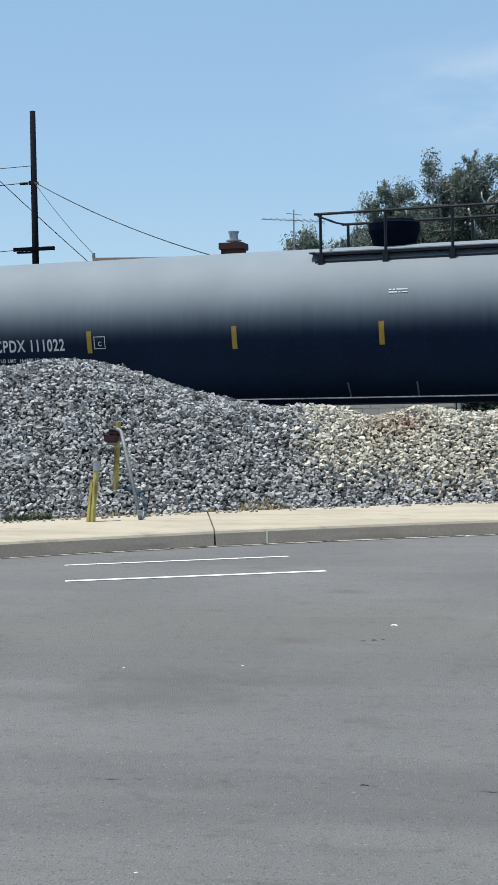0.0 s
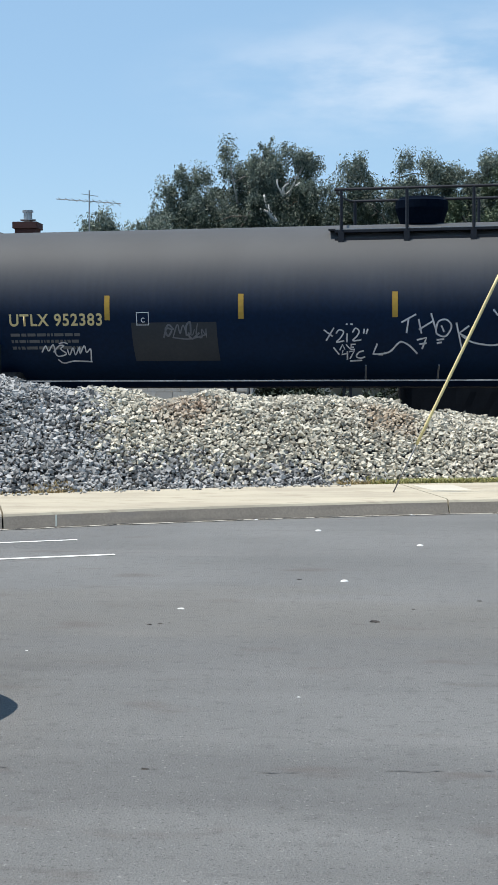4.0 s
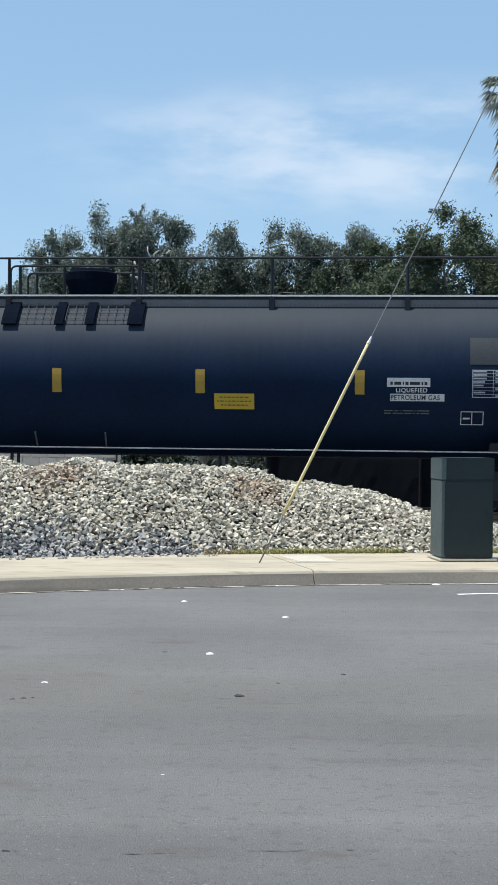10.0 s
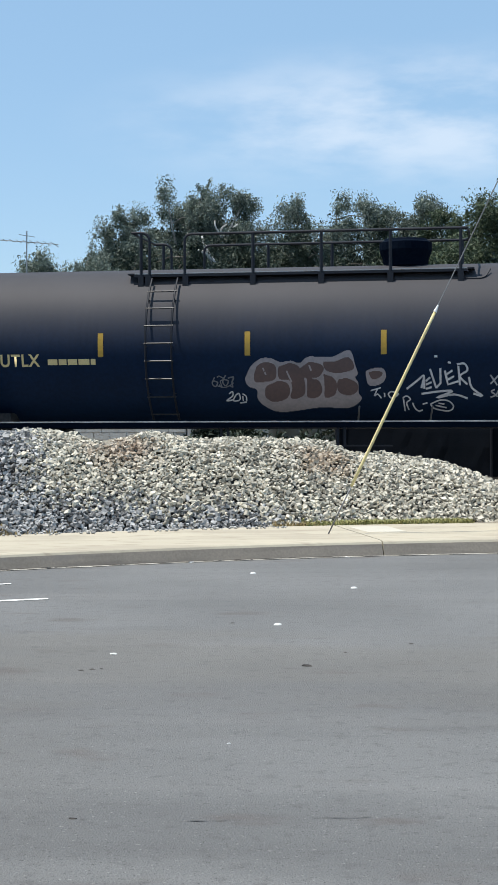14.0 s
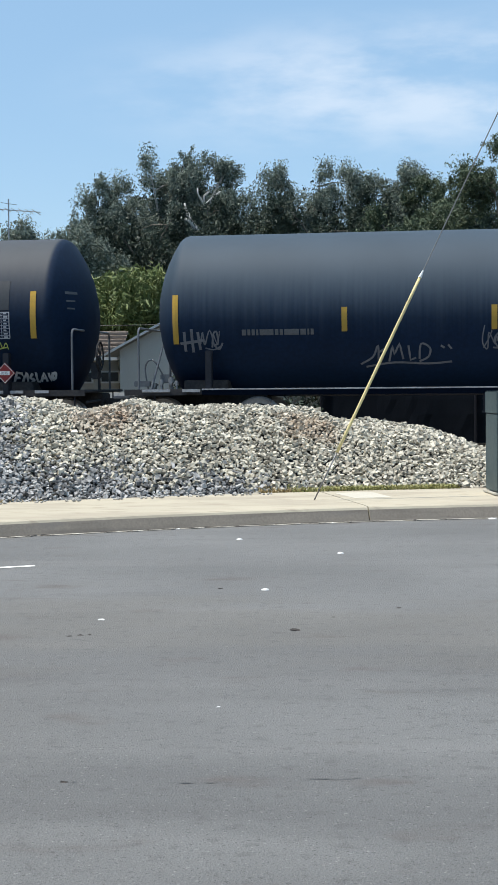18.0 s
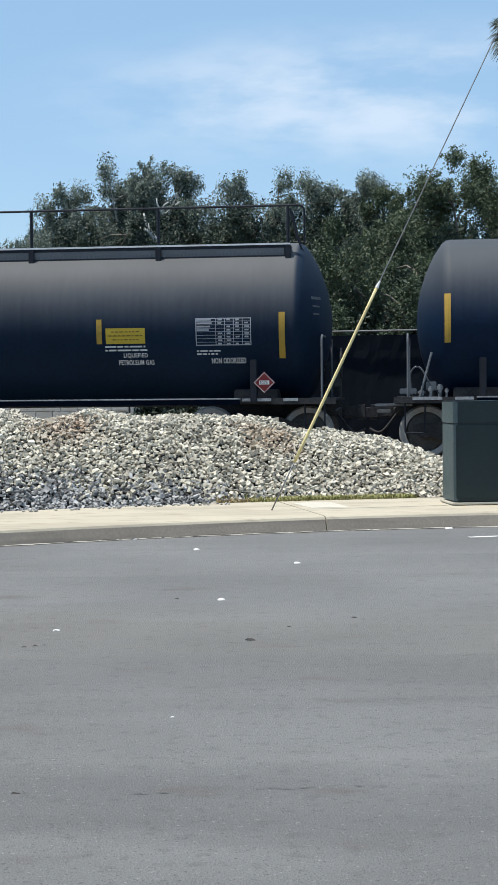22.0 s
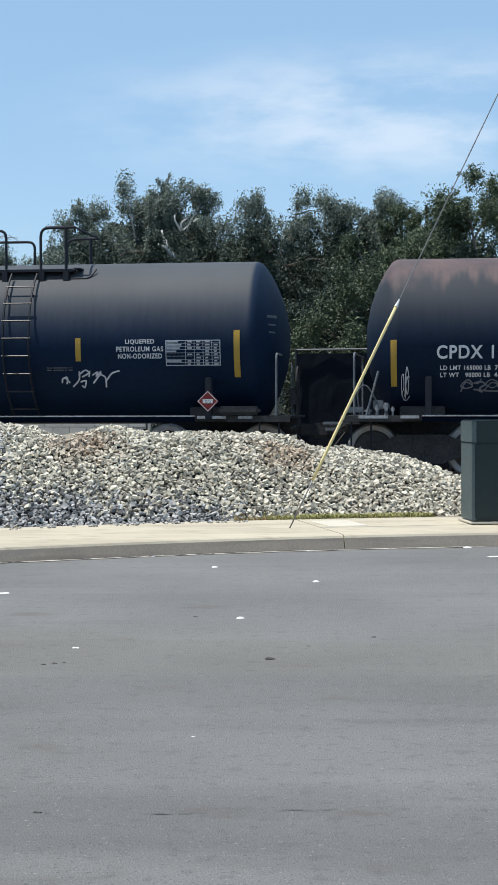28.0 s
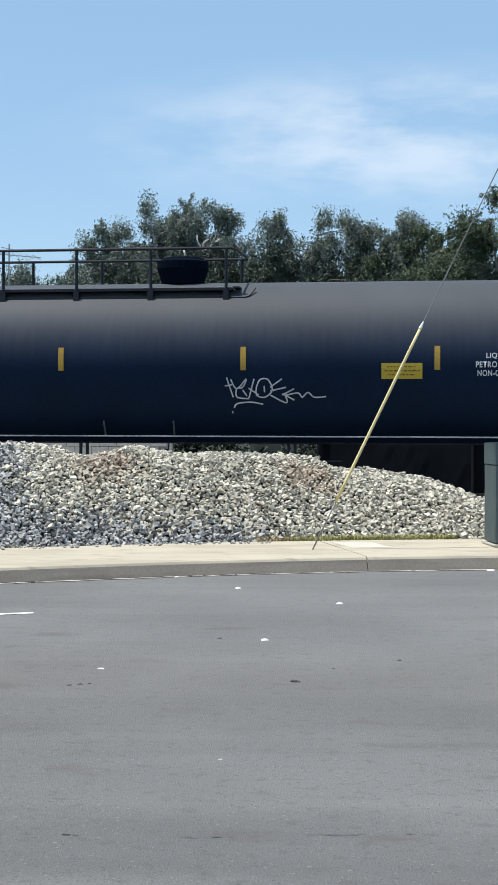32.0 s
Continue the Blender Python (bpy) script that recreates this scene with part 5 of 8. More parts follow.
def smooth_path(pts, n=5):
    out = []
    p = [Vector(q) for q in ([pts[0]] + list(pts) + [pts[-1]])]
    for a, b, c, d in zip(p, p[1:], p[2:], p[3:]):
        for k in range(n):
            t = k / n
            out.append(0.5 * (2 * b + (c - a) * t + (2 * a - 5 * b + 4 * c - d) * t * t + (3 * b - a - 3 * c + d) * t ** 3))
    return out + [Vector(pts[-1])]


def make_wheelset():
    bm = bmesh.new()
    for y in (-0.76, 0.76):
        s = -1 if y < 0 else 1
        prof = [(0.10, -0.09), (0.11, 0.08), (0.16, 0.05), (0.33, 0.02), (0.36, 0.06), (0.452, 0.065), (0.457, -0.03), (0.485, -0.05), (0.485, -0.075), (0.36, -0.06), (0.33, -0.02), (0.16, -0.02), (0.10, -0.09)]
        n = 32
        rings = [[bm.verts.new((r * math.cos(2 * math.pi * k / n), y + s * o, r * math.sin(2 * math.pi * k / n))) for k in range(n)] for r, o in prof]
        for a, b in zip(rings, rings[1:]):
            for k in range(n):
                bm.faces.new((a[k], a[(k + 1) % n], b[(k + 1) % n], b[k]))
        for k in range(6):
            a = 2 * math.pi * k / 6
            disc(bm, 0.24 * math.cos(a), y + s * 0.035, 0.24 * math.sin(a), 0.022, 0.03, 8)
    disc(bm, 0, 0, 0, 0.085, 1.9, 16)
    for y in (-0.98, 0.98):
        disc(bm, 0, y, 0, 0.10, 0.12, 6)
    for f in bm.faces:
        c = f.calc_center_median()
        f.material_index = 1 if math.hypot(c.x, c.z) > 0.40 else 0
    me = bpy.data.meshes.new("wheelset")
    bm.normal_update()
    bm.to_mesh(me)
    bm.free()
    me.materials.append(WHEEL)
    me.materials.append(TREAD)
    return me


def make_truck():
    bm = bmesh.new()
    for y in (-0.98, 0.98):
        # arched cast side frame
        top = [(-1.12, 0.58), (-0.75, 0.60), (-0.42, 0.74), (0.42, 0.74), (0.75, 0.60), (1.12, 0.58)]
        low = [(-1.12, 0.40), (-0.78, 0.38), (-0.36, 0.22), (0.36, 0.22), (0.78, 0.38), (1.12, 0.40)]
        a = [[bm.verts.new((u, y + o, z)) for o in (-0.06, 0.06)] for u, z in top]
        b = [[bm.verts.new((u, y + o, z)) for o in (-0.06, 0.06)] for u, z in low]
        for i in range(5):
            for k in (0, 1):
                bm.faces.new((a[i][k], a[i + 1][k], b[i + 1][k], b[i][k]))
            bm.faces.new((a[i][0], a[i][1], a[i + 1][1], a[i + 1][0]))
            bm.faces.new((b[i][0], b[i][1], b[i + 1][1], b[i + 1][0]))
        for u in (-0.9, 0.9):
            box(bm, u - 0.14, y - 0.09, 0.36, u + 0.14, y + 0.09, 0.62, 0.03)
    box(bm, -0.2, -1.05, 0.46, 0.2, 1.05, 0.72, 0.02)
    me = bpy.data.meshes.new("side_frames")
    bm.normal_update()
    bm.to_mesh(me)
    bm.free()
    me.materials.append(DARK_STEEL)
    bm = bmesh.new()
    for y in (-0.98, 0.98):
        for u in (-0.14, 0.0, 0.14):
            for k in range(5):
                disc(bm, u, y * 1.0, 0.30 + 0.05 * k, 0.065, 0.025, 12, "z")
    me2 = bpy.data.meshes.new("springs")
    bm.to_mesh(me2)
    bm.free()
    me2.materials.append(DARK_STEEL)
    return me, me2


WHEELSET_MESH = make_wheelset()
FRAME_MESH, SPRING_MESH = make_truck()
WHEELSETS = []


def running_gear(car, hs):
    for e in (-1, 1):
        tr = put("truck", FRAME_MESH, None, car, "dirty cast steel two-axle truck")
        tr.matrix_basis = pose(e * (hs - 0.5), 0, 0)
        put("spring_nest", SPRING_MESH, None, tr)
        for u in (-0.89, 0.89):
            w = put("wheelset", WHEELSET_MESH, None, tr)
            w.matrix_basis = pose(u, 0, 0.457)
            WHEELSETS.append((w, u))
        bm = bmesh.new()
        x0, x1 = sorted((e * (hs - 1.5), e * (hs + 0.98)))
        box(bm, x0, -0.32, 0.74, x1, 0.32, 1.02, 0.02)
        part("stub_sill", bm, DARK_STEEL, car)
        bm = bmesh.new()
        x0, x1 = sorted((e * (hs - 0.2), e * (hs + 0.95)))
        box(bm, x0, -1.5, 1.03, x1, 1.5, 1.075, 0.008)
        box(bm, x0, -1.52, 0.98, x1, -1.48, 1.09)
        part("end_platform", bm, DARK_STEEL, car)
        for a, b in ((-0.72, -0.20), (0.02, 0.28)) if e > 0 else ((-0.45, -0.12), (0.10, 0.62)):
            x0, x1 = sorted((e * (hs + a), e * (hs + b)))
            part("worn_plate", box(bmesh.new(), x0, -1.545, 1.035, x1, -1.522, 1.088, 0.004), SILL_EDGE, car, "worn pale grey sill plate")
        bm = bmesh.new()
        x0, x1 = sorted((e * (hs + 0.98), e * (hs + 1.30)))
        box(bm, x0, -0.13, 0.70, x1, 0.13, 0.92, 0.03)
        box(bm, e * (hs + 1.34) - 0.12, -0.22, 0.66, e * (hs + 1.34) + 0.12, 0.18, 0.94, 0.05)
        tube(bm, smooth_path([(e * (hs + 0.9), -0.3, 0.8), (e * (hs + 1.2), -0.36, 0.45), (e * (hs + 1.42), -0.3, 0.5)]), 0.025, 8)
        tube(bm, [(e * (hs + 0.95), 0.3, 0.9), (e * (hs + 0.95), -1.4, 0.86)], 0.02, 6)
        part("coupler", bm, DARK_STEEL, car)
        if e < 0:
            part("end_brace", tube(bmesh.new(), [(e * (hs + 0.28), -1.25, 1.88), (e * (hs + 0.50), -1.30, 1.06)], 0.022, 6), RAILING, car)
        bm = bmesh.new()
        for u, y0, z, l, h in () if e > 0 else ((0.55, -1.1, 1.14, 0.30, 0.10), (0.20, -1.0, 1.20, 0.18, 0.16), (0.95, -0.9, 0.92, 0.35, 0.05), (1.02, -0.7, 0.80, 0.25, 0.06), (0.62, -1.2, 0.93, 0.5, 0.04)):
            x0, x1 = sorted((e * (hs + u), e * (hs + u + l)))
            box(bm, x0, y0 - 0.06, z, x1, y0 + 0.06, z + h, 0.012)
        if e < 0:
            tube(bm, smooth_path([(e * (hs + 0.30), -1.05, 1.30), (e * (hs + 0.5), -1.1, 1.62), (e * (hs + 0.66), -1.05, 1.50), (e * (hs + 0.62), -1.0, 1.10)]), 0.016, 6)
        if e < 0:
            part("brake_gear", bm, RAILING, car)
            for u, y, h, r in ((0.02, -1.32, 0.17, 0.035), (0.14, -1.22, 0.24, 0.06), (0.30, -1.30, 0.20, 0.045), (0.46, -1.18, 0.13, 0.07)):
                bm = bmesh.new()
                disc(bm, -hs - u, y, 1.075 + h / 2, r * 0.6, h, 10, "z")
                disc(bm, -hs - u, y, 1.075 + h * 0.72, r, h * 0.3, 12, "z")
                disc(bm, -hs - u, y - r, 1.075 + h * 0.5, r * 0.55, r * 1.2, 10, "y")
                part("valve", bm, VALVE, car, "pale cast brake valve")
        # corner grab rails
        part("end_rail", tube(bmesh.new(), bend([(e * (hs + 0.70), -1.42, 1.05), (e * (hs + 0.70), -1.42, 2.2), (e * (hs + 0.70), 1.42, 2.2), (e * (hs + 0.70), 1.42, 1.05)], 0.14), 0.021, 8), RAILING, car, "worn grey bent handrail")
        for y in (-1.46, 1.46):
            bm = bmesh.new()
            tube(bm, bend([(e * (hs + 0.75), y, 1.05), (e * (hs + 0.75), y, 0.45), (e * (hs + 0.40), y, 0.45), (e * (hs + 0.40), y, 1.05)], 0.05), 0.016, 6)
            part("sill_step", bm, BLACK_STEEL, car)
        for y in (-1.50, 1.50):
            x0, x1 = sorted((e * (hs - 0.50 + 0.05 * e), e * (hs - 0.62 + 0.05 * e)))
            part("jacking_post", box(bmesh.new(), x0, y - 0.08, 1.02, x1, y + 0.08, 1.78, 0.015), BLACK_STEEL, car)
        x0, x1 = sorted((e * (hs - 0.9), e * (hs - 0.1)))
        part("bolster", box(bmesh.new(), x0, -1.25, 0.98, x1, 1.25, 1.25, 0.02), DARK_STEEL, car)
    # brake wheel and reservoir on the right-hand end
    bm = bmesh.new()
    n = 24
    tube(bm, [(hs + 1.0, -0.55 + 0.26 * math.cos(2 * math.pi * k / n), 1.72 + 0.26 * math.sin(2 * math.pi * k / n)) for k in range(n + 1)], 0.018, 6)
    for k in range(4):
        a = math.pi * k / 4
        tube(bm, [(hs + 1.0, -0.55 + 0.25 * math.cos(a), 1.72 + 0.25 * math.sin(a)), (hs + 1.0, -0.55 - 0.25 * math.cos(a), 1.72 - 0.25 * math.sin(a))], 0.010, 5)
    tube(bm, [(hs + 0.98, -0.55, 1.06), (hs + 0.98, -0.55, 1.72)], 0.03, 6)
    box(bm, hs + 0.86, -0.70, 1.28, hs + 0.99, -0.40, 1.60, 0.02)
    part("brake_wheel", bm, DARK_STEEL, car)
    # running board along the tank's foot
    bm = bmesh.new()
    box(bm, -hs + 0.5, -1.66, 1.072, hs - 0.75, -1.50, 1.095, 0.005)
    part("running_board", bm, SILL_EDGE, car, "worn grey running board")
    bm = bmesh.new()
    box(bm, -hs + 0.5, -1.648, 0.98, hs - 0.75, -1.615, 1.070)
    part("board_angle", bm, PLATE_PAINT, car)
    for u in (-3.0, -0.9, 2.9):
        bm = bmesh.new()
        for o in (-0.06, 0.06):
            box(bm, u + o - 0.022, -1.60, 0.66, u + o + 0.022, -1.54, 1.0)
        box(bm, u - 0.1, -1.62, 0.64, u + 0.9, -1.56, 0.665)
        part("pipe_hanger", bm, BLACK_STEEL, car)
    for u in (-0.6, 0.7):
        bm = bmesh.new()
        tube(bm, [skin(u, 1.9, 0.0) + Vector((0, 0.1, -0.55)), skin(u, 1.2, 0.0) + Vector((-0.06, -0.02, -0.12))], 0.016, 6)
        part("drain_pipe", bm, RAILING, car)


def table_mark(car, u, z0=2.04, z1=2.53):
    """The stencilled inspection table: a pale grid with rows of marks."""
    bm = bmesh.new()
    w = 1.0
    outline(bm, u, z0, u + w, z1, 0.016)
    for k in range(1, 8):
        z = z0 + (z1 - z0) * k / 8
        sheet(bm, u, z - 0.004, u + w, z + 0.004, 0.0075, 1)
    rnd = random.Random(int(u * 100))
    for c in (0.36, 0.52, 0.68, 0.84):
        sheet(bm, u + c * w, z0, u + c * w + 0.01, z1, 0.0077)
    for k in range(8):
        z = z0 + (z1 - z0) * (k + 0.5) / 8
        for c, l in ((0.02, 0.28), (0.40, 0.09), (0.56, 0.09), (0.72, 0.09), (0.88, 0.09)):
            if rnd.random() < 0.8:
                sheet(bm, u + c * w, z - 0.014, u + (c + l * rnd.uniform(0.6, 1)) * w, z + 0.014, 0.008, 1)
    part("inspection_table", bm, TABLE, car, "pale stencilled inspection table")


def placard(car, u, z, m=RED_SIGN, s=0.195):
    bm = bmesh.new()
    p = Vector((u, -1.615, z))
    q = [bm.verts.new(p + Vector((a, 0, b))) for a, b in ((-s, 0), (0, -s), (s, 0), (0, s))]
    bm.faces.new(q)
    bmesh.ops.solidify(bm, geom=bm.faces[:], thickness=0.012)
    pl = part("placard", bm, m, car, "red diamond hazard placard" if m is RED_SIGN else "sun-faded diamond hazard placard")
    bm = bmesh.new()
    y = p.y - 0.018
    for k in range(4):
        c = [(-s, 0), (0, -s), (s, 0), (0, s)]
        a, b = Vector((*c[k], 0)) * 0.93, Vector((*c[(k + 1) % 4], 0)) * 0.93
        n = (b - a).normalized() * 0.01
        bm.faces.new([bm.verts.new((p.x + v.x, y, p.z + v.y)) for v in (a, b, b * 0.93, a * 0.93)])
    box(bm, p.x - 0.09, y - 0.002, p.z - 0.035, p.x + 0.09, y + 0.001, p.z + 0.035)
    part("placard_border", bm, WHITE_MARK, pl)
    cu = bpy.data.curves.new("words", "FONT")
    cu.body = "1075"
    ob = bpy.data.objects.new("words", cu)
    me = bpy.data.meshes.new_from_object(ob)
    bpy.data.objects.remove(ob)
    for v in me.vertices:
        v.co = Vector((p.x - 0.085 + v.co.x * 0.075, y - 0.005, p.z - 0.026 + v.co.y * 0.075))
    me.materials.clear()
    put("placard_number", me, BLACK_BIT, pl)


def phone_sign(car, u, z, m=SIGN_YELLOW):
    bm = bmesh.new()
    sheet(bm, u, z, u + 0.72, z + 0.28, 0.012)
    rnd = random.Random(int(abs(u) * 100))
    ob = part("emergency_sign", bm, m, car, "rectangular yellow emergency sign" if m is SIGN_YELLOW else "weathered pale emergency sign")
    for k, (a, b) in enumerate(((0.10, 0.62), (0.05, 0.67), (0.12, 0.60))):
        bm = bmesh.new()
        q = u + a
        while q < u + b - 0.02:
            wide = rnd.uniform(0.025, 0.08)
            sheet(bm, q, z + 0.204 - 0.07 * k, min(q + wide, u + b), z + 0.222 - 0.07 * k, 0.016, 1)
            q += wide + 0.022
        part("text_bar", bm, SIGN_INK, ob, kind="stuff")


def bars(car, u0, z0, u1, z1, rows, m, seed):
    """Unreadable stencil lines as plain bars."""
    rnd = random.Random(seed)
    h = (z1 - z0) / (rows * 2.2)
    for k in range(rows):
        bm = bmesh.new()
        u = u0
        z = z1 - (k + 1) * (z1 - z0) / rows + h * 0.3
        while u < u1 - 0.03:
            w = min(rnd.choice((0.03, 0.05, 0.09, 0.16, 0.22)) * rnd.uniform(0.7, 1.2), u1 - u)
            sheet(bm, u, z, u + w, z + h, 0.007, 1)
            u += w + 0.025
        part("stencil_line", bm, m, car, kind="stuff")


def square_plate(car, u, z, m=WHITE_MARK, s=0.24):
    bm = bmesh.new()
    outline(bm, u, z, u + s, z + s, 0.014)
    part("stencil_box", bm, m, car)
    lettering("stencil_letter", "C", u + 0.09, z + 0.05, u + 0.16, z + 0.14, m, car)


def double_plate(car, u, z):
    bm = bmesh.new()
    outline(bm, u, z, u + 0.40, z + 0.24, 0.014)
    sheet(bm, u + 0.19, z, u + 0.204, z + 0.24, 0.0075)
    sheet(bm, u + 0.04, z + 0.10, u + 0.16, z + 0.13, 0.0075, 1)
    part("stencil_box", bm, WHITE_MARK, car)


def three_lines(car, u0, z0, u1, z1):
    h = (z1 - z0) / 3
    c = (u0 + u1) / 2
    w = (u1 - u0) / 2
    for k, (words, f) in enumerate((("LIQUEFIED", 0.62), ("PETROLEUM GAS", 1.0), ("NON-ODORIZED", 0.94))):
        lettering("stencil_line", words, c - w * f, z1 - h * (k + 0.82), c + w * f, z1 - h * (k + 0.1), WHITE_MARK, car)


def loads(car, u, z, a, b, m=WHITE_MARK):
    lettering("stencil_line", a, u, z + 0.125, u + 1.40, z + 0.205, m, car)
    lettering("stencil_line", b, u, z, u + 1.40, z + 0.08, m, car)


def head_point(hs, y, z, lift=0.008):
    """A point on the right-hand head."""
    return Vector((hs + 0.17 + head_depth(math.hypot(y, z - ZC)) + lift, y, z))


def tank_car(label, left, right, paint, stripes, stripe_z=(2.27, 2.70), end_z=(1.95, 2.9), left_head=0.06, end_w=0.055, stripe_w=0.05):
    """A car whose end stripes stand at left and right along the train at zero seconds."""
    hs = (right - left) / 2
    car = thing("tank_car", label, "rail tank car", "cars of the train", track_pose((left + right) / 2))
    verts, faces = tank_shell(hs + 0.1, left_head)
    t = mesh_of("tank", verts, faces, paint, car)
    for p in t.data.polygons:
        p.use_smooth = True
    running_gear(car, hs)
    for u in stripes:
        bm = bmesh.new()
        sheet(bm, u - stripe_w, stripe_z[0], u + stripe_w, stripe_z[1], 0.007)
        part("reflective_stripe", bm, STRIPE, car)
    bm = bmesh.new()
    for k, (w, h) in enumerate(((0.34, 0.05), (0.24, 0.03), (0.20, 0.03))):
        z = 2.86 - 0.14 * k
        bm.faces.new([bm.verts.new(head_point(hs, y, q)) for y, q in ((-1.12, z), (-1.12 + w, z), (-1.12 + w, z + h), (-1.12, z + h))])
    part("head_stencil", bm, FAINT_MARK, car, kind="stuff")
    for u in (-hs, hs):
        bm = bmesh.new()
        n = 10
        rows = []
        for k in range(n + 1):
            z = end_z[0] + (end_z[1] - end_z[0]) * k / n
            rows.append([bm.verts.new(skin(x, z, 0.010 + (head_radius(-x - hs + 0.14 - left_head) - R if u < 0 else 0.0))) for x in (u - end_w, u, u + end_w)])
        for a, b in zip(rows, rows[1:]):
            for q in (0, 1):
                bm.faces.new((a[q], a[q + 1], b[q + 1], b[q]))
        part("reflective_stripe", bm, STRIPE, car)
    CARS.append((car, (left + right) / 2))
    return car, hs


CARS = []

# first car, grey
car, hs = tank_car("grey weathered tank car with white stencils and top platform", -15.36, 1.90, GREY_TANK, (-5.76, -2.75, 0.1, 2.9, 5.7), (2.04, 2.47), (1.65, 2.44))
platform(car, -1.30, 4.9, 0.0, 4.2, BLACK_STEEL)
lettering("car_number", "CPDX 111022", -7.84, 2.10, -6.30, 2.34, WHITE_MARK, car)
loads(car, -7.75, 1.77, "LD LMT  164600 LB  74 650 KG", "LT WT   98400 LB  44 650 KG")
square_plate(car, -5.66, 2.12)
bars(car, 0.22, 2.97, 0.57, 3.07, 2, WHITE_MARK, 3)

# second car, black, tagged all along
car, hs = tank_car("black tank car covered in white graffiti, yellow lettering", -34.63, -18.40, BROWN_TANK, (-5.35, -2.84, -0.06, 2.70, 5.30), (2.20, 2.65), (2.04, 3.0))
platform(car, -1.21, 4.95, 0.28, 4.04, BLACK_STEEL)
lettering("car_number", "UTLX 952383", -7.25, 2.10, -5.45, 2.33, YELLOW_MARK, car)
bars(car, -7.25, 1.66, -5.9, 2.02, 3, FAINT_MARK, 5)
square_plate(car, -4.8, 2.10)
bm = bmesh.new()
sheet(bm, -4.9, 1.45, -3.3, 2.15, 0.0065)
part("repainted_patch", bm, PATCH, car, "lighter repainted patch", smooth=True)
bm = bmesh.new()
sheet(bm, 6.78, 2.62, 7.84, 3.12, 0.0065)
part("repainted_patch", bm, PATCH, car, "lighter repainted patch", smooth=True)
spray(car, -1.34, 1.43, -0.55, 2.09, "-aRkI -mUcC oMsRxOtGoAxC -BMAA -AZCY -FZIY HNLTPPMIHCRD -VSUL -ZSXL -rpvxxq -zxDr -KxFxEqJq -EtIt -vptjAl -Aozc -CnIoCd ToNmKgPeUg -CaQb -ktqj", SPRAY_WHITE, 0.026)
spray(car, -0.48, 1.54, 1.76, 2.26, "sbplmqknhedbab -coabea -mOsY -pToB -tSuA -yZAC -tFzQ AHBPERGKFBDwAAAH -CKDC -INKg -NJJANt KxOpVlZm -sswvuh -tnwo -AsDt -AoCp", SPRAY_WHITE, 0.03)
spray(car, -6.69, 1.42, -5.73, 1.80, "aBfRhEnUox mBtRyRuJzxqrnE BJCuHMIuOONxTRUAZJXf pjuaGfYd tWyZCW", SPRAY_WHITE, 0.024)
spray(car, 1.65, 2.02, 3.01, 2.44, "-aKgmiKlpoT vRrMqsvw -yVxk yRBTBGyB -yBBk -BkFZ FZITJB FkJwNBQv KaMlRsZm -OfPc", SPRAY_WHITE, 0.03)
spray(car, 1.94, 1.40, 3.38, 1.76, "-dOau -bOhQ -bEgH -buks -mrrStBxZyk -COCe CMHPEBHy DyKjZe -qjtjsaqa", SPRAY_WHITE, 0.028)
spray(car, 4.32, 1.29, 5.90, 2.33, "bNdJdPgUmWrUtN dHgFmCqxytxqqoom axewesan cBgzgvbp gokujz fbiimm oOpLrItEyyzu rUuWwSxM zWAZCW AXxKvyyo HWGPAEAz JUIODD PRJLEENCUD BzKzNqTkZj CyCqEkIm xlydAaEcIl", SPRAY_THIN, 0.03)
spray(car, 5.55, 1.29, 7.68, 2.31, "cFbMdUgYmZqWrNpEnCqyqqokjhcdbh eCaFbO jOhKiHlJkO hwjtlsmxjAhw kHmC rUuXBYGVKOKI -sKCLEJtG -rFswzvzGrF -vEvy -xFxy -ACDCCzAz DyHwJrNfPc EDIBLvOoQi xrziAaCe qrumrf QuRAUCXzZu RrTuTr", SPRAY_THIN, 0.028)
tag_strokes(car, -4.3, 1.85, -3.5, 2.15, SPRAY_FAINT, 22, 4, 0.03)
spray(car, 4.60, 2.56, 4.86, 2.98, "zXiZaPmGzNzXpI zIGt NrZkRcNr", SPRAY_THIN, 0.02)
phone_sign(car, 1.97, 1.76)
three_lines(car, 5.84, 2.07, 6.68, 2.48)
table_mark(car, 6.92)
placard(car, hs - 0.51, 1.47)
bm = bmesh.new()
disc(bm, 8.28, -1.45, 1.36, 0.14, 0.76, 16, "x")
part("air_reservoir", bm, DARK_STEEL, car, "dirty cylindrical air reservoir", smooth=False)
bm = bmesh.new()
sheet(bm, 6.96, 1.83, 7.26, 1.95, 0.007)
part("label_plate", bm, YELLOW_MARK, car)

# third car, grey
car, hs = tank_car("grey weathered tank car with a pale green graffiti cloud", -54.80, -37.50, DRIPPED_TANK, (-5.73, -2.83, -0.0, 2.53, 5.4), (1.98, 2.44), (1.62, 2.47))
platform(car, -5.26, 1.43, 0.02, -4.60, GREY_DECK)
lettering("car_number", "CPDX 107067", -7.76, 2.10, -6.19, 2.34, WHITE_MARK, car)
loads(car, -7.75, 1.75, "LD LMT  165200 LB  74 950 KG", "LT WT   97800 LB  44 350 KG", TABLE)
square_plate(car, -5.57, 2.11)
spray(car, -4.26, 2.57, -2.99, 3.12, "aTfZtZGQTEYnZa", SPRAY_GREEN, 0.07)
spray(car, -4.33, 1.78, -2.92, 2.95, "atjqsizhCjHhKa -twxl bZdLfAmq -kznsqy -rzrsvt -wzztBz -GsIjLt -NrNgRr -RoSaXk -TyWrZx -YyYo", SPRAY_GREEN, 0.05)
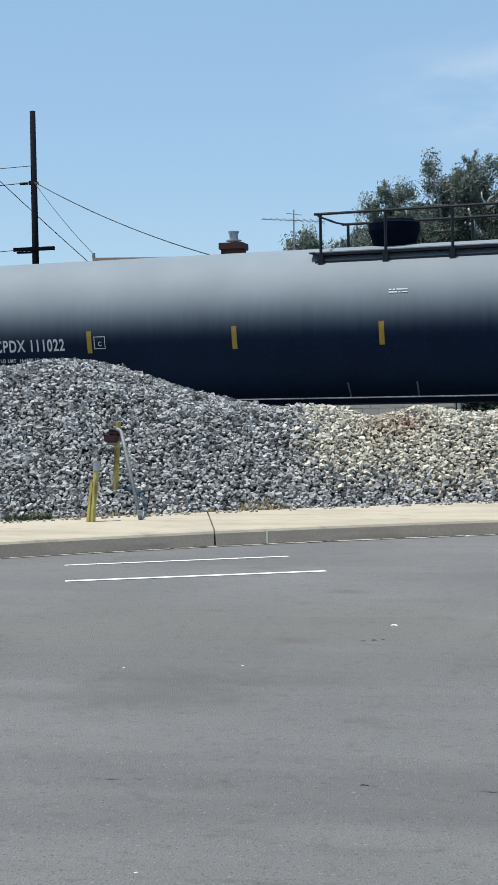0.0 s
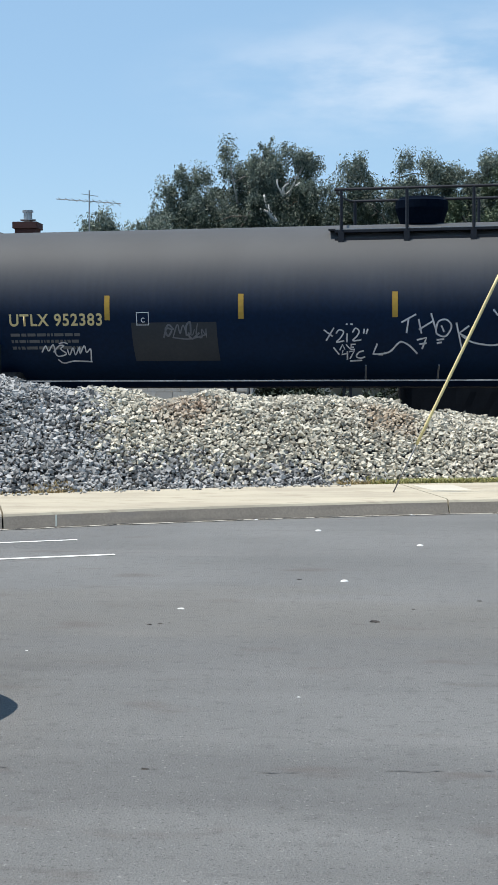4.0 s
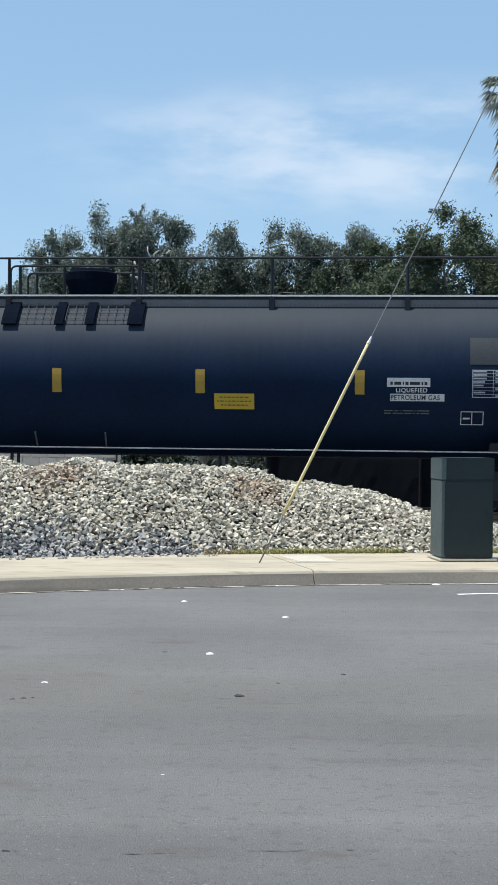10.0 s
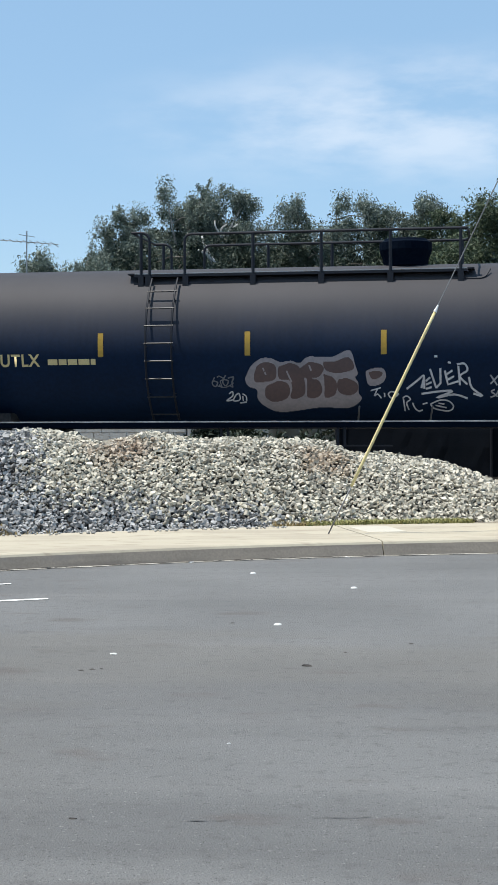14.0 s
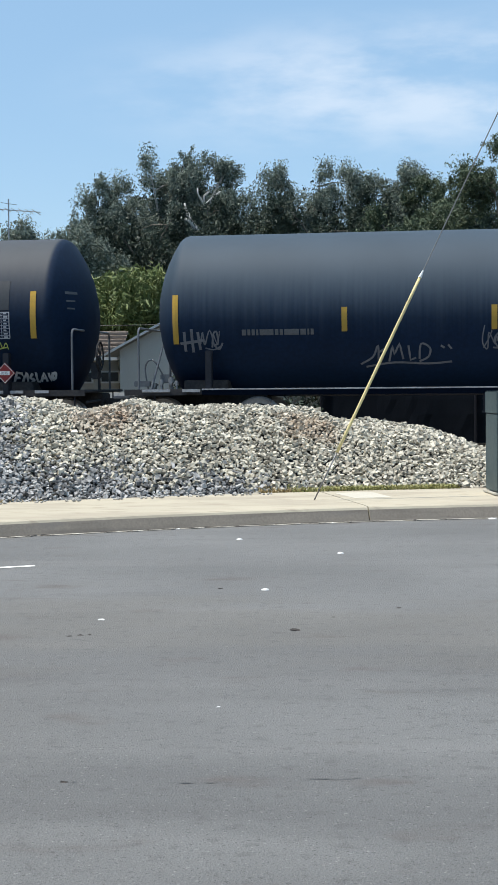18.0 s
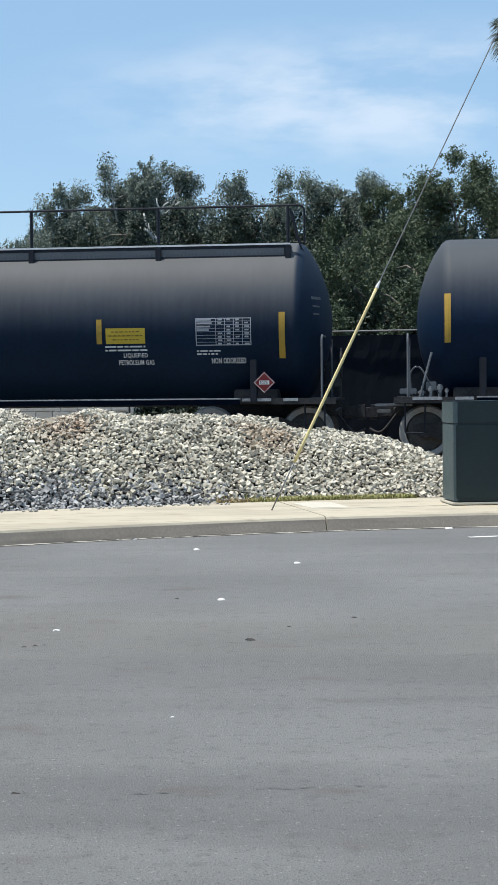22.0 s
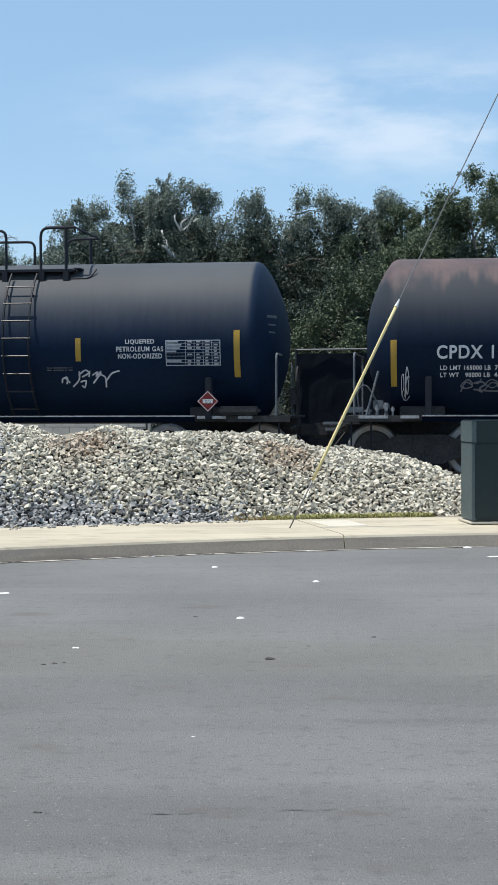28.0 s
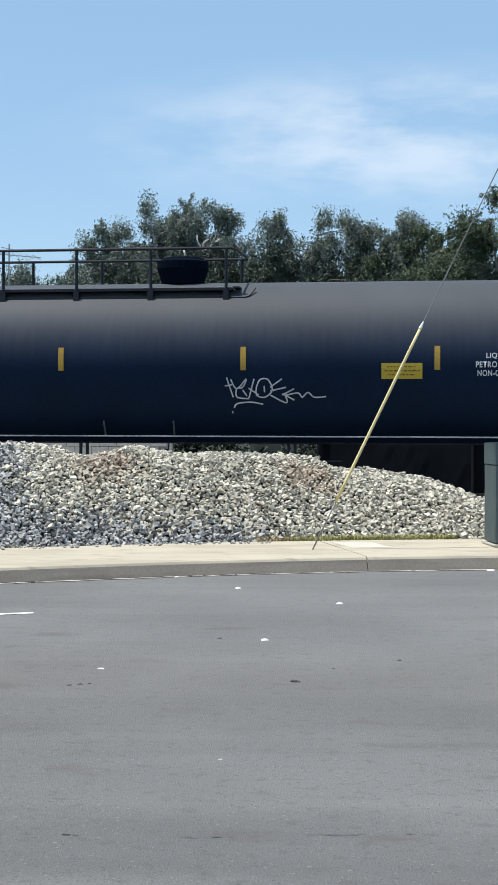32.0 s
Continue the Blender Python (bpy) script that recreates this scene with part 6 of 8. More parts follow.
spray(car, -2.50, 1.70, -1.12, 2.01, "-aZbk dHbvfk -hMhfkH kEnfqM rAsawM -WqZH", SPRAY_FAINT, 0.026)
spray(car, -0.32, 1.74, 0.13, 1.93, "-avkUoq -mJwZAy AUFnLMPa JvRaZl", SPRAY_WHITE, 0.018)
spray(car, 3.87, 1.95, 4.83, 2.19, "dpcKgZlTjvfn lpkGqMqtmlsa -sIxQtvxrte -zTGVAvHe -FVPX -KVLnGa SzTgXp -apcn -XEZC", SPRAY_WHITE, 0.028)
spray(car, 2.62, 1.81, 2.85, 1.92, "cCqLjaat FfVQZZ", SPRAY_FAINT, 0.022)
for words, a, b, low, high, slope in (("VANDALIZING", -4.25, -3.12, 2.80, 2.95, -0.13), ("THE RAILROAD", -4.26, -3.06, 2.66, 2.81, -0.18), ("IS CEREMONY", -4.16, -3.06, 2.45, 2.63, -0.16)):
    sprayed_word(car, words, a, low, b, high, SPRAY_GREEN, len(words), 0.030, slope, 0.03)
bars(car, 0.59, 2.96, 0.92, 3.06, 2, WHITE_MARK, 6)
phone_sign(car, 4.05, 1.80)
three_lines(car, 5.55, 1.92, 6.45, 2.32)
table_mark(car, 7.4)
placard(car, hs - 0.51, 1.40)

# fourth car, black with the long walkway
car, hs = tank_car("clean black tank car with a full-length top walkway", -74.59, -57.56, CLEAN_TANK, (-5.04, -2.6, -0.16, 2.46, 5.31), (2.08, 2.51), (1.9, 2.75), 0.06, 0.085, 0.085)
long_walkway(car, hs)
lettering("car_number", "CPDX 101259", -7.59, 2.04, -5.73, 2.27, WHITE_MARK, car)
loads(car, -7.50, 1.71, "LD LMT  162500 LB  73700 KG", "LT WT  100500 LB  45600 KG")
square_plate(car, -5.39, 2.05)
phone_sign(car, 2.71, 1.80)
bm = bmesh.new()
sheet(bm, 5.79, 2.22, 6.55, 2.38, 0.0065)
part("torn_sticker", bm, WHITE_MARK, car, "torn white sticker")
bm = bmesh.new()
sheet(bm, 5.85, 1.97, 6.80, 2.10, 0.0065)
part("torn_sticker", bm, WHITE_MARK, car, "torn white sticker")
bars(car, 5.85, 2.24, 6.5, 2.36, 1, BLACK_BIT, 8)
lettering("stencil_line", "LIQUEFIED", 5.95, 2.11, 6.5, 2.20, WHITE_MARK, car)
lettering("stencil_line", "PETROLEUM GAS", 5.86, 1.99, 6.72, 2.08, BLACK_BIT, car, 0.010)
bars(car, 5.74, 1.74, 6.54, 1.83, 2, FAINT_MARK, 9)
bm = bmesh.new()
sheet(bm, 7.24, 2.62, 8.1, 3.1, 0.0065)
part("repainted_patch", bm, PATCH, car, smooth=True)
table_mark(car, 7.28)
double_plate(car, 7.09, 1.56)
placard(car, hs - 0.51, 1.42)

# fifth car, black, tagged
car, hs = tank_car("black tank car with pink and white graffiti", -93.50, -77.50, UMBER_TANK, (-5.3, -2.59, -0.15, 2.53, 4.84), (2.27, 2.70), (2.05, 2.9))
platform(car, -4.8, 1.31, 0.16, -4.2, BLACK_STEEL)
lettering("car_number", "UTLX", -7.2, 2.10, -6.45, 2.33, YELLOW_MARK, car)
bars(car, -6.3, 2.10, -5.4, 2.33, 1, YELLOW_MARK, 11)
tag_strokes(car, -3.26, 1.70, -2.86, 1.95, SPRAY_FAINT, 42, 4, 0.022)
spray_fill(car, -2.65, 1.25, -0.12, 2.34, "aDcMgTkTnQrRuPxUBUGULZNXOOPGODPyPqQlNfJdCeucmaheeletbw SIUKYKZDXxTwSC", SPRAY_PALE)
spray_fill(car, -2.48, 1.44, -0.19, 2.22, "aHbPeUiSjKiAdxay ftjynwommdhaefeo kPoTsPuBukreofpqozkB sMwUBRCLADxBAyBnzfvfvqvBtD CGFDHvGiCfCqCB CUGUMZOMIHDK IALBPvPmMhIkHs UIWJZIZEXAVAUF", SPRAY_BROWN, 0.0092)
spray(car, -2.32, 1.79, -1.45, 2.09, "-aSdw -zIEa -XZZI", SPRAY_PALE, 0.03)
spray(car, -3.03, 1.42, 0.09, 1.68, "bHcPcAaicm dDeHemcidD -fyfi fHgygi -geea -RPUZ TVSwTDUo -VHVs WDXLZDXoWD", SPRAY_WHITE, 0.024)
spray(car, 0.24, 1.48, 1.57, 2.22, "amixmCkn -mAmm -nvqA -nrru -nmro -qKun -unxtxL -AICrJv -ACFI -CxGB -JNKq IPNQPIKBPr QASnZdTg kgxjFjubGfPa -tZvZ -CSER", SPRAY_WHITE, 0.036)
spray(car, 0.16, 1.26, 1.06, 1.53, "aReZiOeCge -bOca kCmlqaue -uxzC CxLKUIZpUaGiCx -HtSl -KAQx", SPRAY_WHITE, 0.026)
spray(car, 1.71, 1.27, 2.46, 1.89, "-aZiK -kZaM -mJmZsWoRsJ -uJxXAL -wQAS -BVJY -FXFJ -PYKXJLPN -JROS -SYSLZQSY fEbBgwat kDhvovoD sDstxvzD -ztCDFvHE -ItKEPyIt WERBWwQt -ycBqEjzg -FmGbKo -NqLa -QqRaWo", SPRAY_THIN, 0.028)
spray_fill(car, 2.40, 1.29, 5.31, 2.03, "cPfUqTzYIZSTXLZsYhOaxdiacfat", SPRAY_PLUM)
spray(car, 2.44, 1.35, 4.75, 1.96, "ascAeIdWgZ NYNrWzSmUa tWvA YWZr pstd", SPRAY_PINK, 0.06)
spray(car, 2.63, 1.19, 5.25, 1.95, "-aUcG fWeGgI aDdxfj eAiEjximhe iWjMlG mXoK qWsMsFrDutripa xVxFyq AMCCCq -HVHJ -LWKF -HqEi MvOqNi -RZRC UTVMUC XCZuYl -RmSf", SPRAY_LILAC, 0.034)
spray(car, 5.31, 1.24, 6.08, 2.00, "uVCZESvRtV -aKiM -aJeA iIlCpK -qKvM -tKuB -xCyMCE -EBFKIEKM -RMMKMBRC -MGRG SBZCVM -ezipmxppry -tpvxzp -ByGy -EyEp -IyIp -ItNu -NyNp -VyQyQpWq fllohhof -pmtfxn -AfEnGf -JmQmKfSf -haob -wazeBa -GdMd -OaUeYa", SPRAY_THIN, 0.026)
tag_strokes(car, 6.70, 1.42, 7.32, 2.02, SPRAY_WHITE, 48, 3, 0.028, 0.2)
tag_strokes(car, 7.85, 1.6, 8.15, 2.1, SPRAY_FAINT, 49, 2, 0.035)
phone_sign(car, 3.79, 2.08)
three_lines(car, 5.27, 2.23, 6.19, 2.66)
table_mark(car, 6.79)
double_plate(car, 6.31, 1.54)
placard(car, hs - 0.51, 1.41)

# sixth car, dusty dark grey
car, hs = tank_car("dusty dark grey tank car with large white graffiti strokes", -113.48, -96.38, DUSTY_TANK, (-5.5, -2.88, -0.02, 2.88, 5.75), (2.09, 2.52), (1.90, 2.78))
platform(car, -1.01, 5.52, 0.25, 4.61, BLACK_STEEL)
bars(car, -7.34, 2.01, -6.05, 2.24, 1, FAINT_MARK, 13)
spray(car, -1.66, 1.47, 1.94, 2.47, "asbGcZdPft aydBgH hWiJio lXkQiJlznq qYpLpl qYsyulwh pssxvC -FUFi JZJDLmMa -FAKz NhPHRY RXUyWc OnTsYvZt", SPRAY_WHITE, 0.052)
spray(car, -0.22, 1.63, 0.44, 2.49, "dVaOeF wZHULJLC zyMzZsZjRcDamd", SPRAY_WHITE, 0.07)
spray(car, 5.15, 1.42, 5.98, 2.01, "bDcMjKgEkw oylFqHry sPuyzDuH DDBMIMJDDC SLLJTCOw sVxZCWxRtV akcrhofhlf -jvokqvtj vtAjFr EhKmQf JoQtSjYmZh sfxhAa", SPRAY_LIME, 0.026)
spray(car, -2.79, 1.60, -1.50, 2.38, "jZjF cArF arjuvk gIdo MrQf OiZi TnSa", SPRAY_FAINT, 0.05)
spray(car, -5.23, 1.46, -3.62, 1.87, "aghwkVkm -kFqS -qlsUtAwZyq -BUCoFt HqIXNOMvHl datjMgZk -TTVO -XVZL", SPRAY_FAINT, 0.035)
spray(car, -8.47, 1.75, -8.02, 2.17, "jTkc yZAa LSPf atZA", SPRAY_FAINT, 0.05)
tag_strokes(car, -3.1, 1.71, -2.11, 2.18, SPRAY_FAINT, 53, 4, 0.035)
tag_strokes(car, -8.1, 1.8, -7.7, 2.15, SPRAY_FAINT, 55, 2, 0.03)
bars(car, -0.13, 2.67, 0.25, 2.87, 3, WHITE_MARK, 14)
phone_sign(car, 2.06, 2.04, SIGN_GREY)
three_lines(car, 6.08, 2.08, 6.96, 2.51)
placard(car, hs - 0.51, 1.33)
bm = bmesh.new()
box(bm, 8.2, -1.62, 1.1, 9.0, -1.2, 1.28, 0.05)
part("air_reservoir", bm, DARK_STEEL, car)

# seventh car, black, tagged
car, hs = tank_car("black tank car with rows of white graffiti and yellow lettering", -132.61, -116.12, BLACK_TANK, (-5.13, -2.48, 0.0, 2.42, 4.77), (2.21, 2.66), (2.04, 2.9))
platform(car, -1.02, 4.91, 0.21, 3.99, GREY_DECK)
lettering("car_number", "UTLX 954373", -7.36, 2.06, -5.32, 2.32, YELLOW_MARK, car)
bars(car, -7.36, 1.95, -6.44, 2.04, 1, YELLOW_MARK, 15)
bars(car, -7.34, 1.62, -5.79, 1.86, 2, FAINT_MARK, 16)
square_plate(car, -4.9, 2.06, TABLE)
spray(car, -1.93, 1.41, -0.05, 2.11, "aOdUjZnVqOrGoAlw -aOezbxdk bqeelascwmvury -jBhzjmmp qDsKvQyOAAAoApAyyKAQDUGRGIFF ujxcCbHfIjIsFv GIIRNVSQTHRAKs -SyUr LmRrXqZkWdQbLeHj", SPRAY_WHITE, 0.024)
spray(car, -0.37, 1.40, 0.77, 2.13, "-aGhPmZoBvWzDsy syCELDNtzn ivvuziwbpbjc NuUtZmUeIaybuh", SPRAY_WHITE, 0.024)
spray(car, 0.51, 1.76, 1.05, 1.90, "-aZialOraxZ ywDDFezayw -JeLVWONwZe", SPRAY_WHITE, 0.026)
spray(car, 1.12, 1.46, 1.78, 2.08, "gZiNeA -aAdz -kKtN -pLmy tIpDwB -yJxy -DLDw JIGAPDIv fvvwJr zTGVHPCNzS TNUvZpQmNdVaZf", SPRAY_WHITE, 0.028)
spray(car, 2.57, 1.37, 3.81, 2.30, "-aSdFgtjencvd -lQgNgJoLmHhH -nUrFwsyb -eFjyfukoqxqh -wZxQCFDuId -sCArClGc -BHEQJS -FNSNRDUzSvVmNjTiTbLaGsFN -LJKyNu -JwNF -KtPD -kovuqi -YkZk", SPRAY_WHITE, 0.028)
spray(car, 4.17, 1.45, 5.89, 2.36, "aDeybuhxhF iCrSrMilqAwHmhwwCFphxh AHxiIENIAlMxFfPqMiTvRkZn GVKZPVNPIPGV ReUgWcTaRd", SPRAY_PURPLE, 0.036)
spray(car, 5.64, 1.45, 6.42, 2.00, "-aZcI -dPjV -kWlK lTsUqLlK wWxJBT -DPKWFLLH PUSJVL -YVZJ HIFCJwNE HuLp -PENj PASrYa", SPRAY_WHITE, 0.026)
spray(car, 7.67, 1.17, 8.55, 1.42, "-aeiZnV -eFkF -nZoDtZ -oDia -tVrmvm zVvDzyti -DZCqFq -GqMXNq -IDND -RXRuWX WTTyXDZXWT", SPRAY_WHITE, 0.045)
spray(car, -5.74, 1.52, -4.37, 2.12, "aAeCiz ametiw hAiKmQrKywBj jzqjxaFaKhNvMJJR tQAwBj AUEFHp -mZoQ KfPaWcXh SFVMZIZyUrXj -BFCF", SPRAY_WHITE, 0.03)
spray(car, -4.64, 1.50, -3.74, 2.27, "iWkJtGFILMDWwZ aTgSlJ GYNLRvQlJdxaoelkBnNl NOWOZITA -wCAz -FzKE -uxww -IAKz -FvIt -tWsMzP -yWzJ", SPRAY_WHITE, 0.028)
spray(car, -3.67, 1.54, -2.41, 2.20, "-cXdFhS -eJiVkD -iPnW -mDoWrFsX xWtQvFyI AUzFDIDWAR -EDGZIF -FOJT -IDLY -LXON -bvgA eydmap -mzhAhl -irlr owsxsoolow tjvxzuvrAi -yAED -CzCl -FmGAKr PFVN OaVaZg", SPRAY_WHITE, 0.022)
spray(car, -2.53, 1.69, -1.98, 1.93, "-aVea aQnZrIdrsj wEBntnwE CIGvJI -MZMnTOVcZX", SPRAY_WHITE, 0.026)
tag_strokes(car, 6.63, 1.82, 7.74, 2.0, SPRAY_LIME, 70, 5, 0.024)
phone_sign(car, 1.76, 1.64)
three_lines(car, 5.68, 2.01, 6.56, 2.42)
bm = bmesh.new()
sheet(bm, 6.70, 2.56, 7.79, 3.1, 0.0065)
part("repainted_patch", bm, PATCH, car, smooth=True)
table_mark(car, 6.80)
double_plate(car, 6.32, 1.54)
placard(car, hs - 0.51, 1.41)

# eighth car, black with the long walkway
car, hs = tank_car("clean black tank car with a full-length walkway and yellow sign", -152.05, -135.53, CHALKY_TANK, (-4.65, -1.63, 1.64, 4.95), (2.09, 2.53), (1.80, 2.62), 0.30)
long_walkway(car, hs)
bm = bmesh.new()
ribbon(bm, [(-6.70, 3.62), (-6.78, 3.38), (-6.84, 3.08)], 0.035, 0.008)
ribbon(bm, [(-5.95, 3.62), (-6.02, 3.45)], 0.03, 0.008)
part("paint_drip", bm, PATCH, car, "pale streak of spilt paint", kind="stuff")
lettering("car_number", "CPDX 101253", -7.77, 2.04, -5.83, 2.28, WHITE_MARK, car)
loads(car, -7.6, 1.74, "LD LMT  163200 LB  74050 KG", "LT WT   99800 LB  45250 KG")
square_plate(car, -5.47, 2.05)
phone_sign(car, 5.07, 2.09)
bars(car, 5.05, 1.95, 5.82, 2.08, 2, WHITE_MARK, 17)
lettering("stencil_line", "LIQUEFIED", 5.38, 1.83, 5.82, 1.92, WHITE_MARK, car)
lettering("stencil_line", "PETROLEUM GAS", 5.28, 1.71, 5.93, 1.80, WHITE_MARK, car)
table_mark(car, 6.71)
bars(car, 6.72, 1.87, 7.15, 1.98, 2, WHITE_MARK, 18)
lettering("stencil_line", "NON ODORIZED", 6.98, 1.72, 7.6, 1.82, WHITE_MARK, car)
placard(car, hs - 0.31, 1.37)

# ninth car, rust-streaked
car, hs = tank_car("rust-streaked black tank car with red and white graffiti", -171.90, -154.95, RUST_OVER, (-5.0, 0.0, 2.46, 4.91), (2.05, 2.46), (1.60, 2.42))
platform(car, -1.6, 5.40, 0.2, 4.28, GREY_DECK)
bm = bmesh.new()
sheet(bm, 4.72, 2.56, 5.84, 3.60, 0.0065)
part("repainted_patch", bm, GREY_PATCH, car, "faded grey repainted patch", smooth=True)
lettering("car_number", "CPDX 109008", -7.72, 2.08, -5.90, 2.32, WHITE_MARK, car)
loads(car, -7.66, 1.76, "LD LMT 165000 LB  74850 KG", "LT WT   98000 LB  44450 KG")
tag_strokes(car, -8.35, 1.35, -8.2, 1.95, SPRAY_WHITE, 80, 2, 0.02)
tag_strokes(car, -7.3, 1.5, -6.2, 1.75, SPRAY_FAINT, 79, 5, 0.035)
phone_sign(car, 5.06, 2.07, TABLE)
lettering("stencil_line", "NON-ODORIZED", 5.86, 2.05, 6.61, 2.16, WHITE_MARK, car)
lettering("stencil_line", "LIQUEFIED PETROLEUM GAS", 5.83, 1.90, 7.0, 2.0, WHITE_MARK, car)
table_mark(car, 7.03)
spray(car, 0.26, 1.54, 2.37, 2.10, "-dEfXhMkZlG -qXoUqQoIrI -sZtGwI -AXBG -KYCPKI -aljAwumcal -hppr -XeZfYa", SPRAY_WHITE, 0.034)
spray(car, 2.59, 1.78, 3.75, 2.19, "aAeUqZvKIZXUZN lKlv ANAa KNMl", SPRAY_ROSE, 0.055)
spray(car, 2.46, 1.42, 3.59, 1.87, "aZfUlD nUqIwU CAMNZAWhLaClCA IuOBRsMjIs", SPRAY_WHITE, 0.024)
spray(car, 4.78, 1.56, 5.49, 1.84, "cDiSlwrVwsDZGs awllDpPz laDeZa", SPRAY_RED, 0.035)
spray(car, 4.85, 1.64, 5.87, 1.86, "ACGUFt NCRZZG PaTCXj wjGaRo aCgtpG", SPRAY_WHITE, 0.026)
spray(car, 6.32, 1.45, 7.51, 1.68, "-aDiZ -dZeq -jHjq -nVnq -nDrH -rZsq -zVAl zQEHADEqAl -GHJqKQ LqLMOH -QQTQQqVq -WHZa", SPRAY_WHITE, 0.022)
double_plate(car, 6.84, 1.61)
placard(car, hs - 0.51, 1.34, SPRAY_ROSE, 0.21)
bm = bmesh.new()
box(bm, hs - 0.68, -1.605, 1.06, hs - 0.53, -1.582, 1.72, 0.004)
part("bracket", bm, GREY_DECK, car, "pale weathered jacking bracket")
part("bracket_arm", box(bmesh.new(), hs - 0.85, -1.60, 1.74, hs - 0.25, -1.57, 1.85, 0.004), RAILING, car)
part("worn_plate", box(bmesh.new(), hs - 0.62, -1.575, 1.03, hs + 0.55, -1.55, 1.10, 0.004), SILL_EDGE, car, "worn pale grey sill plate")
bm = bmesh.new()
box(bm, 7.98, -1.66, 1.02, 8.9, -1.3, 1.22, 0.04)
part("air_reservoir", bm, RAILING, car)

# tenth car, black
car, hs = tank_car("black tank car with thin white graffiti and yellow sign", -191.76, -174.69, BLACK_TANK, (-5.5, -2.9, 0.0, 3.03, 5.63), (2.08, 2.50), (1.78, 2.62))
platform(car, -0.95, 5.42, 0.28, 4.50, BLACK_STEEL)
lettering("car_number", "CPDX 107062", -7.61, 1.99, -6.04, 2.22, WHITE_MARK, car)
loads(car, -7.52, 1.58, "LD LMT  165400 LB  75 050 KG", "LT WT   97600 LB  44 250 KG")
square_plate(car, -5.82, 2.01)
spray(car, -1.70, 1.38, 1.04, 1.96, "gHdAbn hCeyan -bJdy -kYiCjk -kUnPnFrg -lDmm gkjkncpkqr -qrwp -tLtVpXoFxFwp -wZyk -xFCQBA -xFAqEHGlHa HaDkErTqZl -SyZlTj -FyIH -FvJA", SPRAY_WHITE, 0.026)
spray(car, 2.04, 1.45, 3.54, 1.99, "aFcUhZoRoBjpcwaF -bhfRhBpd -ezjD lYoPtw mZpWoN -vwHy -usJq -yVyA -AFDV -FHIVKA -LVNCQV TCNAJxSqZa -TAVo", SPRAY_WHITE, 0.03)
spray(car, 5.29, 1.61, 6.38, 1.92, "jcpxqW pKvZyRsF -zXyF BKGUEFJW qqvutarh -JRBm GMMFMa NuSPZX anbAfEek -dEhn", SPRAY_WHITE, 0.028)
spray(car, -5.25, 1.39, -3.50, 2.14, "aHcNgQkGpt aGgJmD sZmYkNkD eJetkdpauevqtDtJ -pHqLuL -qSrR xLxWCXGUNX yPAHCEDx uqyiBhDo NWNNIGMtOf QUTYTTQS NLSPVLUDQB RqUwYoZfWf", SPRAY_WHITE, 0.022)
spray(car, -3.65, 1.32, -1.87, 2.07, "aOcWgZkW hDkmoa kVlA kWrUyWzNsIxF nIpm -oIrF zBDqGh -FOEBPAPqEv -FPLRMF -NANMXNWDUFUpMnZp", SPRAY_WHITE, 0.024)
bars(car, 0.08, 2.62, 0.45, 2.79, 3, WHITE_MARK, 19)
bars(car, 5.03, 1.91, 5.53, 1.99, 2, FAINT_MARK, 20)
phone_sign(car, 3.26, 2.01)
three_lines(car, 6.34, 2.10, 7.20, 2.48)
table_mark(car, 7.24, 1.99, 2.45)
placard(car, hs - 0.51, 1.35)
bm = bmesh.new()
box(bm, 8.2, -1.64, 1.1, 8.95, -1.3, 1.26, 0.05)
part("air_reservoir", bm, DARK_STEEL, car)

# eleventh car, black
car, hs = tank_car("black tank car with a short white tag and yellow sign", -211.60, -194.66, BLACK_TANK, (-4.9, -1.35, 2.01, 5.46), (2.27, 2.69), (2.04, 2.89))
platform(car, -5.0, 1.73, 0.62, -4.4, BLACK_STEEL)
spray(car, 1.67, 1.50, 3.49, 2.14, "-bZex -aNeP dXgJlXjLgJgxmv -jHlz -mKrA -pXmw qLsWwWyHuxqAqL -uNuE -xLDX -xGFL xAFpED -DAJJ -DCJt FALDNxQETxZy eigonqtn -ddda", SPRAY_WHITE, 0.026)
phone_sign(car, 4.48, 2.11)
three_lines(car, 6.13, 2.13, 7.08, 2.58)
table_mark(car, 7.27, 2.01, 2.48)
double_plate(car, 6.55, 1.66)
placard(car, hs - 0.51, 1.41)
bm = bmesh.new()
for k in range(4):
    y0 = -1.15 + 0.17 * k
    run = smooth_line([(y0, 2.50), (y0 + 0.05, 2.10), (y0 + 0.13, 2.42), (y0 + 0.12, 2.02), (y0 + 0.2, 2.30)])
    for (a, b), (c, d) in zip(run, run[1:]):
        bm.faces.new([bm.verts.new(head_point(hs, y, z, 0.012)) for y, z in ((a, b - 0.016), (c, d - 0.016), (c, d + 0.016), (a, b + 0.016))])
part("graffiti", bm, SPRAY_WHITE, car, kind="stuff")


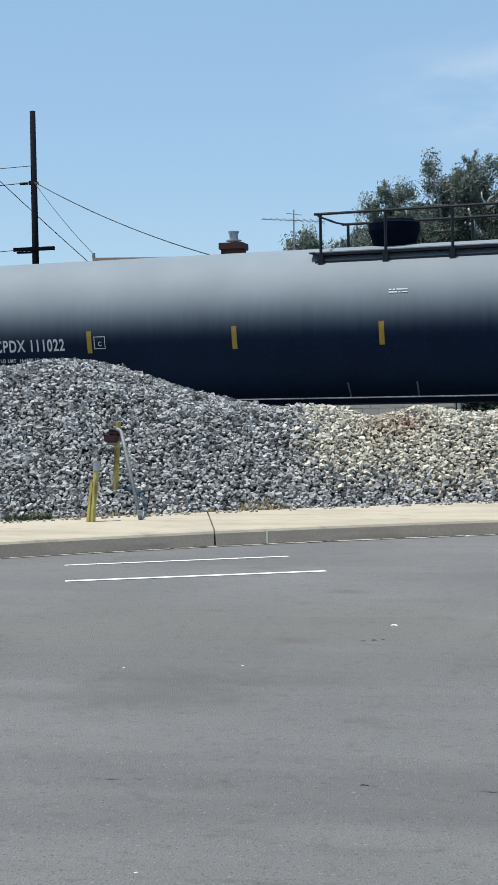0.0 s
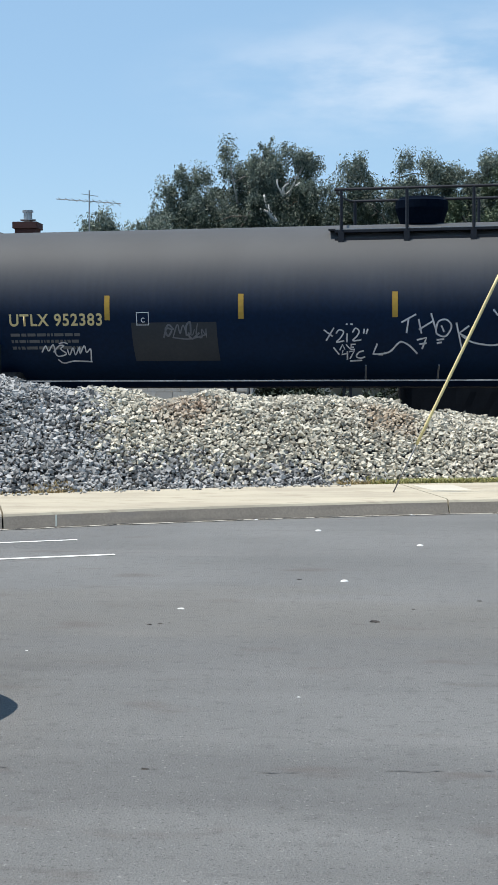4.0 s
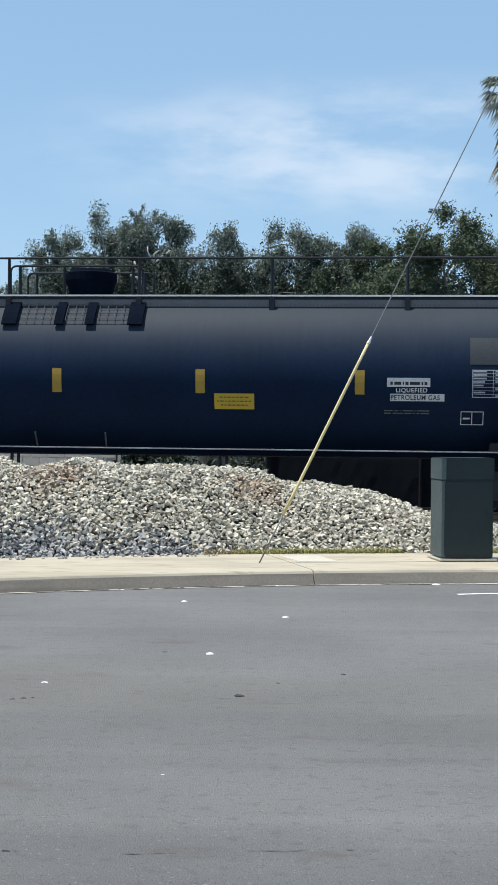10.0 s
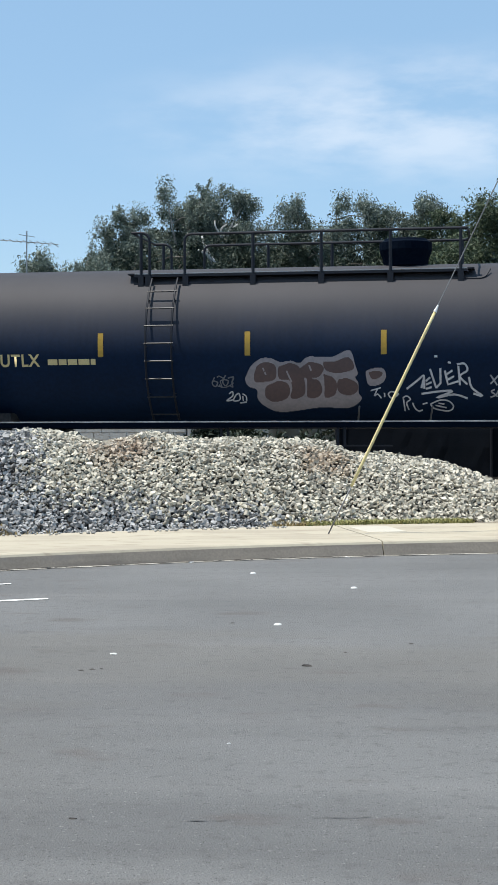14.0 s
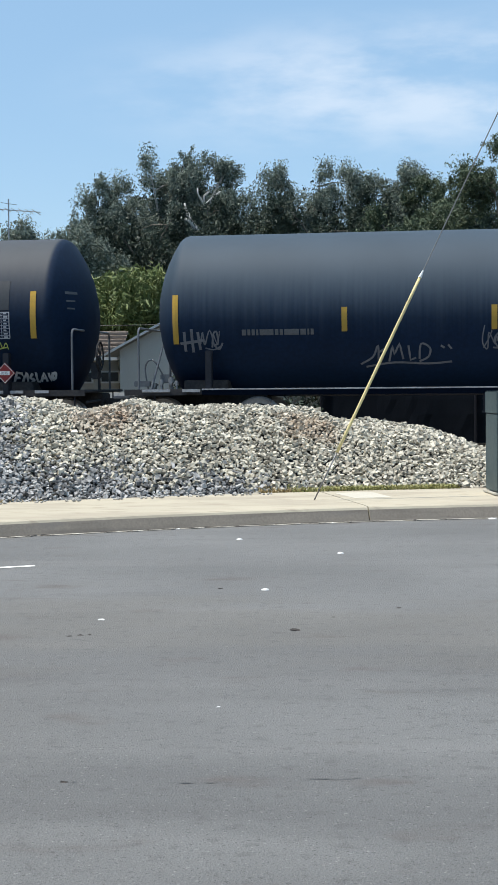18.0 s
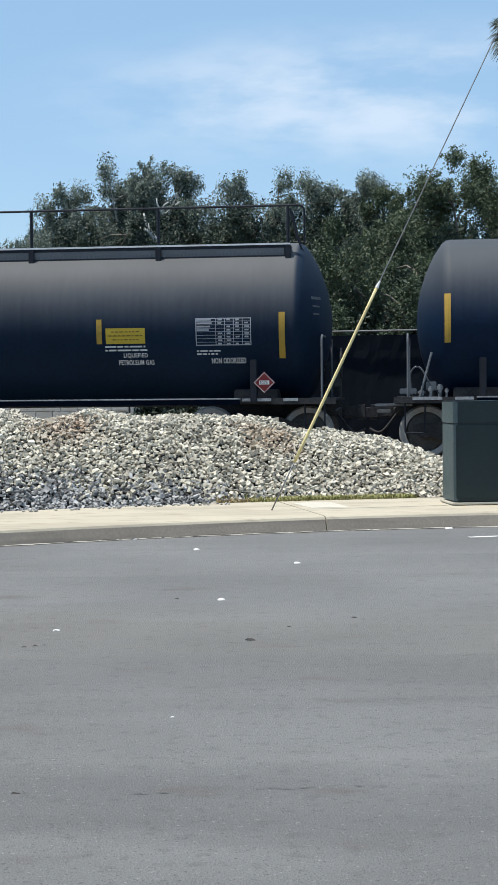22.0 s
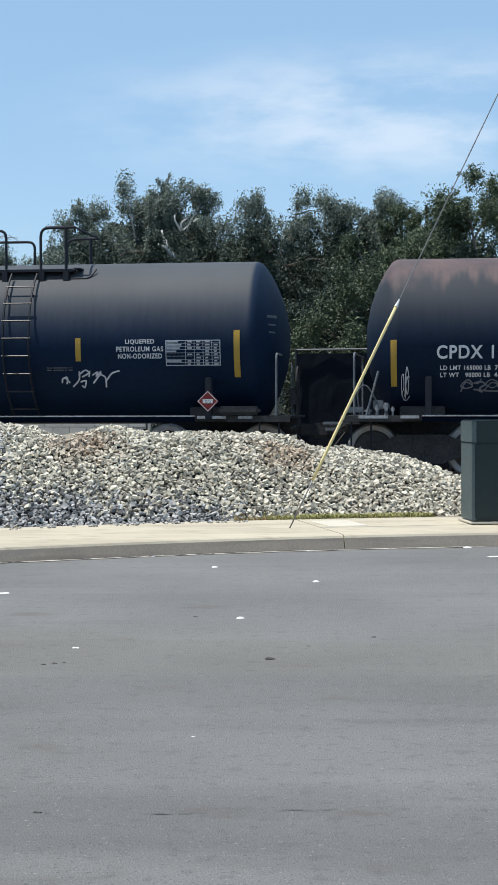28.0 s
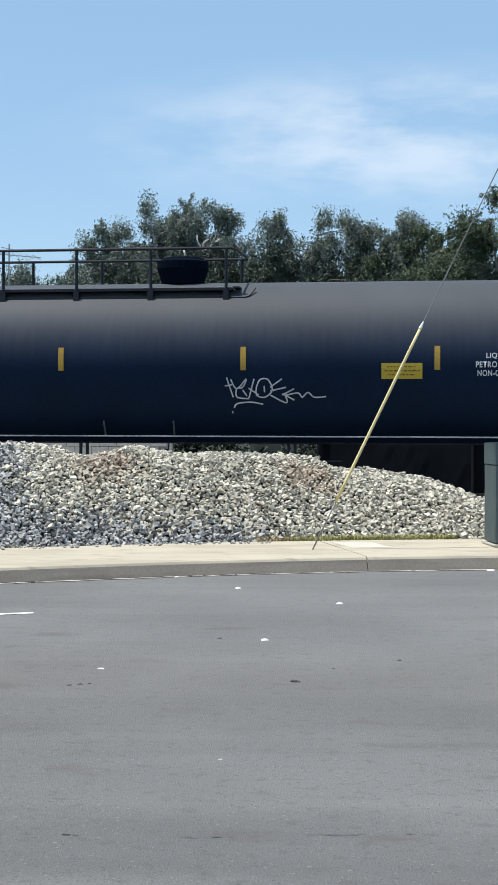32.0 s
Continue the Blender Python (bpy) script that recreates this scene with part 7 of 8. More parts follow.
# ---- behind the track ----
def leaves(name, centres, spread, per, size, m, parent, label, droop=0.5, seed=1, thin=1.0):
    """Clumps of single leaves: narrow blades hung round branch tips."""
    gen = np.random.default_rng(seed)
    c = np.repeat(np.array(centres), per, axis=0)
    n = len(c)
    wide = np.repeat(gen.uniform(0.45, 1.5, (len(centres), 1)), per, axis=0)
    p = c + np.clip(gen.normal(size=(n, 3)), -1.8, 1.8) * np.array(spread) * wide
    way = gen.normal(size=(n, 3))
    way[:, 2] -= droop
    way /= np.linalg.norm(way, axis=1)[:, None]
    side = np.cross(way, gen.normal(size=(n, 3)))
    side /= np.linalg.norm(side, axis=1)[:, None] + 1e-9
    l = size * gen.uniform(0.6, 1.4, (n, 1))
    w = l * gen.uniform(0.17, 0.30, (n, 1)) * thin
    v = np.stack([p - side * w, p + side * w, p + way * l], 1).reshape(-1, 3)
    f = np.arange(3 * n).reshape(-1, 3)
    mesh_of(name, v.tolist(), f.tolist(), m, parent, label)


def tree(label, x, y, height, width, base, m, seed, clumps=150, per=110, size=0.17, bark=BARK, droop=1.1, flat=0.8):
    """A trunk with limbs; leaf clumps sit on the branch ends, with gaps between."""
    rnd = random.Random(seed)
    ob = thing("tree", label, "tree", "trees behind the track", pose(x, y, 0.02))
    bm = bmesh.new()
    tube(bm, smooth_path([(0, 0, -0.3), (rnd.uniform(-0.3, 0.3), 0, base * 0.6), (rnd.uniform(-0.5, 0.5), 0.1, base), (rnd.uniform(-0.4, 0.4), 0, base + (height - base) * 0.45)]), 0.03 * height, 10, 0.05)
    part("trunk", bm, bark, ob, smooth=True)
    tips = []
    limbs = 14
    for k in range(limbs):
        a = 2.4 * k + rnd.uniform(-0.3, 0.3)
        up = (k + 0.5) / limbs
        reach = rnd.uniform(0.75, 1.0) * (1.0 if up < 0.55 else math.sqrt(max(0.08, 1 - ((up - 0.55) / 0.5) ** 2)))
        rise = base + (height - base) * (0.12 + 0.86 * up)
        start = Vector((0, 0, base + (rise - base) * rnd.uniform(0.1, 0.45)))
        end = Vector((math.cos(a) * width / 2 * reach, math.sin(a) * width / 2 * reach * flat, rise))
        mid = start.lerp(end, 0.5) + Vector((rnd.uniform(-0.4, 0.4), rnd.uniform(-0.4, 0.4), rnd.uniform(0.1, 0.6)))
        path = smooth_path([start, mid, end])
        bm = bmesh.new()
        tube(bm, path, 0.10, 6, 0.022)
        for q in range(5):
            s = path[rnd.randrange(3, len(path))]
            e = s + Vector((rnd.gauss(0, 1), rnd.gauss(0, 1) * flat, rnd.gauss(0.25, 0.6))) * width * 0.125
            e.z = min(e.z, height)
            tube(bm, [s, s.lerp(e, 0.5) + Vector((0, 0, 0.12)), e], 0.035, 5, 0.010)
            tips.append(e)
        tips.append(end)
        part("limb", bm, bark, ob, smooth=True)
    spots = []
    while len(spots) < clumps:
        t = tips[len(spots) % len(tips)]
        p = t + Vector((rnd.uniform(-1.5, 1.5), rnd.uniform(-1.5, 1.5), rnd.uniform(-1.3, 0.9))) * (0.15 + width * 0.024)
        if p.z < height + 0.2 and p.z > base * 0.7:
            spots.append(p)
    for t in tips:
        way = Vector((t.x * 0.5 + rnd.gauss(0, 0.4), t.y * 0.5 + rnd.gauss(0, 0.4), rnd.uniform(-1.4, 0.5) if t.z < height * 0.8 else rnd.uniform(-0.3, 1.0))).normalized()
        for q in range(3):
            p = t + way * (0.22 * (q + 1)) + Vector((0, 0, -0.05 * q * q))
            if p.z < height + 0.35:
                spots.append(p)
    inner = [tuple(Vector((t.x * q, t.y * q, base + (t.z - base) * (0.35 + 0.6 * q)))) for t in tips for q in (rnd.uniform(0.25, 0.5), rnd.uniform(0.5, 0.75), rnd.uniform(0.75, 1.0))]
    leaves("crown", [tuple(p) for p in spots], (0.14, 0.14, 0.23), int(per * 1.7), size * 0.64, m, ob, "", droop, seed)
    wisps = []
    for t in tips:
        if t.z > base + 0.45 * (height - base):
            for q in range(2):
                way = Vector((t.x * 0.7 + rnd.gauss(0, 0.8), t.y * 0.5 + rnd.gauss(0, 0.5), rnd.uniform(0.2, 1.6))).normalized()
                reach = rnd.uniform(0.35, 0.95)
                for k in range(6):
                    f = (k + 1) / 6
                    wisps.append(tuple(t + way * reach * f - Vector((0, 0, 0.25 * f * f * reach))))
    leaves("twig_sprays", wisps, (0.055, 0.055, 0.08), 26, size * 0.62, m, ob, "", droop, seed + 900)
    # the crown's inner shade is given by darker leaves
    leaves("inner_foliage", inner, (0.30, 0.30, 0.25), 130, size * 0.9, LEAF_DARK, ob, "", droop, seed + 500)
    TREES.append(ob)


TREES = []
tree("tall loose-crowned olive-green tree", -5.15, 58.5, 10.4, 2.9, 3.6, LEAF_OLIVE, 1, 150, 150, 0.14, PALE_BARK)
tree("tall loose-crowned olive-green tree with pale limbs", -3.45, 59.0, 9.9, 2.8, 3.4, LEAF_OLIVE, 2, 170, 150, 0.14, PALE_BARK)
tree("lower olive-green tree beside taller ones", -7.45, 57.0, 8.9, 2.0, 3.0, LEAF_OLIVE, 3, 90, 130, 0.14)
tree("small olive-green tree beside the house", -8.8, 52.0, 7.0, 3.2, 2.2, LEAF_OLIVE, 4, 130, 120, 0.14)
tree("rounded dark green tree behind the track", 0.3, 58.0, 9.55, 2.5, 3.2, LEAF_OLIVE, 5, 120, 150, 0.14)
tree("rounded dark green tree behind the track", 3.75, 58.5, 9.65, 2.8, 3.2, LEAF_OLIVE, 6, 150, 150, 0.14)
tree("dark green tree behind the track", 5.6, 57.5, 9.3, 3.2, 3.0, LEAF_GREEN, 7, 130, 150, 0.14)
tree("broad dense green tree near the track", 7.5, 45.0, 8.0, 5.0, 1.2, LEAF_GREEN, 8, 420, 150, 0.13, droop=0.3)
tree("broad dense green tree near the track", 11.0, 46.0, 8.8, 5.4, 1.4, LEAF_GREEN, 9, 240, 140, 0.14, droop=0.3)
tree("broad dense green tree in the second row", 8.8, 51.0, 9.2, 5.4, 1.0, LEAF_GREEN, 18, 230, 130, 0.15, droop=0.3)
tree("bright green bushy tree among darker ones", 5.2, 48.0, 6.9, 2.4, 1.2, LEAF_GREEN, 10, 80, 110, 0.14, droop=0.3)
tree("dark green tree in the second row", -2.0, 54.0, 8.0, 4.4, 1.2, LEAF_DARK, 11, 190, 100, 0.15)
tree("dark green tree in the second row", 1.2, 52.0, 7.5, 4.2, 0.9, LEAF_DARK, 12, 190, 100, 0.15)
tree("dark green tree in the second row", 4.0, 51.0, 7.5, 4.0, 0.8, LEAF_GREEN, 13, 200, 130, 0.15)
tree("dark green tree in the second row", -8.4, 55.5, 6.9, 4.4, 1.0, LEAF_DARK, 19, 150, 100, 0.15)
tree("green tree beside the utility pole", -19.6, 45.0, 4.4, 3.0, 1.2, LEAF_BRIGHT, 14, 80, 100, 0.15)
tree("dark green tree in the second row", -5.6, 55.0, 7.7, 4.2, 1.0, LEAF_DARK, 15, 190, 100, 0.15)
tree("dark shrub-like tree in front of the grove", 3.4, 40.5, 4.8, 4.4, 0.5, LEAF_GREEN, 16, 200, 130, 0.13, droop=0.2)
tree("dark shrub-like tree in front of the grove", 1.85, 43.4, 5.0, 2.6, 0.5, LEAF_DARK, 17, 160, 130, 0.13, droop=0.2)


def bare_limb(ob, points, r):
    """A pale forked limb at the front of a crown."""
    bm = bmesh.new()
    base = Vector(points[0])
    for q, p in enumerate(points[1:]):
        p = Vector(p)
        mid = base.lerp(p, 0.5) + Vector((0.10 if q % 2 else -0.10, -0.1, 0.08))
        tube(bm, smooth_path([base, mid, p]), r if q == 0 else r * 0.7, 7, r * 0.3)
    part("bare_limb", bm, SUNLIT_BARK, ob, "pale sunlit bare limb", smooth=True)


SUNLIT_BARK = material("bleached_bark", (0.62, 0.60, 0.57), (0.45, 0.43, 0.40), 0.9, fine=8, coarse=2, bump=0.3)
bare_limb(TREES[1], [(-0.40, -2.3, 7.1), (-0.70, -2.4, 7.8), (-1.10, -2.4, 7.65), (-0.85, -2.4, 8.15)], 0.12)
bare_limb(TREES[1], [(-0.10, -2.2, 8.1), (0.10, -2.3, 8.6), (0.55, -2.2, 8.65), (-0.35, -2.3, 8.75)], 0.06)
bare_limb(TREES[4], [(-0.35, -1.9, 7.3), (-0.15, -1.9, 8.0), (-0.62, -1.9, 7.75)], 0.045)


def shrub(label, x, y, height, width, m, seed, spots=40, per=50, size=0.14):
    rnd = random.Random(seed)
    ob = thing("shrub", label, "shrub", "shrubs behind the track", pose(x, y, 0.02))
    bm = bmesh.new()
    tips = []
    for k in range(9):
        a = 2 * math.pi * k / 9
        e = Vector((math.cos(a) * width * 0.4, math.sin(a) * width * 0.3, height * rnd.uniform(0.5, 0.95)))
        tube(bm, [(0, 0, -0.1), e * 0.5 + Vector((0, 0, 0.1)), e], 0.03, 5, 0.01)
        tips.append(e)
    part("stems", bm, BARK, ob)
    pts = []
    for k in range(spots):
        t = rnd.choice(tips)
        pts.append(tuple(t * rnd.uniform(0.3, 1.0) + Vector((rnd.gauss(0, 0.12), rnd.gauss(0, 0.12), rnd.gauss(0, 0.08))) * width))
    leaves("foliage", pts, (0.13, 0.13, 0.11), per, size, m, ob, "", 0.0, seed)


for k in range(4):
    p = by_track(-6.3 + 1.0 * k, 32.2 + 0.25 * (k % 3))
    shrub("low dark shrub with pale tips beyond the track", p.x, p.y, 0.9 + 0.15 * (k % 2), 1.0, LEAF_DARK, 40 + k, 40, 44)
for k, (x, y) in enumerate(((-2.9, 39.5), (-2.3, 39.3), (-1.8, 39.6))):
    shrub("weedy green shrub in front of the pale green gable", x, y, 2.0 - 0.2 * k, 0.8, LEAF_DARK, 60 + k, 40, 46)
def bamboo(x, y, seed, grow=1.0):
    tall = thing("bamboo_clump", "bright green arching bamboo clump behind the low roofs", "bamboo", "bamboo clumps", pose(x, y, 0.02))
    bm = bmesh.new()
    rnd = random.Random(seed)
    arch = []
    for k in range(46):
        a = rnd.uniform(0, 6.3)
        reach, h = rnd.uniform(0.3, 1.6), rnd.uniform(3.6, 5.2) * grow
        pts = smooth_path([(0.25 * math.cos(a), 0.25 * math.sin(a), 0), (reach * 0.35 * math.cos(a), reach * 0.35 * math.sin(a), h * 0.75), (reach * 0.8 * math.cos(a), reach * 0.8 * math.sin(a), h), (reach * 1.15 * math.cos(a), reach * 1.15 * math.sin(a), h * 0.86)])
        tube(bm, pts, 0.02, 4, 0.006)
        arch += [tuple(p) for p in pts[5:]]
    part("canes", bm, LEAF_BRIGHT, tall)
    leaves("foliage", arch, (0.16, 0.16, 0.16), 44, 0.26, LEAF_BRIGHT, tall, "", 0.9, seed + 60, 0.4)


for x, y, seed, grow in ((-5.6, 51.0, 9, 1.0), (-7.3, 51.0, 10, 0.95)):
    bamboo(x, y, seed, grow)

palm = thing("fan_palm", "tall fan palm with a skirt of dry brown fronds", "palm", m=pose(9.97, 55.0, -0.5))
bm = bmesh.new()
tube(bm, [(0, 0, -0.2), (0.05, 0, 6), (0, 0, 15.2)], 0.26, 12, 0.18)
part("trunk", bm, BARK, palm, smooth=True)
rnd = random.Random(12)
for kind, n, m in (("frond", 26, LEAF_OLIVE), ("dry_frond", 26, LEAF_DRY)):
    for k in range(n):
        a = rnd.uniform(0, 6.3)
        up = rnd.uniform(-0.5, 0.9) if kind == "frond" else rnd.uniform(-1.5, -0.8)
        z0 = 15.0 if kind == "frond" else rnd.uniform(12.4, 14.8)
        out = Vector((math.cos(a) * math.cos(up), math.sin(a) * math.cos(up), math.sin(up)))
        side = Vector((-math.sin(a), math.cos(a), 0))
        bm = bmesh.new()
        hub = Vector((0, 0, z0)) + out * 0.75
        tube(bm, [Vector((0, 0, z0)), hub], 0.02, 4)
        for j in range(9):
            b = (j - 4) / 4 * 1.1
            way = (out * math.cos(b) + side * math.sin(b)).normalized()
            end = hub + way * 0.75 + Vector((0, 0, -0.22 - 0.1 * abs(b)))
            w = way.cross(out.cross(side)).normalized() * 0.05
            q = [bm.verts.new(v) for v in (hub, hub + way * 0.4 + w, end, hub + way * 0.4 - w)]
            bm.faces.new(q)
        part(kind, bm, m, palm)

# house with a tiled hip roof and a brick chimney
house = thing("house", "beige stucco house with a brown tiled roof and brick chimney", "house")
bm = bmesh.new()
v = [bm.verts.new((x, y, z)) for z in (0.0, 3.8) for x, y in ((-14.6, 37.9), (-5.98, 37.9), (-7.1, 43.5), (-15.4, 43.5))]
for f in ((0, 1, 5, 4), (1, 2, 6, 5), (2, 3, 7, 6), (3, 0, 4, 7), (4, 5, 6, 7)):
    bm.faces.new([v[i] for i in f])
part("wall", bm, STUCCO, house)
EAVE, RIDGE, LOW_RIDGE = 3.86, 5.19, 5.01
bm = bmesh.new()
c = [bm.verts.new(p) for p in ((-15.1, 37.4, EAVE), (-5.85, 37.4, EAVE), (-7.05, 44.0, EAVE), (-15.9, 44.0, EAVE), (-13.7, 40.2, RIDGE), (-7.3, 40.2, LOW_RIDGE))]
for f in ((0, 1, 5, 4), (1, 2, 5), (2, 3, 4, 5), (3, 0, 4), (3, 2, 1, 0)):
    bm.faces.new([c[i] for i in f])
part("roof", bm, ROOF_TILE, house)
courses = 11
for k in range(courses):
    a, b = k / courses, (k + 1) / courses
    p0 = (-15.1 + 1.4 * a, 37.4 + 2.8 * a, EAVE + (RIDGE - EAVE) * a)
    p1 = (-5.85 - 1.45 * a, p0[1], EAVE + (LOW_RIDGE - EAVE) * a)
    q0 = (-15.1 + 1.4 * b, 37.4 + 2.8 * b, EAVE + (RIDGE - EAVE) * b)
    q1 = (-5.85 - 1.45 * b, q0[1], EAVE + (LOW_RIDGE - EAVE) * b)
    verts, faces = [], []
    n = int((p1[0] - p0[0]) / 0.1)
    for i in range(n + 1):
        t = i / n
        wave = 0.022 * (1 if i % 3 else 0)
        u, w = Vector(p0).lerp(Vector(p1), t), Vector(q0).lerp(Vector(q1), t)
        verts += [u + Vector((0, -0.02, 0.0)), u + Vector((0, -0.02, 0.075 + wave)), w + Vector((0, 0.02, 0.02 + wave))]
    for i in range(n):
        faces += [(3 * i, 3 * i + 3, 3 * i + 4, 3 * i + 1), (3 * i + 1, 3 * i + 4, 3 * i + 5, 3 * i + 2)]
    mesh_of("tile_course", verts, faces, ROOF_TILE, house)
bm = bmesh.new()
tube(bm, [(-13.75, 40.2, RIDGE + 0.05), (-7.25, 40.2, LOW_RIDGE + 0.05)], 0.09, 8)
tube(bm, [(-7.25, 40.2, LOW_RIDGE + 0.05), (-5.85, 37.4, EAVE + 0.08)], 0.08, 8)
part("ridge_cap", bm, ROOF_TILE, house)
bm = bmesh.new()
tube(bm, [(-13.74, 40.2, 5.3), (-13.74, 40.2, 5.46)], 0.05, 8)
part("service_knob", bm, GALV, house)
bm = bmesh.new()
box(bm, -15.1, 37.36, EAVE - 0.10, -5.82, 37.40, EAVE + 0.02)
part("fascia", bm, FASCIA, house)
chimney = part("chimney", box(bmesh.new(), -9.20, 37.05, 0.0, -8.66, 37.62, 5.22), BRICK, house, "red brick chimney stack")
bm = bmesh.new()
box(bm, -9.25, 36.99, 5.10, -8.61, 37.68, 5.27, 0.01)
part("corbel", bm, BRICK, chimney)
bm = bmesh.new()
disc(bm, -8.92, 37.33, 5.42, 0.11, 0.26, 14, "z")
disc(bm, -8.92, 37.33, 5.34, 0.20, 0.03, 14, "z")
disc(bm, -8.92, 37.33, 5.56, 0.14, 0.05, 14, "z")
part("flue_cap", bm, GALV, chimney, "grey metal flue cap")
for x0, x1 in ((-8.42, -7.18), (-12.6, -11.3)):
    win = part("window", box(bmesh.new(), x0 - 0.06, 37.84, 2.74, x1 + 0.06, 37.93, 3.50), WHITE_TRIM, house, "white-framed sash window")
    n = 3
    for k in range(n):
        for r in range(2):
            w = (x1 - x0) / n
            part("pane", box(bmesh.new(), x0 + k * w + 0.025, 37.825, 2.80 + 0.33 * r, x0 + (k + 1) * w - 0.025, 37.846, 3.09 + 0.33 * r), GLASS, win)
aerial = thing("tv_aerial", "thin television aerial on a mast above the roof", "aerial")
bm = bmesh.new()
tube(bm, [(-7.78, 39.6, 4.4), (-7.76, 39.6, 6.35)], 0.022, 6)
part("mast", bm, GALV, aerial)
bm = bmesh.new()
tube(bm, [(-8.62, 39.3, 6.10), (-6.95, 39.9, 6.02)], 0.012, 5)
for k in range(9):
    x = -8.5 + 0.18 * k
    l = 0.25 + 0.05 * k
    tube(bm, [(x, 39.32 + 0.07 * k - l, 6.10 - 0.01 * k), (x, 39.32 + 0.07 * k + l, 6.10 - 0.01 * k)], 0.008, 4)
tube(bm, [(-7.95, 39.5, 6.25), (-7.55, 39.7, 6.20)], 0.01, 4)
part("boom", bm, GALV, aerial)

# pale green gable with a grey roof
shed = thing("outbuilding", "pale green gabled outbuilding with a grey shingle roof", "outbuilding")
A = Vector((-3.2, 42.0, 3.62))
bm = bmesh.new()
v = [bm.verts.new(p) for p in ((-5.1, 42.0, 0.0), (-1.3, 42.0, 0.0), (-1.3, 42.0, 2.30), (-3.2, 42.0, 3.34), (-5.1, 42.0, 2.30))]
bm.faces.new(v)
got = bmesh.ops.extrude_face_region(bm, geom=bm.faces[:])
bmesh.ops.translate(bm, vec=(1.2, 7.5, 0), verts=[x for x in got["geom"] if isinstance(x, bmesh.types.BMVert)])
part("wall", bm, SIDING, shed)
for s in (-1, 1):
    bm = bmesh.new()
    e = Vector((-3.2 + s * 2.40, 41.75, 2.11))
    t = Vector((-3.2, 41.75, 3.42))
    d = Vector((1.25, 7.8, 0))
    q = [bm.verts.new(p) for p in (t, e, e + d, t + d)]
    bm.faces.new(q)
    bmesh.ops.solidify(bm, geom=bm.faces[:], thickness=0.06)
    part("roof", bm, GREY_ROOF, shed, "grey shingle roof slope")
    bm = bmesh.new()
    tube(bm, [t + Vector((0, -0.03, 0.0)), e + Vector((0, -0.03, 0.0))], 0.045, 4)
    part("barge_board", bm, WHITE_TRIM, shed, "white barge board")
vent = part("gable_vent", box(bmesh.new(), -3.0, 41.96, 2.62, -2.68, 41.995, 3.02), WHITE_TRIM, shed, "white louvred vent")
for k in range(5):
    part("louvre", box(bmesh.new(), -2.97, 41.93, 2.65 + 0.075 * k, -2.71, 41.962, 2.69 + 0.075 * k), GREY_ROOF, vent)
# low tiled building between the house and the gable
low = thing("tiled_outbuilding", "low outbuilding with brown tiled roof and white fascia", "outbuilding")
part("wall", box(bmesh.new(), -8.4, 43.7, 0.0, -5.35, 47.0, 2.08), STUCCO, low)
bm = bmesh.new()
q = [bm.verts.new(p) for p in ((-8.8, 43.4, 2.12), (-5.25, 43.4, 2.12), (-5.25, 45.5, 2.96), (-8.8, 45.5, 2.96))]
bm.faces.new(q)
bmesh.ops.solidify(bm, geom=bm.faces[:], thickness=0.07)
part("roof", bm, FADED_TILE, low)
for k in range(7):
    y, z = 43.4 + 0.3 * k, 2.14 + 0.12 * k
    part("tile_course", box(bmesh.new(), -8.8, y - 0.03, z - 0.02, -5.25, y + 0.27, z + 0.045), FADED_TILE, low)
part("fascia", box(bmesh.new(), -8.8, 43.33, 2.03, -5.22, 43.37, 2.14), WHITE_TRIM, low, "white fascia board")
for x in (-6.7, -5.9):
    w = part("window", box(bmesh.new(), x, 43.62, 1.35, x + 0.6, 43.70, 1.72), WHITE_TRIM, low, "white-framed window")
    part("pane", box(bmesh.new(), x + 0.05, 43.60, 1.40, x + 0.55, 43.625, 1.67), GLASS, w)
# stand-in for unclear pale stacked shapes; the planter form is made up
ledge = thing("planter", "pale stacked bands beside the house wall, stand-in for an unclear object", "planter")
part("trough", box(bmesh.new(), -7.0, 36.0, 0.0, -6.0, 36.6, 1.55, 0.02), BLOCK_WALL, ledge)
part("rim", box(bmesh.new(), -7.06, 35.95, 1.78, -5.95, 36.65, 1.95, 0.02), WHITE_TRIM, ledge)
part("band", box(bmesh.new(), -7.03, 35.97, 1.55, -5.98, 36.63, 1.78, 0.01), STUCCO, ledge)
# long low grey roof and wall to the right of the gable
wing = thing("low_building", "low building with a grey roof beside the gable", "building")
part("wall", box(bmesh.new(), -1.0, 44.5, 0.0, 3.0, 50.0, 2.2), SIDING, wing)
part("wall", box(bmesh.new(), -3.6, 46.6, 0.0, -1.0, 50.0, 3.1), SIDING, wing)
bm = bmesh.new()
q = [bm.verts.new(p) for p in ((-1.25, 44.2, 2.15), (3.2, 44.2, 2.15), (3.2, 47.2, 3.70), (-4.2, 47.2, 3.70), (-4.2, 46.4, 3.28), (-1.25, 46.4, 3.28))]
bm.faces.new(q)
bmesh.ops.solidify(bm, geom=bm.faces[:], thickness=0.08)
part("roof", bm, GREY_ROOF, wing)

# fence with a dark screen along the far side of the track
fence = tagged(new("fence"), "steel fence with pale top rail and dark screen", "fence", kind="structure")
for k in range(4, 9):
    bm = bmesh.new()
    tube(bm, [by_track(-16.3 + 3.3 * k, 31.6, -0.2), by_track(-16.3 + 3.3 * k, 31.6, 2.66)], 0.03, 8)
    part("post", bm, BLACK_STEEL, fence)
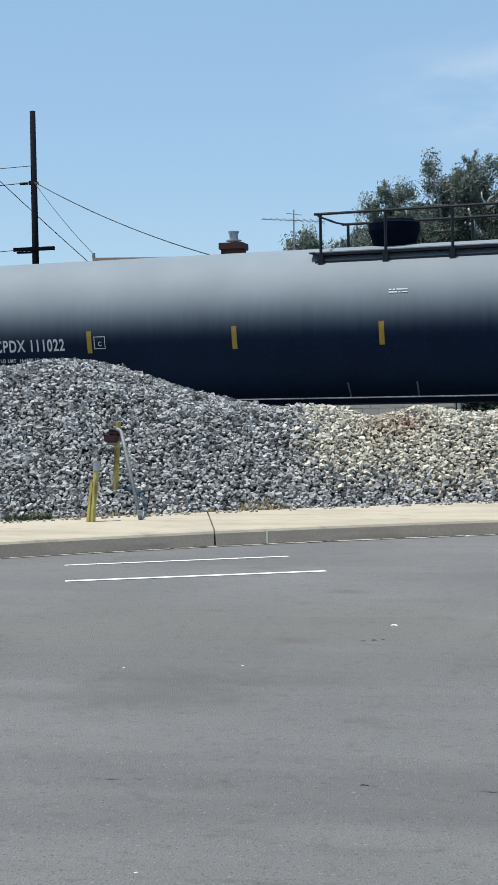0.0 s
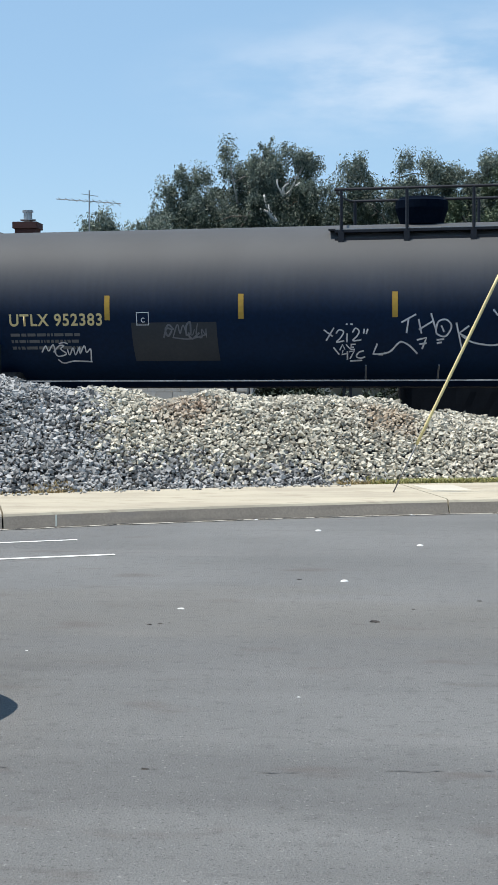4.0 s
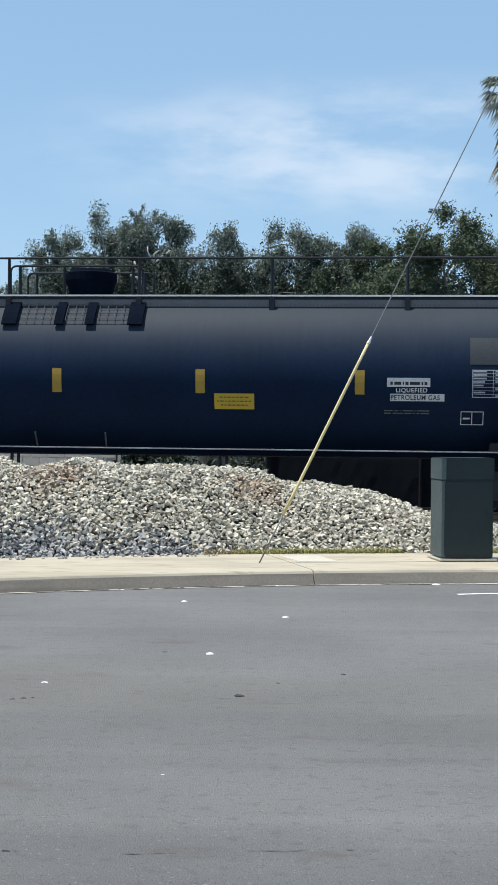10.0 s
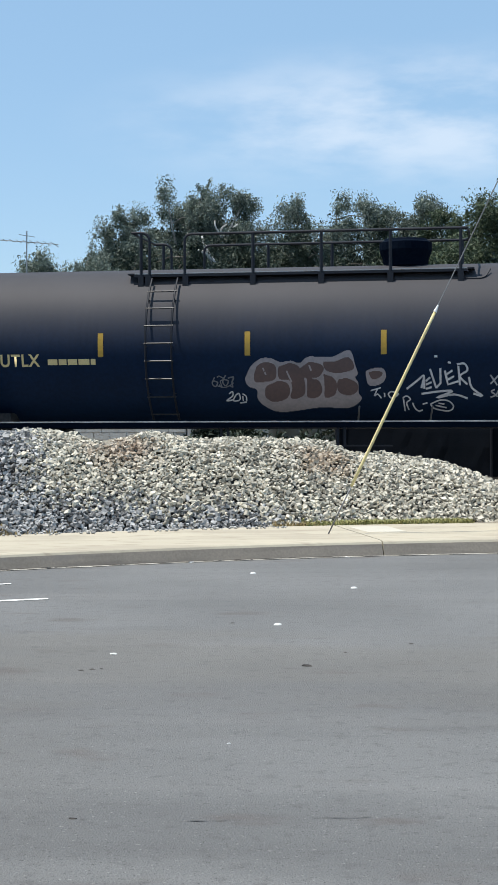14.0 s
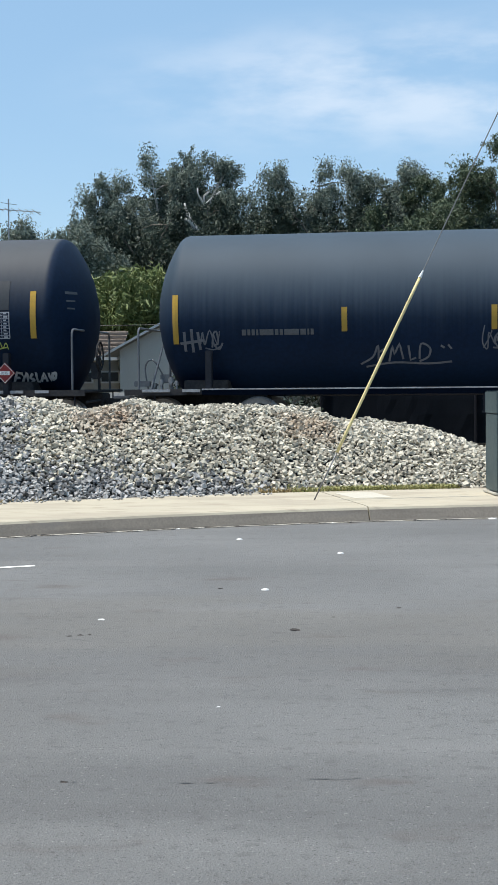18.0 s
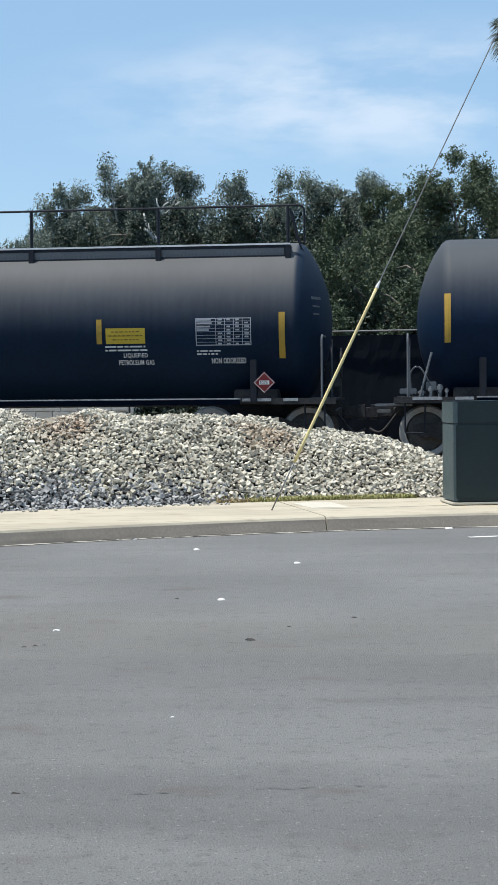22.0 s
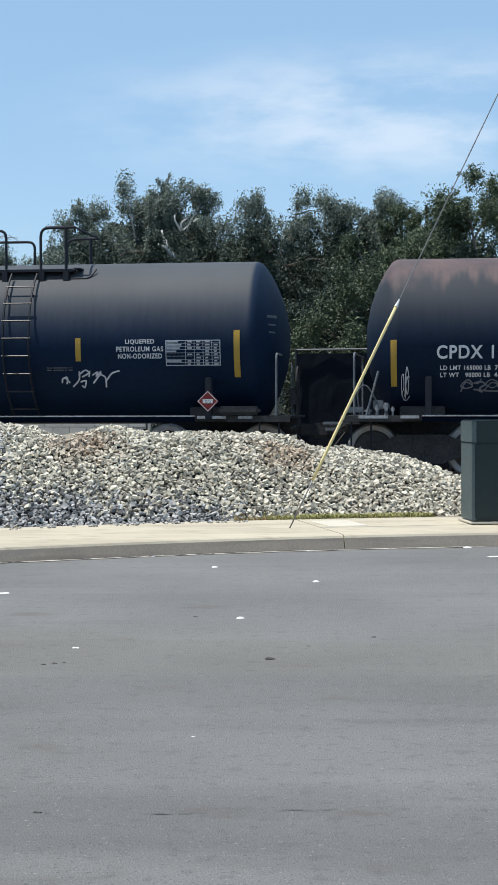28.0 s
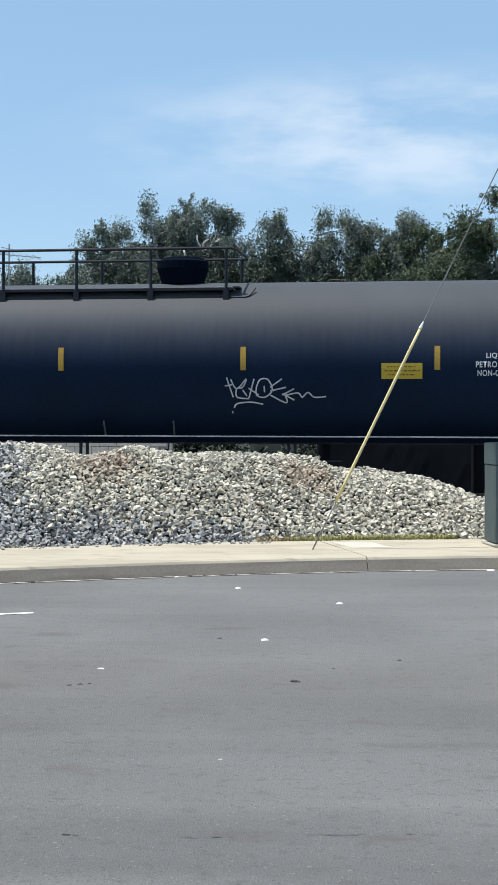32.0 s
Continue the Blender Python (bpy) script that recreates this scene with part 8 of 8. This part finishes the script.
part("top_rail", tube(bmesh.new(), [by_track(-3.1 + 3.3 * k, 31.6, 2.66 + 0.015 * math.sin(k * 2.1)) for k in range(5)], 0.020, 8), STRAND, fence)
part("top_wire", tube(bmesh.new(), [by_track(-16.3 + 3.3 * k, 31.6, 2.66 + 0.012 * math.sin(k * 2.1)) for k in range(5)], 0.009, 6), WIRE, fence)
for k in range(4):
    part("post", tube(bmesh.new(), [by_track(-16.3 + 3.3 * k, 31.6, -0.2), by_track(-16.3 + 3.3 * k, 31.6, 2.66)], 0.018, 6), WIRE, fence)
verts, faces = [], []
for i in range(91):
    s = -3.1 + 0.15 * i
    for j in range(9):
        z = 0.03 + (2.58 - 0.03) * j / 8
        sag = 0.05 * noise.noise((s * 0.9, z * 0.7, 2)) + 0.02 * noise.noise((s * 4, z * 3, 4))
        verts.append(by_track(s, 31.66 + sag, z))
for i in range(90):
    for j in range(8):
        faces.append((9 * i + j, 9 * i + 9 + j, 9 * i + 10 + j, 9 * i + j + 1))
mesh_of("screen", verts, faces, SCREEN, fence)

# low block wall beyond the track
bw = tagged(new("garden_wall"), "long pale grey block wall beyond the track", "wall", kind="structure")
part("wall_core", box(bmesh.new(), -34, 0.02, 0, -6.7, 0.17, 1.14, m=track_pose(0, 33.4, 0.02)), BLOCK_WALL, bw)
bm = bmesh.new()
box(bm, 0.004, 0, 0, 0.396, 0.19, 0.185, 0.006)
block = bpy.data.meshes.new("block")
bm.to_mesh(block)
bm.free()
block.materials.append(BLOCK_WALL)
for r in range(6):
    for k in range(34):
        u = -20.2 + 0.4 * k - (0.2 if r % 2 else 0)
        if u + 0.4 < -6.6:
            ob = put("block", block, None, bw)
            ob.matrix_basis = track_pose(u, 33.4, 0.02 + 0.19 * r)

# utility pole with cross-arm and wires
pole = thing("utility_pole", "dark weathered wooden utility pole with a cross-arm", "utility pole", m=pose(-18.28, 47.4, 0.0))
bm = bmesh.new()
tube(bm, [(-0.04, 0, -0.3), (0.0, 0, 5), (0.03, 0, 11.06)], 0.15, 12, 0.095)
part("shaft", bm, POLE_WOOD, pole, smooth=True)
bm = bmesh.new()
box(bm, -0.74, -0.17, 6.32, 0.74, -0.06, 6.45, 0.01)
box(bm, -0.62, -0.16, 6.24, 0.1, -0.08, 6.31, 0.01)
part("crossarm", bm, POLE_WOOD, pole)
for x in (-0.4, -0.25, 0.12):
    bm = bmesh.new()
    disc(bm, x, -0.05, 8.62, 0.045, 0.14, 10, "x")
    part("insulator", bm, BLACK_STEEL, pole)
bm = bmesh.new()
box(bm, -0.12, -0.14, 8.55, 0.12, -0.08, 8.70, 0.01)
part("bracket", bm, BLACK_STEEL, pole)


def wire(a, b, sag, label, r=0.012):
    ob = thing("wire", label, "wire", "overhead wires")
    a, b = Vector(a), Vector(b)
    bm = bmesh.new()
    tube(bm, [a.lerp(b, k / 16) - Vector((0, 0, sag * 4 * (k / 16) * (1 - k / 16))) for k in range(17)], r, 5)
    part("cable", bm, WIRE, ob)


top = Vector((-18.22, 47.3, 8.65))
wire(top, (-9.4, 40.5, 5.0), 0.25, "black service wire sloping from the pole to the house", 0.016)
wire(top, (-13.75, 40.2, 5.44), 0.1, "thin black wire sloping to the roof ridge", 0.010)
wire(top, (-32, 47.0, 8.3), 0.1, "black wire running off from the pole", 0.014)
wire((-18.3, 47.3, 9.2), (-32, 47, 9.1), 0.1, "thin black wire running off from the pole")
wire((-18.3, 47.3, 6.4), (-32, 46, 6.1), 0.15, "black wire running off from the cross-arm")
wire((-14.2, 45.0, 14.76), (9.0, 45.0, 18.77), 0.0, "thick black cable high over the track", 0.022)
wire((-19.4, 46.0, 9.0), (-16.0, 49.0, 5.2), 0.05, "black cable slanting past the pole", 0.014)

# ---- the car that pulls up in the near lane; local x forward, y away ----
suv = thing("car", "dark blue sport utility car with black grille, pulling up", "car")


def loft(sections, m, name, parent, label="", caps=True):
    """Skins rings of equal length."""
    bm = bmesh.new()
    rings = [[bm.verts.new(p) for p in s] for s in sections]
    n = len(rings[0])
    for a, b in zip(rings, rings[1:]):
        for k in range(n):
            bm.faces.new((a[k], a[(k + 1) % n], b[(k + 1) % n], b[k]))
    if caps:
        bm.faces.new(rings[0][::-1])
        bm.faces.new(rings[-1])
    bmesh.ops.recalc_face_normals(bm, faces=bm.faces)
    return part(name, bm, m, parent, label, smooth=True)


def ring(x, w, low, high, tuck=0.08):
    """A rounded car cross-section."""
    pts = []
    for k in range(24):
        a = 2 * math.pi * k / 24
        cx, cz = math.cos(a), math.sin(a)
        s = 0.38
        px = math.copysign(abs(cx) ** s, cx) * w
        pz = (low + high) / 2 + math.copysign(abs(cz) ** s, cz) * (high - low) / 2
        if pz > (low + high) / 2:
            px *= 1 - tuck * (pz - (low + high) / 2) / (high - low) * 2
        pts.append((x, px, pz))
    return pts


body = [ring(-4.5, 0.70, 0.42, 0.98), ring(-4.38, 0.86, 0.30, 1.04), ring(-3.6, 0.92, 0.24, 1.04), ring(-1.7, 0.92, 0.22, 1.03), ring(-1.15, 0.90, 0.22, 0.985), ring(-0.9, 0.84, 0.22, 0.95), ring(-0.68, 0.72, 0.24, 0.915), ring(-0.50, 0.56, 0.28, 0.885)]
loft(body, CAR_PAINT, "body", suv)
cabin = [ring(-4.35, 0.66, 0.96, 1.08, 0.1), ring(-3.9, 0.76, 0.96, 1.56, 0.25), ring(-2.4, 0.78, 0.96, 1.64, 0.25), ring(-1.9, 0.78, 0.96, 1.50, 0.25), ring(-1.15, 0.76, 0.92, 1.0, 0.1)]
loft(cabin, GLASS, "cabin", suv, "dark glazed cabin")
part("roof", box(bmesh.new(), -3.8, -0.60, 1.60, -2.2, 0.60, 1.68, 0.03), CAR_PAINT, suv)


NOSE_Z = [0.165, 0.20, 0.23, 0.27, 0.32, 0.38, 0.56, 0.59, 0.64, 0.70, 0.745, 0.785, 0.83, 0.875]
NOSE_X = [-0.02, 0.045, 0.058, -0.005, 0.01, 0.025, 0.032, 0.01, -0.025, -0.055, -0.10, -0.175, -0.31, -0.47]


def nose(y, z, out=0.0):
    """A point on the car's front: bulged in plan, stepped in profile."""
    x = float(np.interp(z, NOSE_Z, NOSE_X))
    back = 0.78 * (abs(y) / 0.9) ** 1.85
    q = max(0.0, (z - 0.79) / 0.085)
    return Vector((x - back * (1 - 0.35 * q) + out, y * (1 + 0.02 * q), z))


def front_panel(y0, y1, low, high, out, rows=4, n=16, deep=0.03):
    """A panel laid on the front; low and high run from its inner to its outer end."""
    bm = bmesh.new()
    grid = []
    for k in range(n + 1):
        q = k / n
        y = y0 + (y1 - y0) * q
        f = q if abs(y1) > abs(y0) else 1 - q
        if y0 * y1 < 0:
            f = abs(2 * q - 1)
        a, b = low[0] + (low[1] - low[0]) * f, high[0] + (high[1] - high[0]) * f
        front = [bm.verts.new(nose(y, a + (b - a) * r / rows, out)) for r in range(rows + 1)]
        rear = [bm.verts.new(nose(y, z, out - deep)) for z in (b, a)]
        grid.append(front + rear)
    m = len(grid[0])
    for a, b in zip(grid, grid[1:]):
        for r in range(m):
            bm.faces.new((a[r], b[r], b[(r + 1) % m], a[(r + 1) % m]))
    bm.faces.new(grid[0][::-1])
    bm.faces.new(grid[-1])
    bmesh.ops.recalc_face_normals(bm, faces=bm.faces)
    return bm


bm = bmesh.new()
grid = [[bm.verts.new(nose(-0.9 + 1.8 * k / 40, z)) for z in NOSE_Z] for k in range(41)]
for a, b in zip(grid, grid[1:]):
    for r in range(len(NOSE_Z) - 1):
        bm.faces.new((a[r], b[r], b[r + 1], a[r + 1]))
bmesh.ops.recalc_face_normals(bm, faces=bm.faces)
bumper = part("front_bumper", bm, CAR_PAINT, suv, smooth=True)
# unseen plate added to close a light gap in the nose's shadow
bm = bmesh.new()
bm.faces.new([bm.verts.new(nose(-0.88 + 1.76 * k / 20, 0.45, -0.03)) for k in range(21)] + [bm.verts.new((-1.3, y, 0.45)) for y in (0.86, -0.86)])
part("shadow_filler", bm, CAR_BLACK, suv)
grille = part("grille", front_panel(-0.30, 0.30, (0.605, 0.632), (0.70, 0.705), 0.006), CAR_BLACK, suv, "black honeycomb upper grille")
for k in range(2):
    part("grille_bar", front_panel(-0.28, 0.28, (0.635 + 0.03 * k, 0.645 + 0.03 * k), (0.642 + 0.03 * k, 0.652 + 0.03 * k), 0.014, 1), BLACK_STEEL, grille)
part("grille_trim", front_panel(-0.31, 0.31, (0.585, 0.61), (0.600, 0.622), 0.012, 1), CHROME, grille, "thin chrome strip")
part("badge", disc(bmesh.new(), -0.035, 0.0, 0.655, 0.038, 0.02, 14, "x"), CHROME, grille)
lower = part("lower_grille", front_panel(-0.27, 0.27, (0.34, 0.43), (0.565, 0.51), 0.004), CAR_BLACK, suv, "black lower grille")
for k in range(4):
    part("grille_bar", front_panel(-0.23, 0.23, (0.375 + 0.045 * k, 0.40 + 0.036 * k), (0.387 + 0.045 * k, 0.412 + 0.036 * k), 0.009, 1), BLACK_STEEL, lower)
part("bumper_lip", front_panel(-0.80, 0.80, (0.165, 0.175), (0.205, 0.215), 0.008), CAR_BLACK, suv)
bm = bmesh.new()
for back in (0.13, 0.16):
    for y0, y1 in zip([-0.5 + 0.1 * k for k in range(10)], [-0.4 + 0.1 * k for k in range(10)]):
        a, b = nose(y0, 0.2, -back), nose(y1, 0.2, -back)
        bm.faces.new([bm.verts.new(p) for p in ((a.x, a.y, 0.105), (b.x, b.y, 0.105), (b.x, b.y, 0.26), (a.x, a.y, 0.26))])
part("air_deflector", bm, CAR_BLACK, suv, "black rubber lip under the bumper")
part("air_dam", front_panel(-0.66, 0.66, (0.240, 0.255), (0.325, 0.30), 0.006), CAR_BLACK, suv)
for s in (-1, 1):
    hl = part("headlight", front_panel(s * 0.29, s * 0.62, (0.605, 0.640), (0.690, 0.775), 0.010), LENS, suv, "swept clear headlight")
    part("lamp_trim", front_panel(s * 0.28, s * 0.62, (0.592, 0.626), (0.603, 0.637), 0.016, 1), CHROME, hl, "chrome lamp trim")
    part("fog_lamp", front_panel(s * 0.33, s * 0.52, (0.345, 0.385), (0.362, 0.398), 0.012, 1), CHROME, suv)
    part("mirror", box(bmesh.new(), -1.45, min(s * 0.88, s * 1.08), 0.98, -1.28, max(s * 0.88, s * 1.08), 1.13, 0.04), CAR_PAINT, suv)
CAR_WHEELS = []
for x in (-0.92, -3.62):
    for y in (-0.80, 0.80):
        bm = bmesh.new()
        disc(bm, 0, 0, 0, 0.345, 0.23, 28)
        w = part("wheel", bm, TYRE, suv)
        w.matrix_basis = pose(x, y, 0.345)
        bm = bmesh.new()
        s = -1 if y < 0 else 1
        disc(bm, 0, s * 0.10, 0, 0.21, 0.05, 24)
        for k in range(5):
            a = 2 * math.pi * k / 5
            tube(bm, [(0, s * 0.13, 0), (0.2 * math.cos(a), s * 0.12, 0.2 * math.sin(a))], 0.025, 6)
        part("rim", bm, GALV, w)
        CAR_WHEELS.append((w, x, y))


# a scrap of litter that the wind rolls along the asphalt
litter = thing("litter", "small crumpled black and white scrap of litter on the asphalt", "litter")
rnd = random.Random(44)
for name, m, dx in (("paper", WHITE_TRIM, -0.016), ("dark_side", BLACK_BIT, 0.018)):
    bm = bmesh.new()
    bmesh.ops.create_icosphere(bm, subdivisions=2, radius=1.0)
    for v in bm.verts:
        v.co *= rnd.uniform(0.65, 1.2)
        v.co = Vector((v.co.x * 0.026 + dx, v.co.y * 0.02, v.co.z * 0.008 + 0.009))
    part(name, bm, m, litter)


# ---- what moves ----
def train_way(t):
    return 5.99602 * t - 0.0040257 * t * t + 0.00028853 * t ** 3


CAR_ROWS = [(0, -10.6), (0.5, -7.5), (1.0, -5.0), (1.5, -3.05), (2.0, -1.60), (2.3, -0.92), (2.6, -0.42), (2.8, -0.22), (3.0, -0.09), (3.2, -0.03), (3.4, 0.0), (4.0, 0.0), (32, 0.0)]


LITTER_ROWS = [(0, -6.6, 9.0, 0.2, 0), (0.8, -4.0, 8.0, 0.06, 60), (1.0, -3.2, 7.75, 0.0, 120), (1.2, -2.71, 7.60, 0.0, 190), (1.4, -2.44, 7.59, 0.0, 250), (1.6, -2.34, 7.55, 0.0, 280), (2.8, -2.33, 7.59, 0.0, 290), (32, -2.33, 7.59, 0.0, 290)]


def motions():
    walk(litter, [(t, pose(x, y, z, 0, 0, a)) for t, x, y, z, a in LITTER_ROWS])
    for ob, s in CARS:
        walk(ob, [(t, track_pose(s + train_way(t))) for t in range(33)])
    for ob, u in WHEELSETS:
        walk(ob, [(0.1 * k, pose(u, 0, 0.457, 0, math.degrees(train_way(0.1 * k) / 0.457) % 360, 0)) for k in range(321)])
    walk(suv, [(t, pose(-1.80 + d * math.cos(radians(14)), 6.31 + d * math.sin(radians(14)), 0, 0, 0, 14)) for t, d in CAR_ROWS])
    for ob, x, y in CAR_WHEELS:
        rows = []
        for k in range(36):
            t = 0.1 * k
            d = float(np.interp(t, [r[0] for r in CAR_ROWS], [r[1] for r in CAR_ROWS]))
            rows.append((t, pose(x, y, 0.345, 0, math.degrees(d / 0.345) % 360, 0)))
        walk(ob, rows + [(32, rows[-1][1])])


motions()
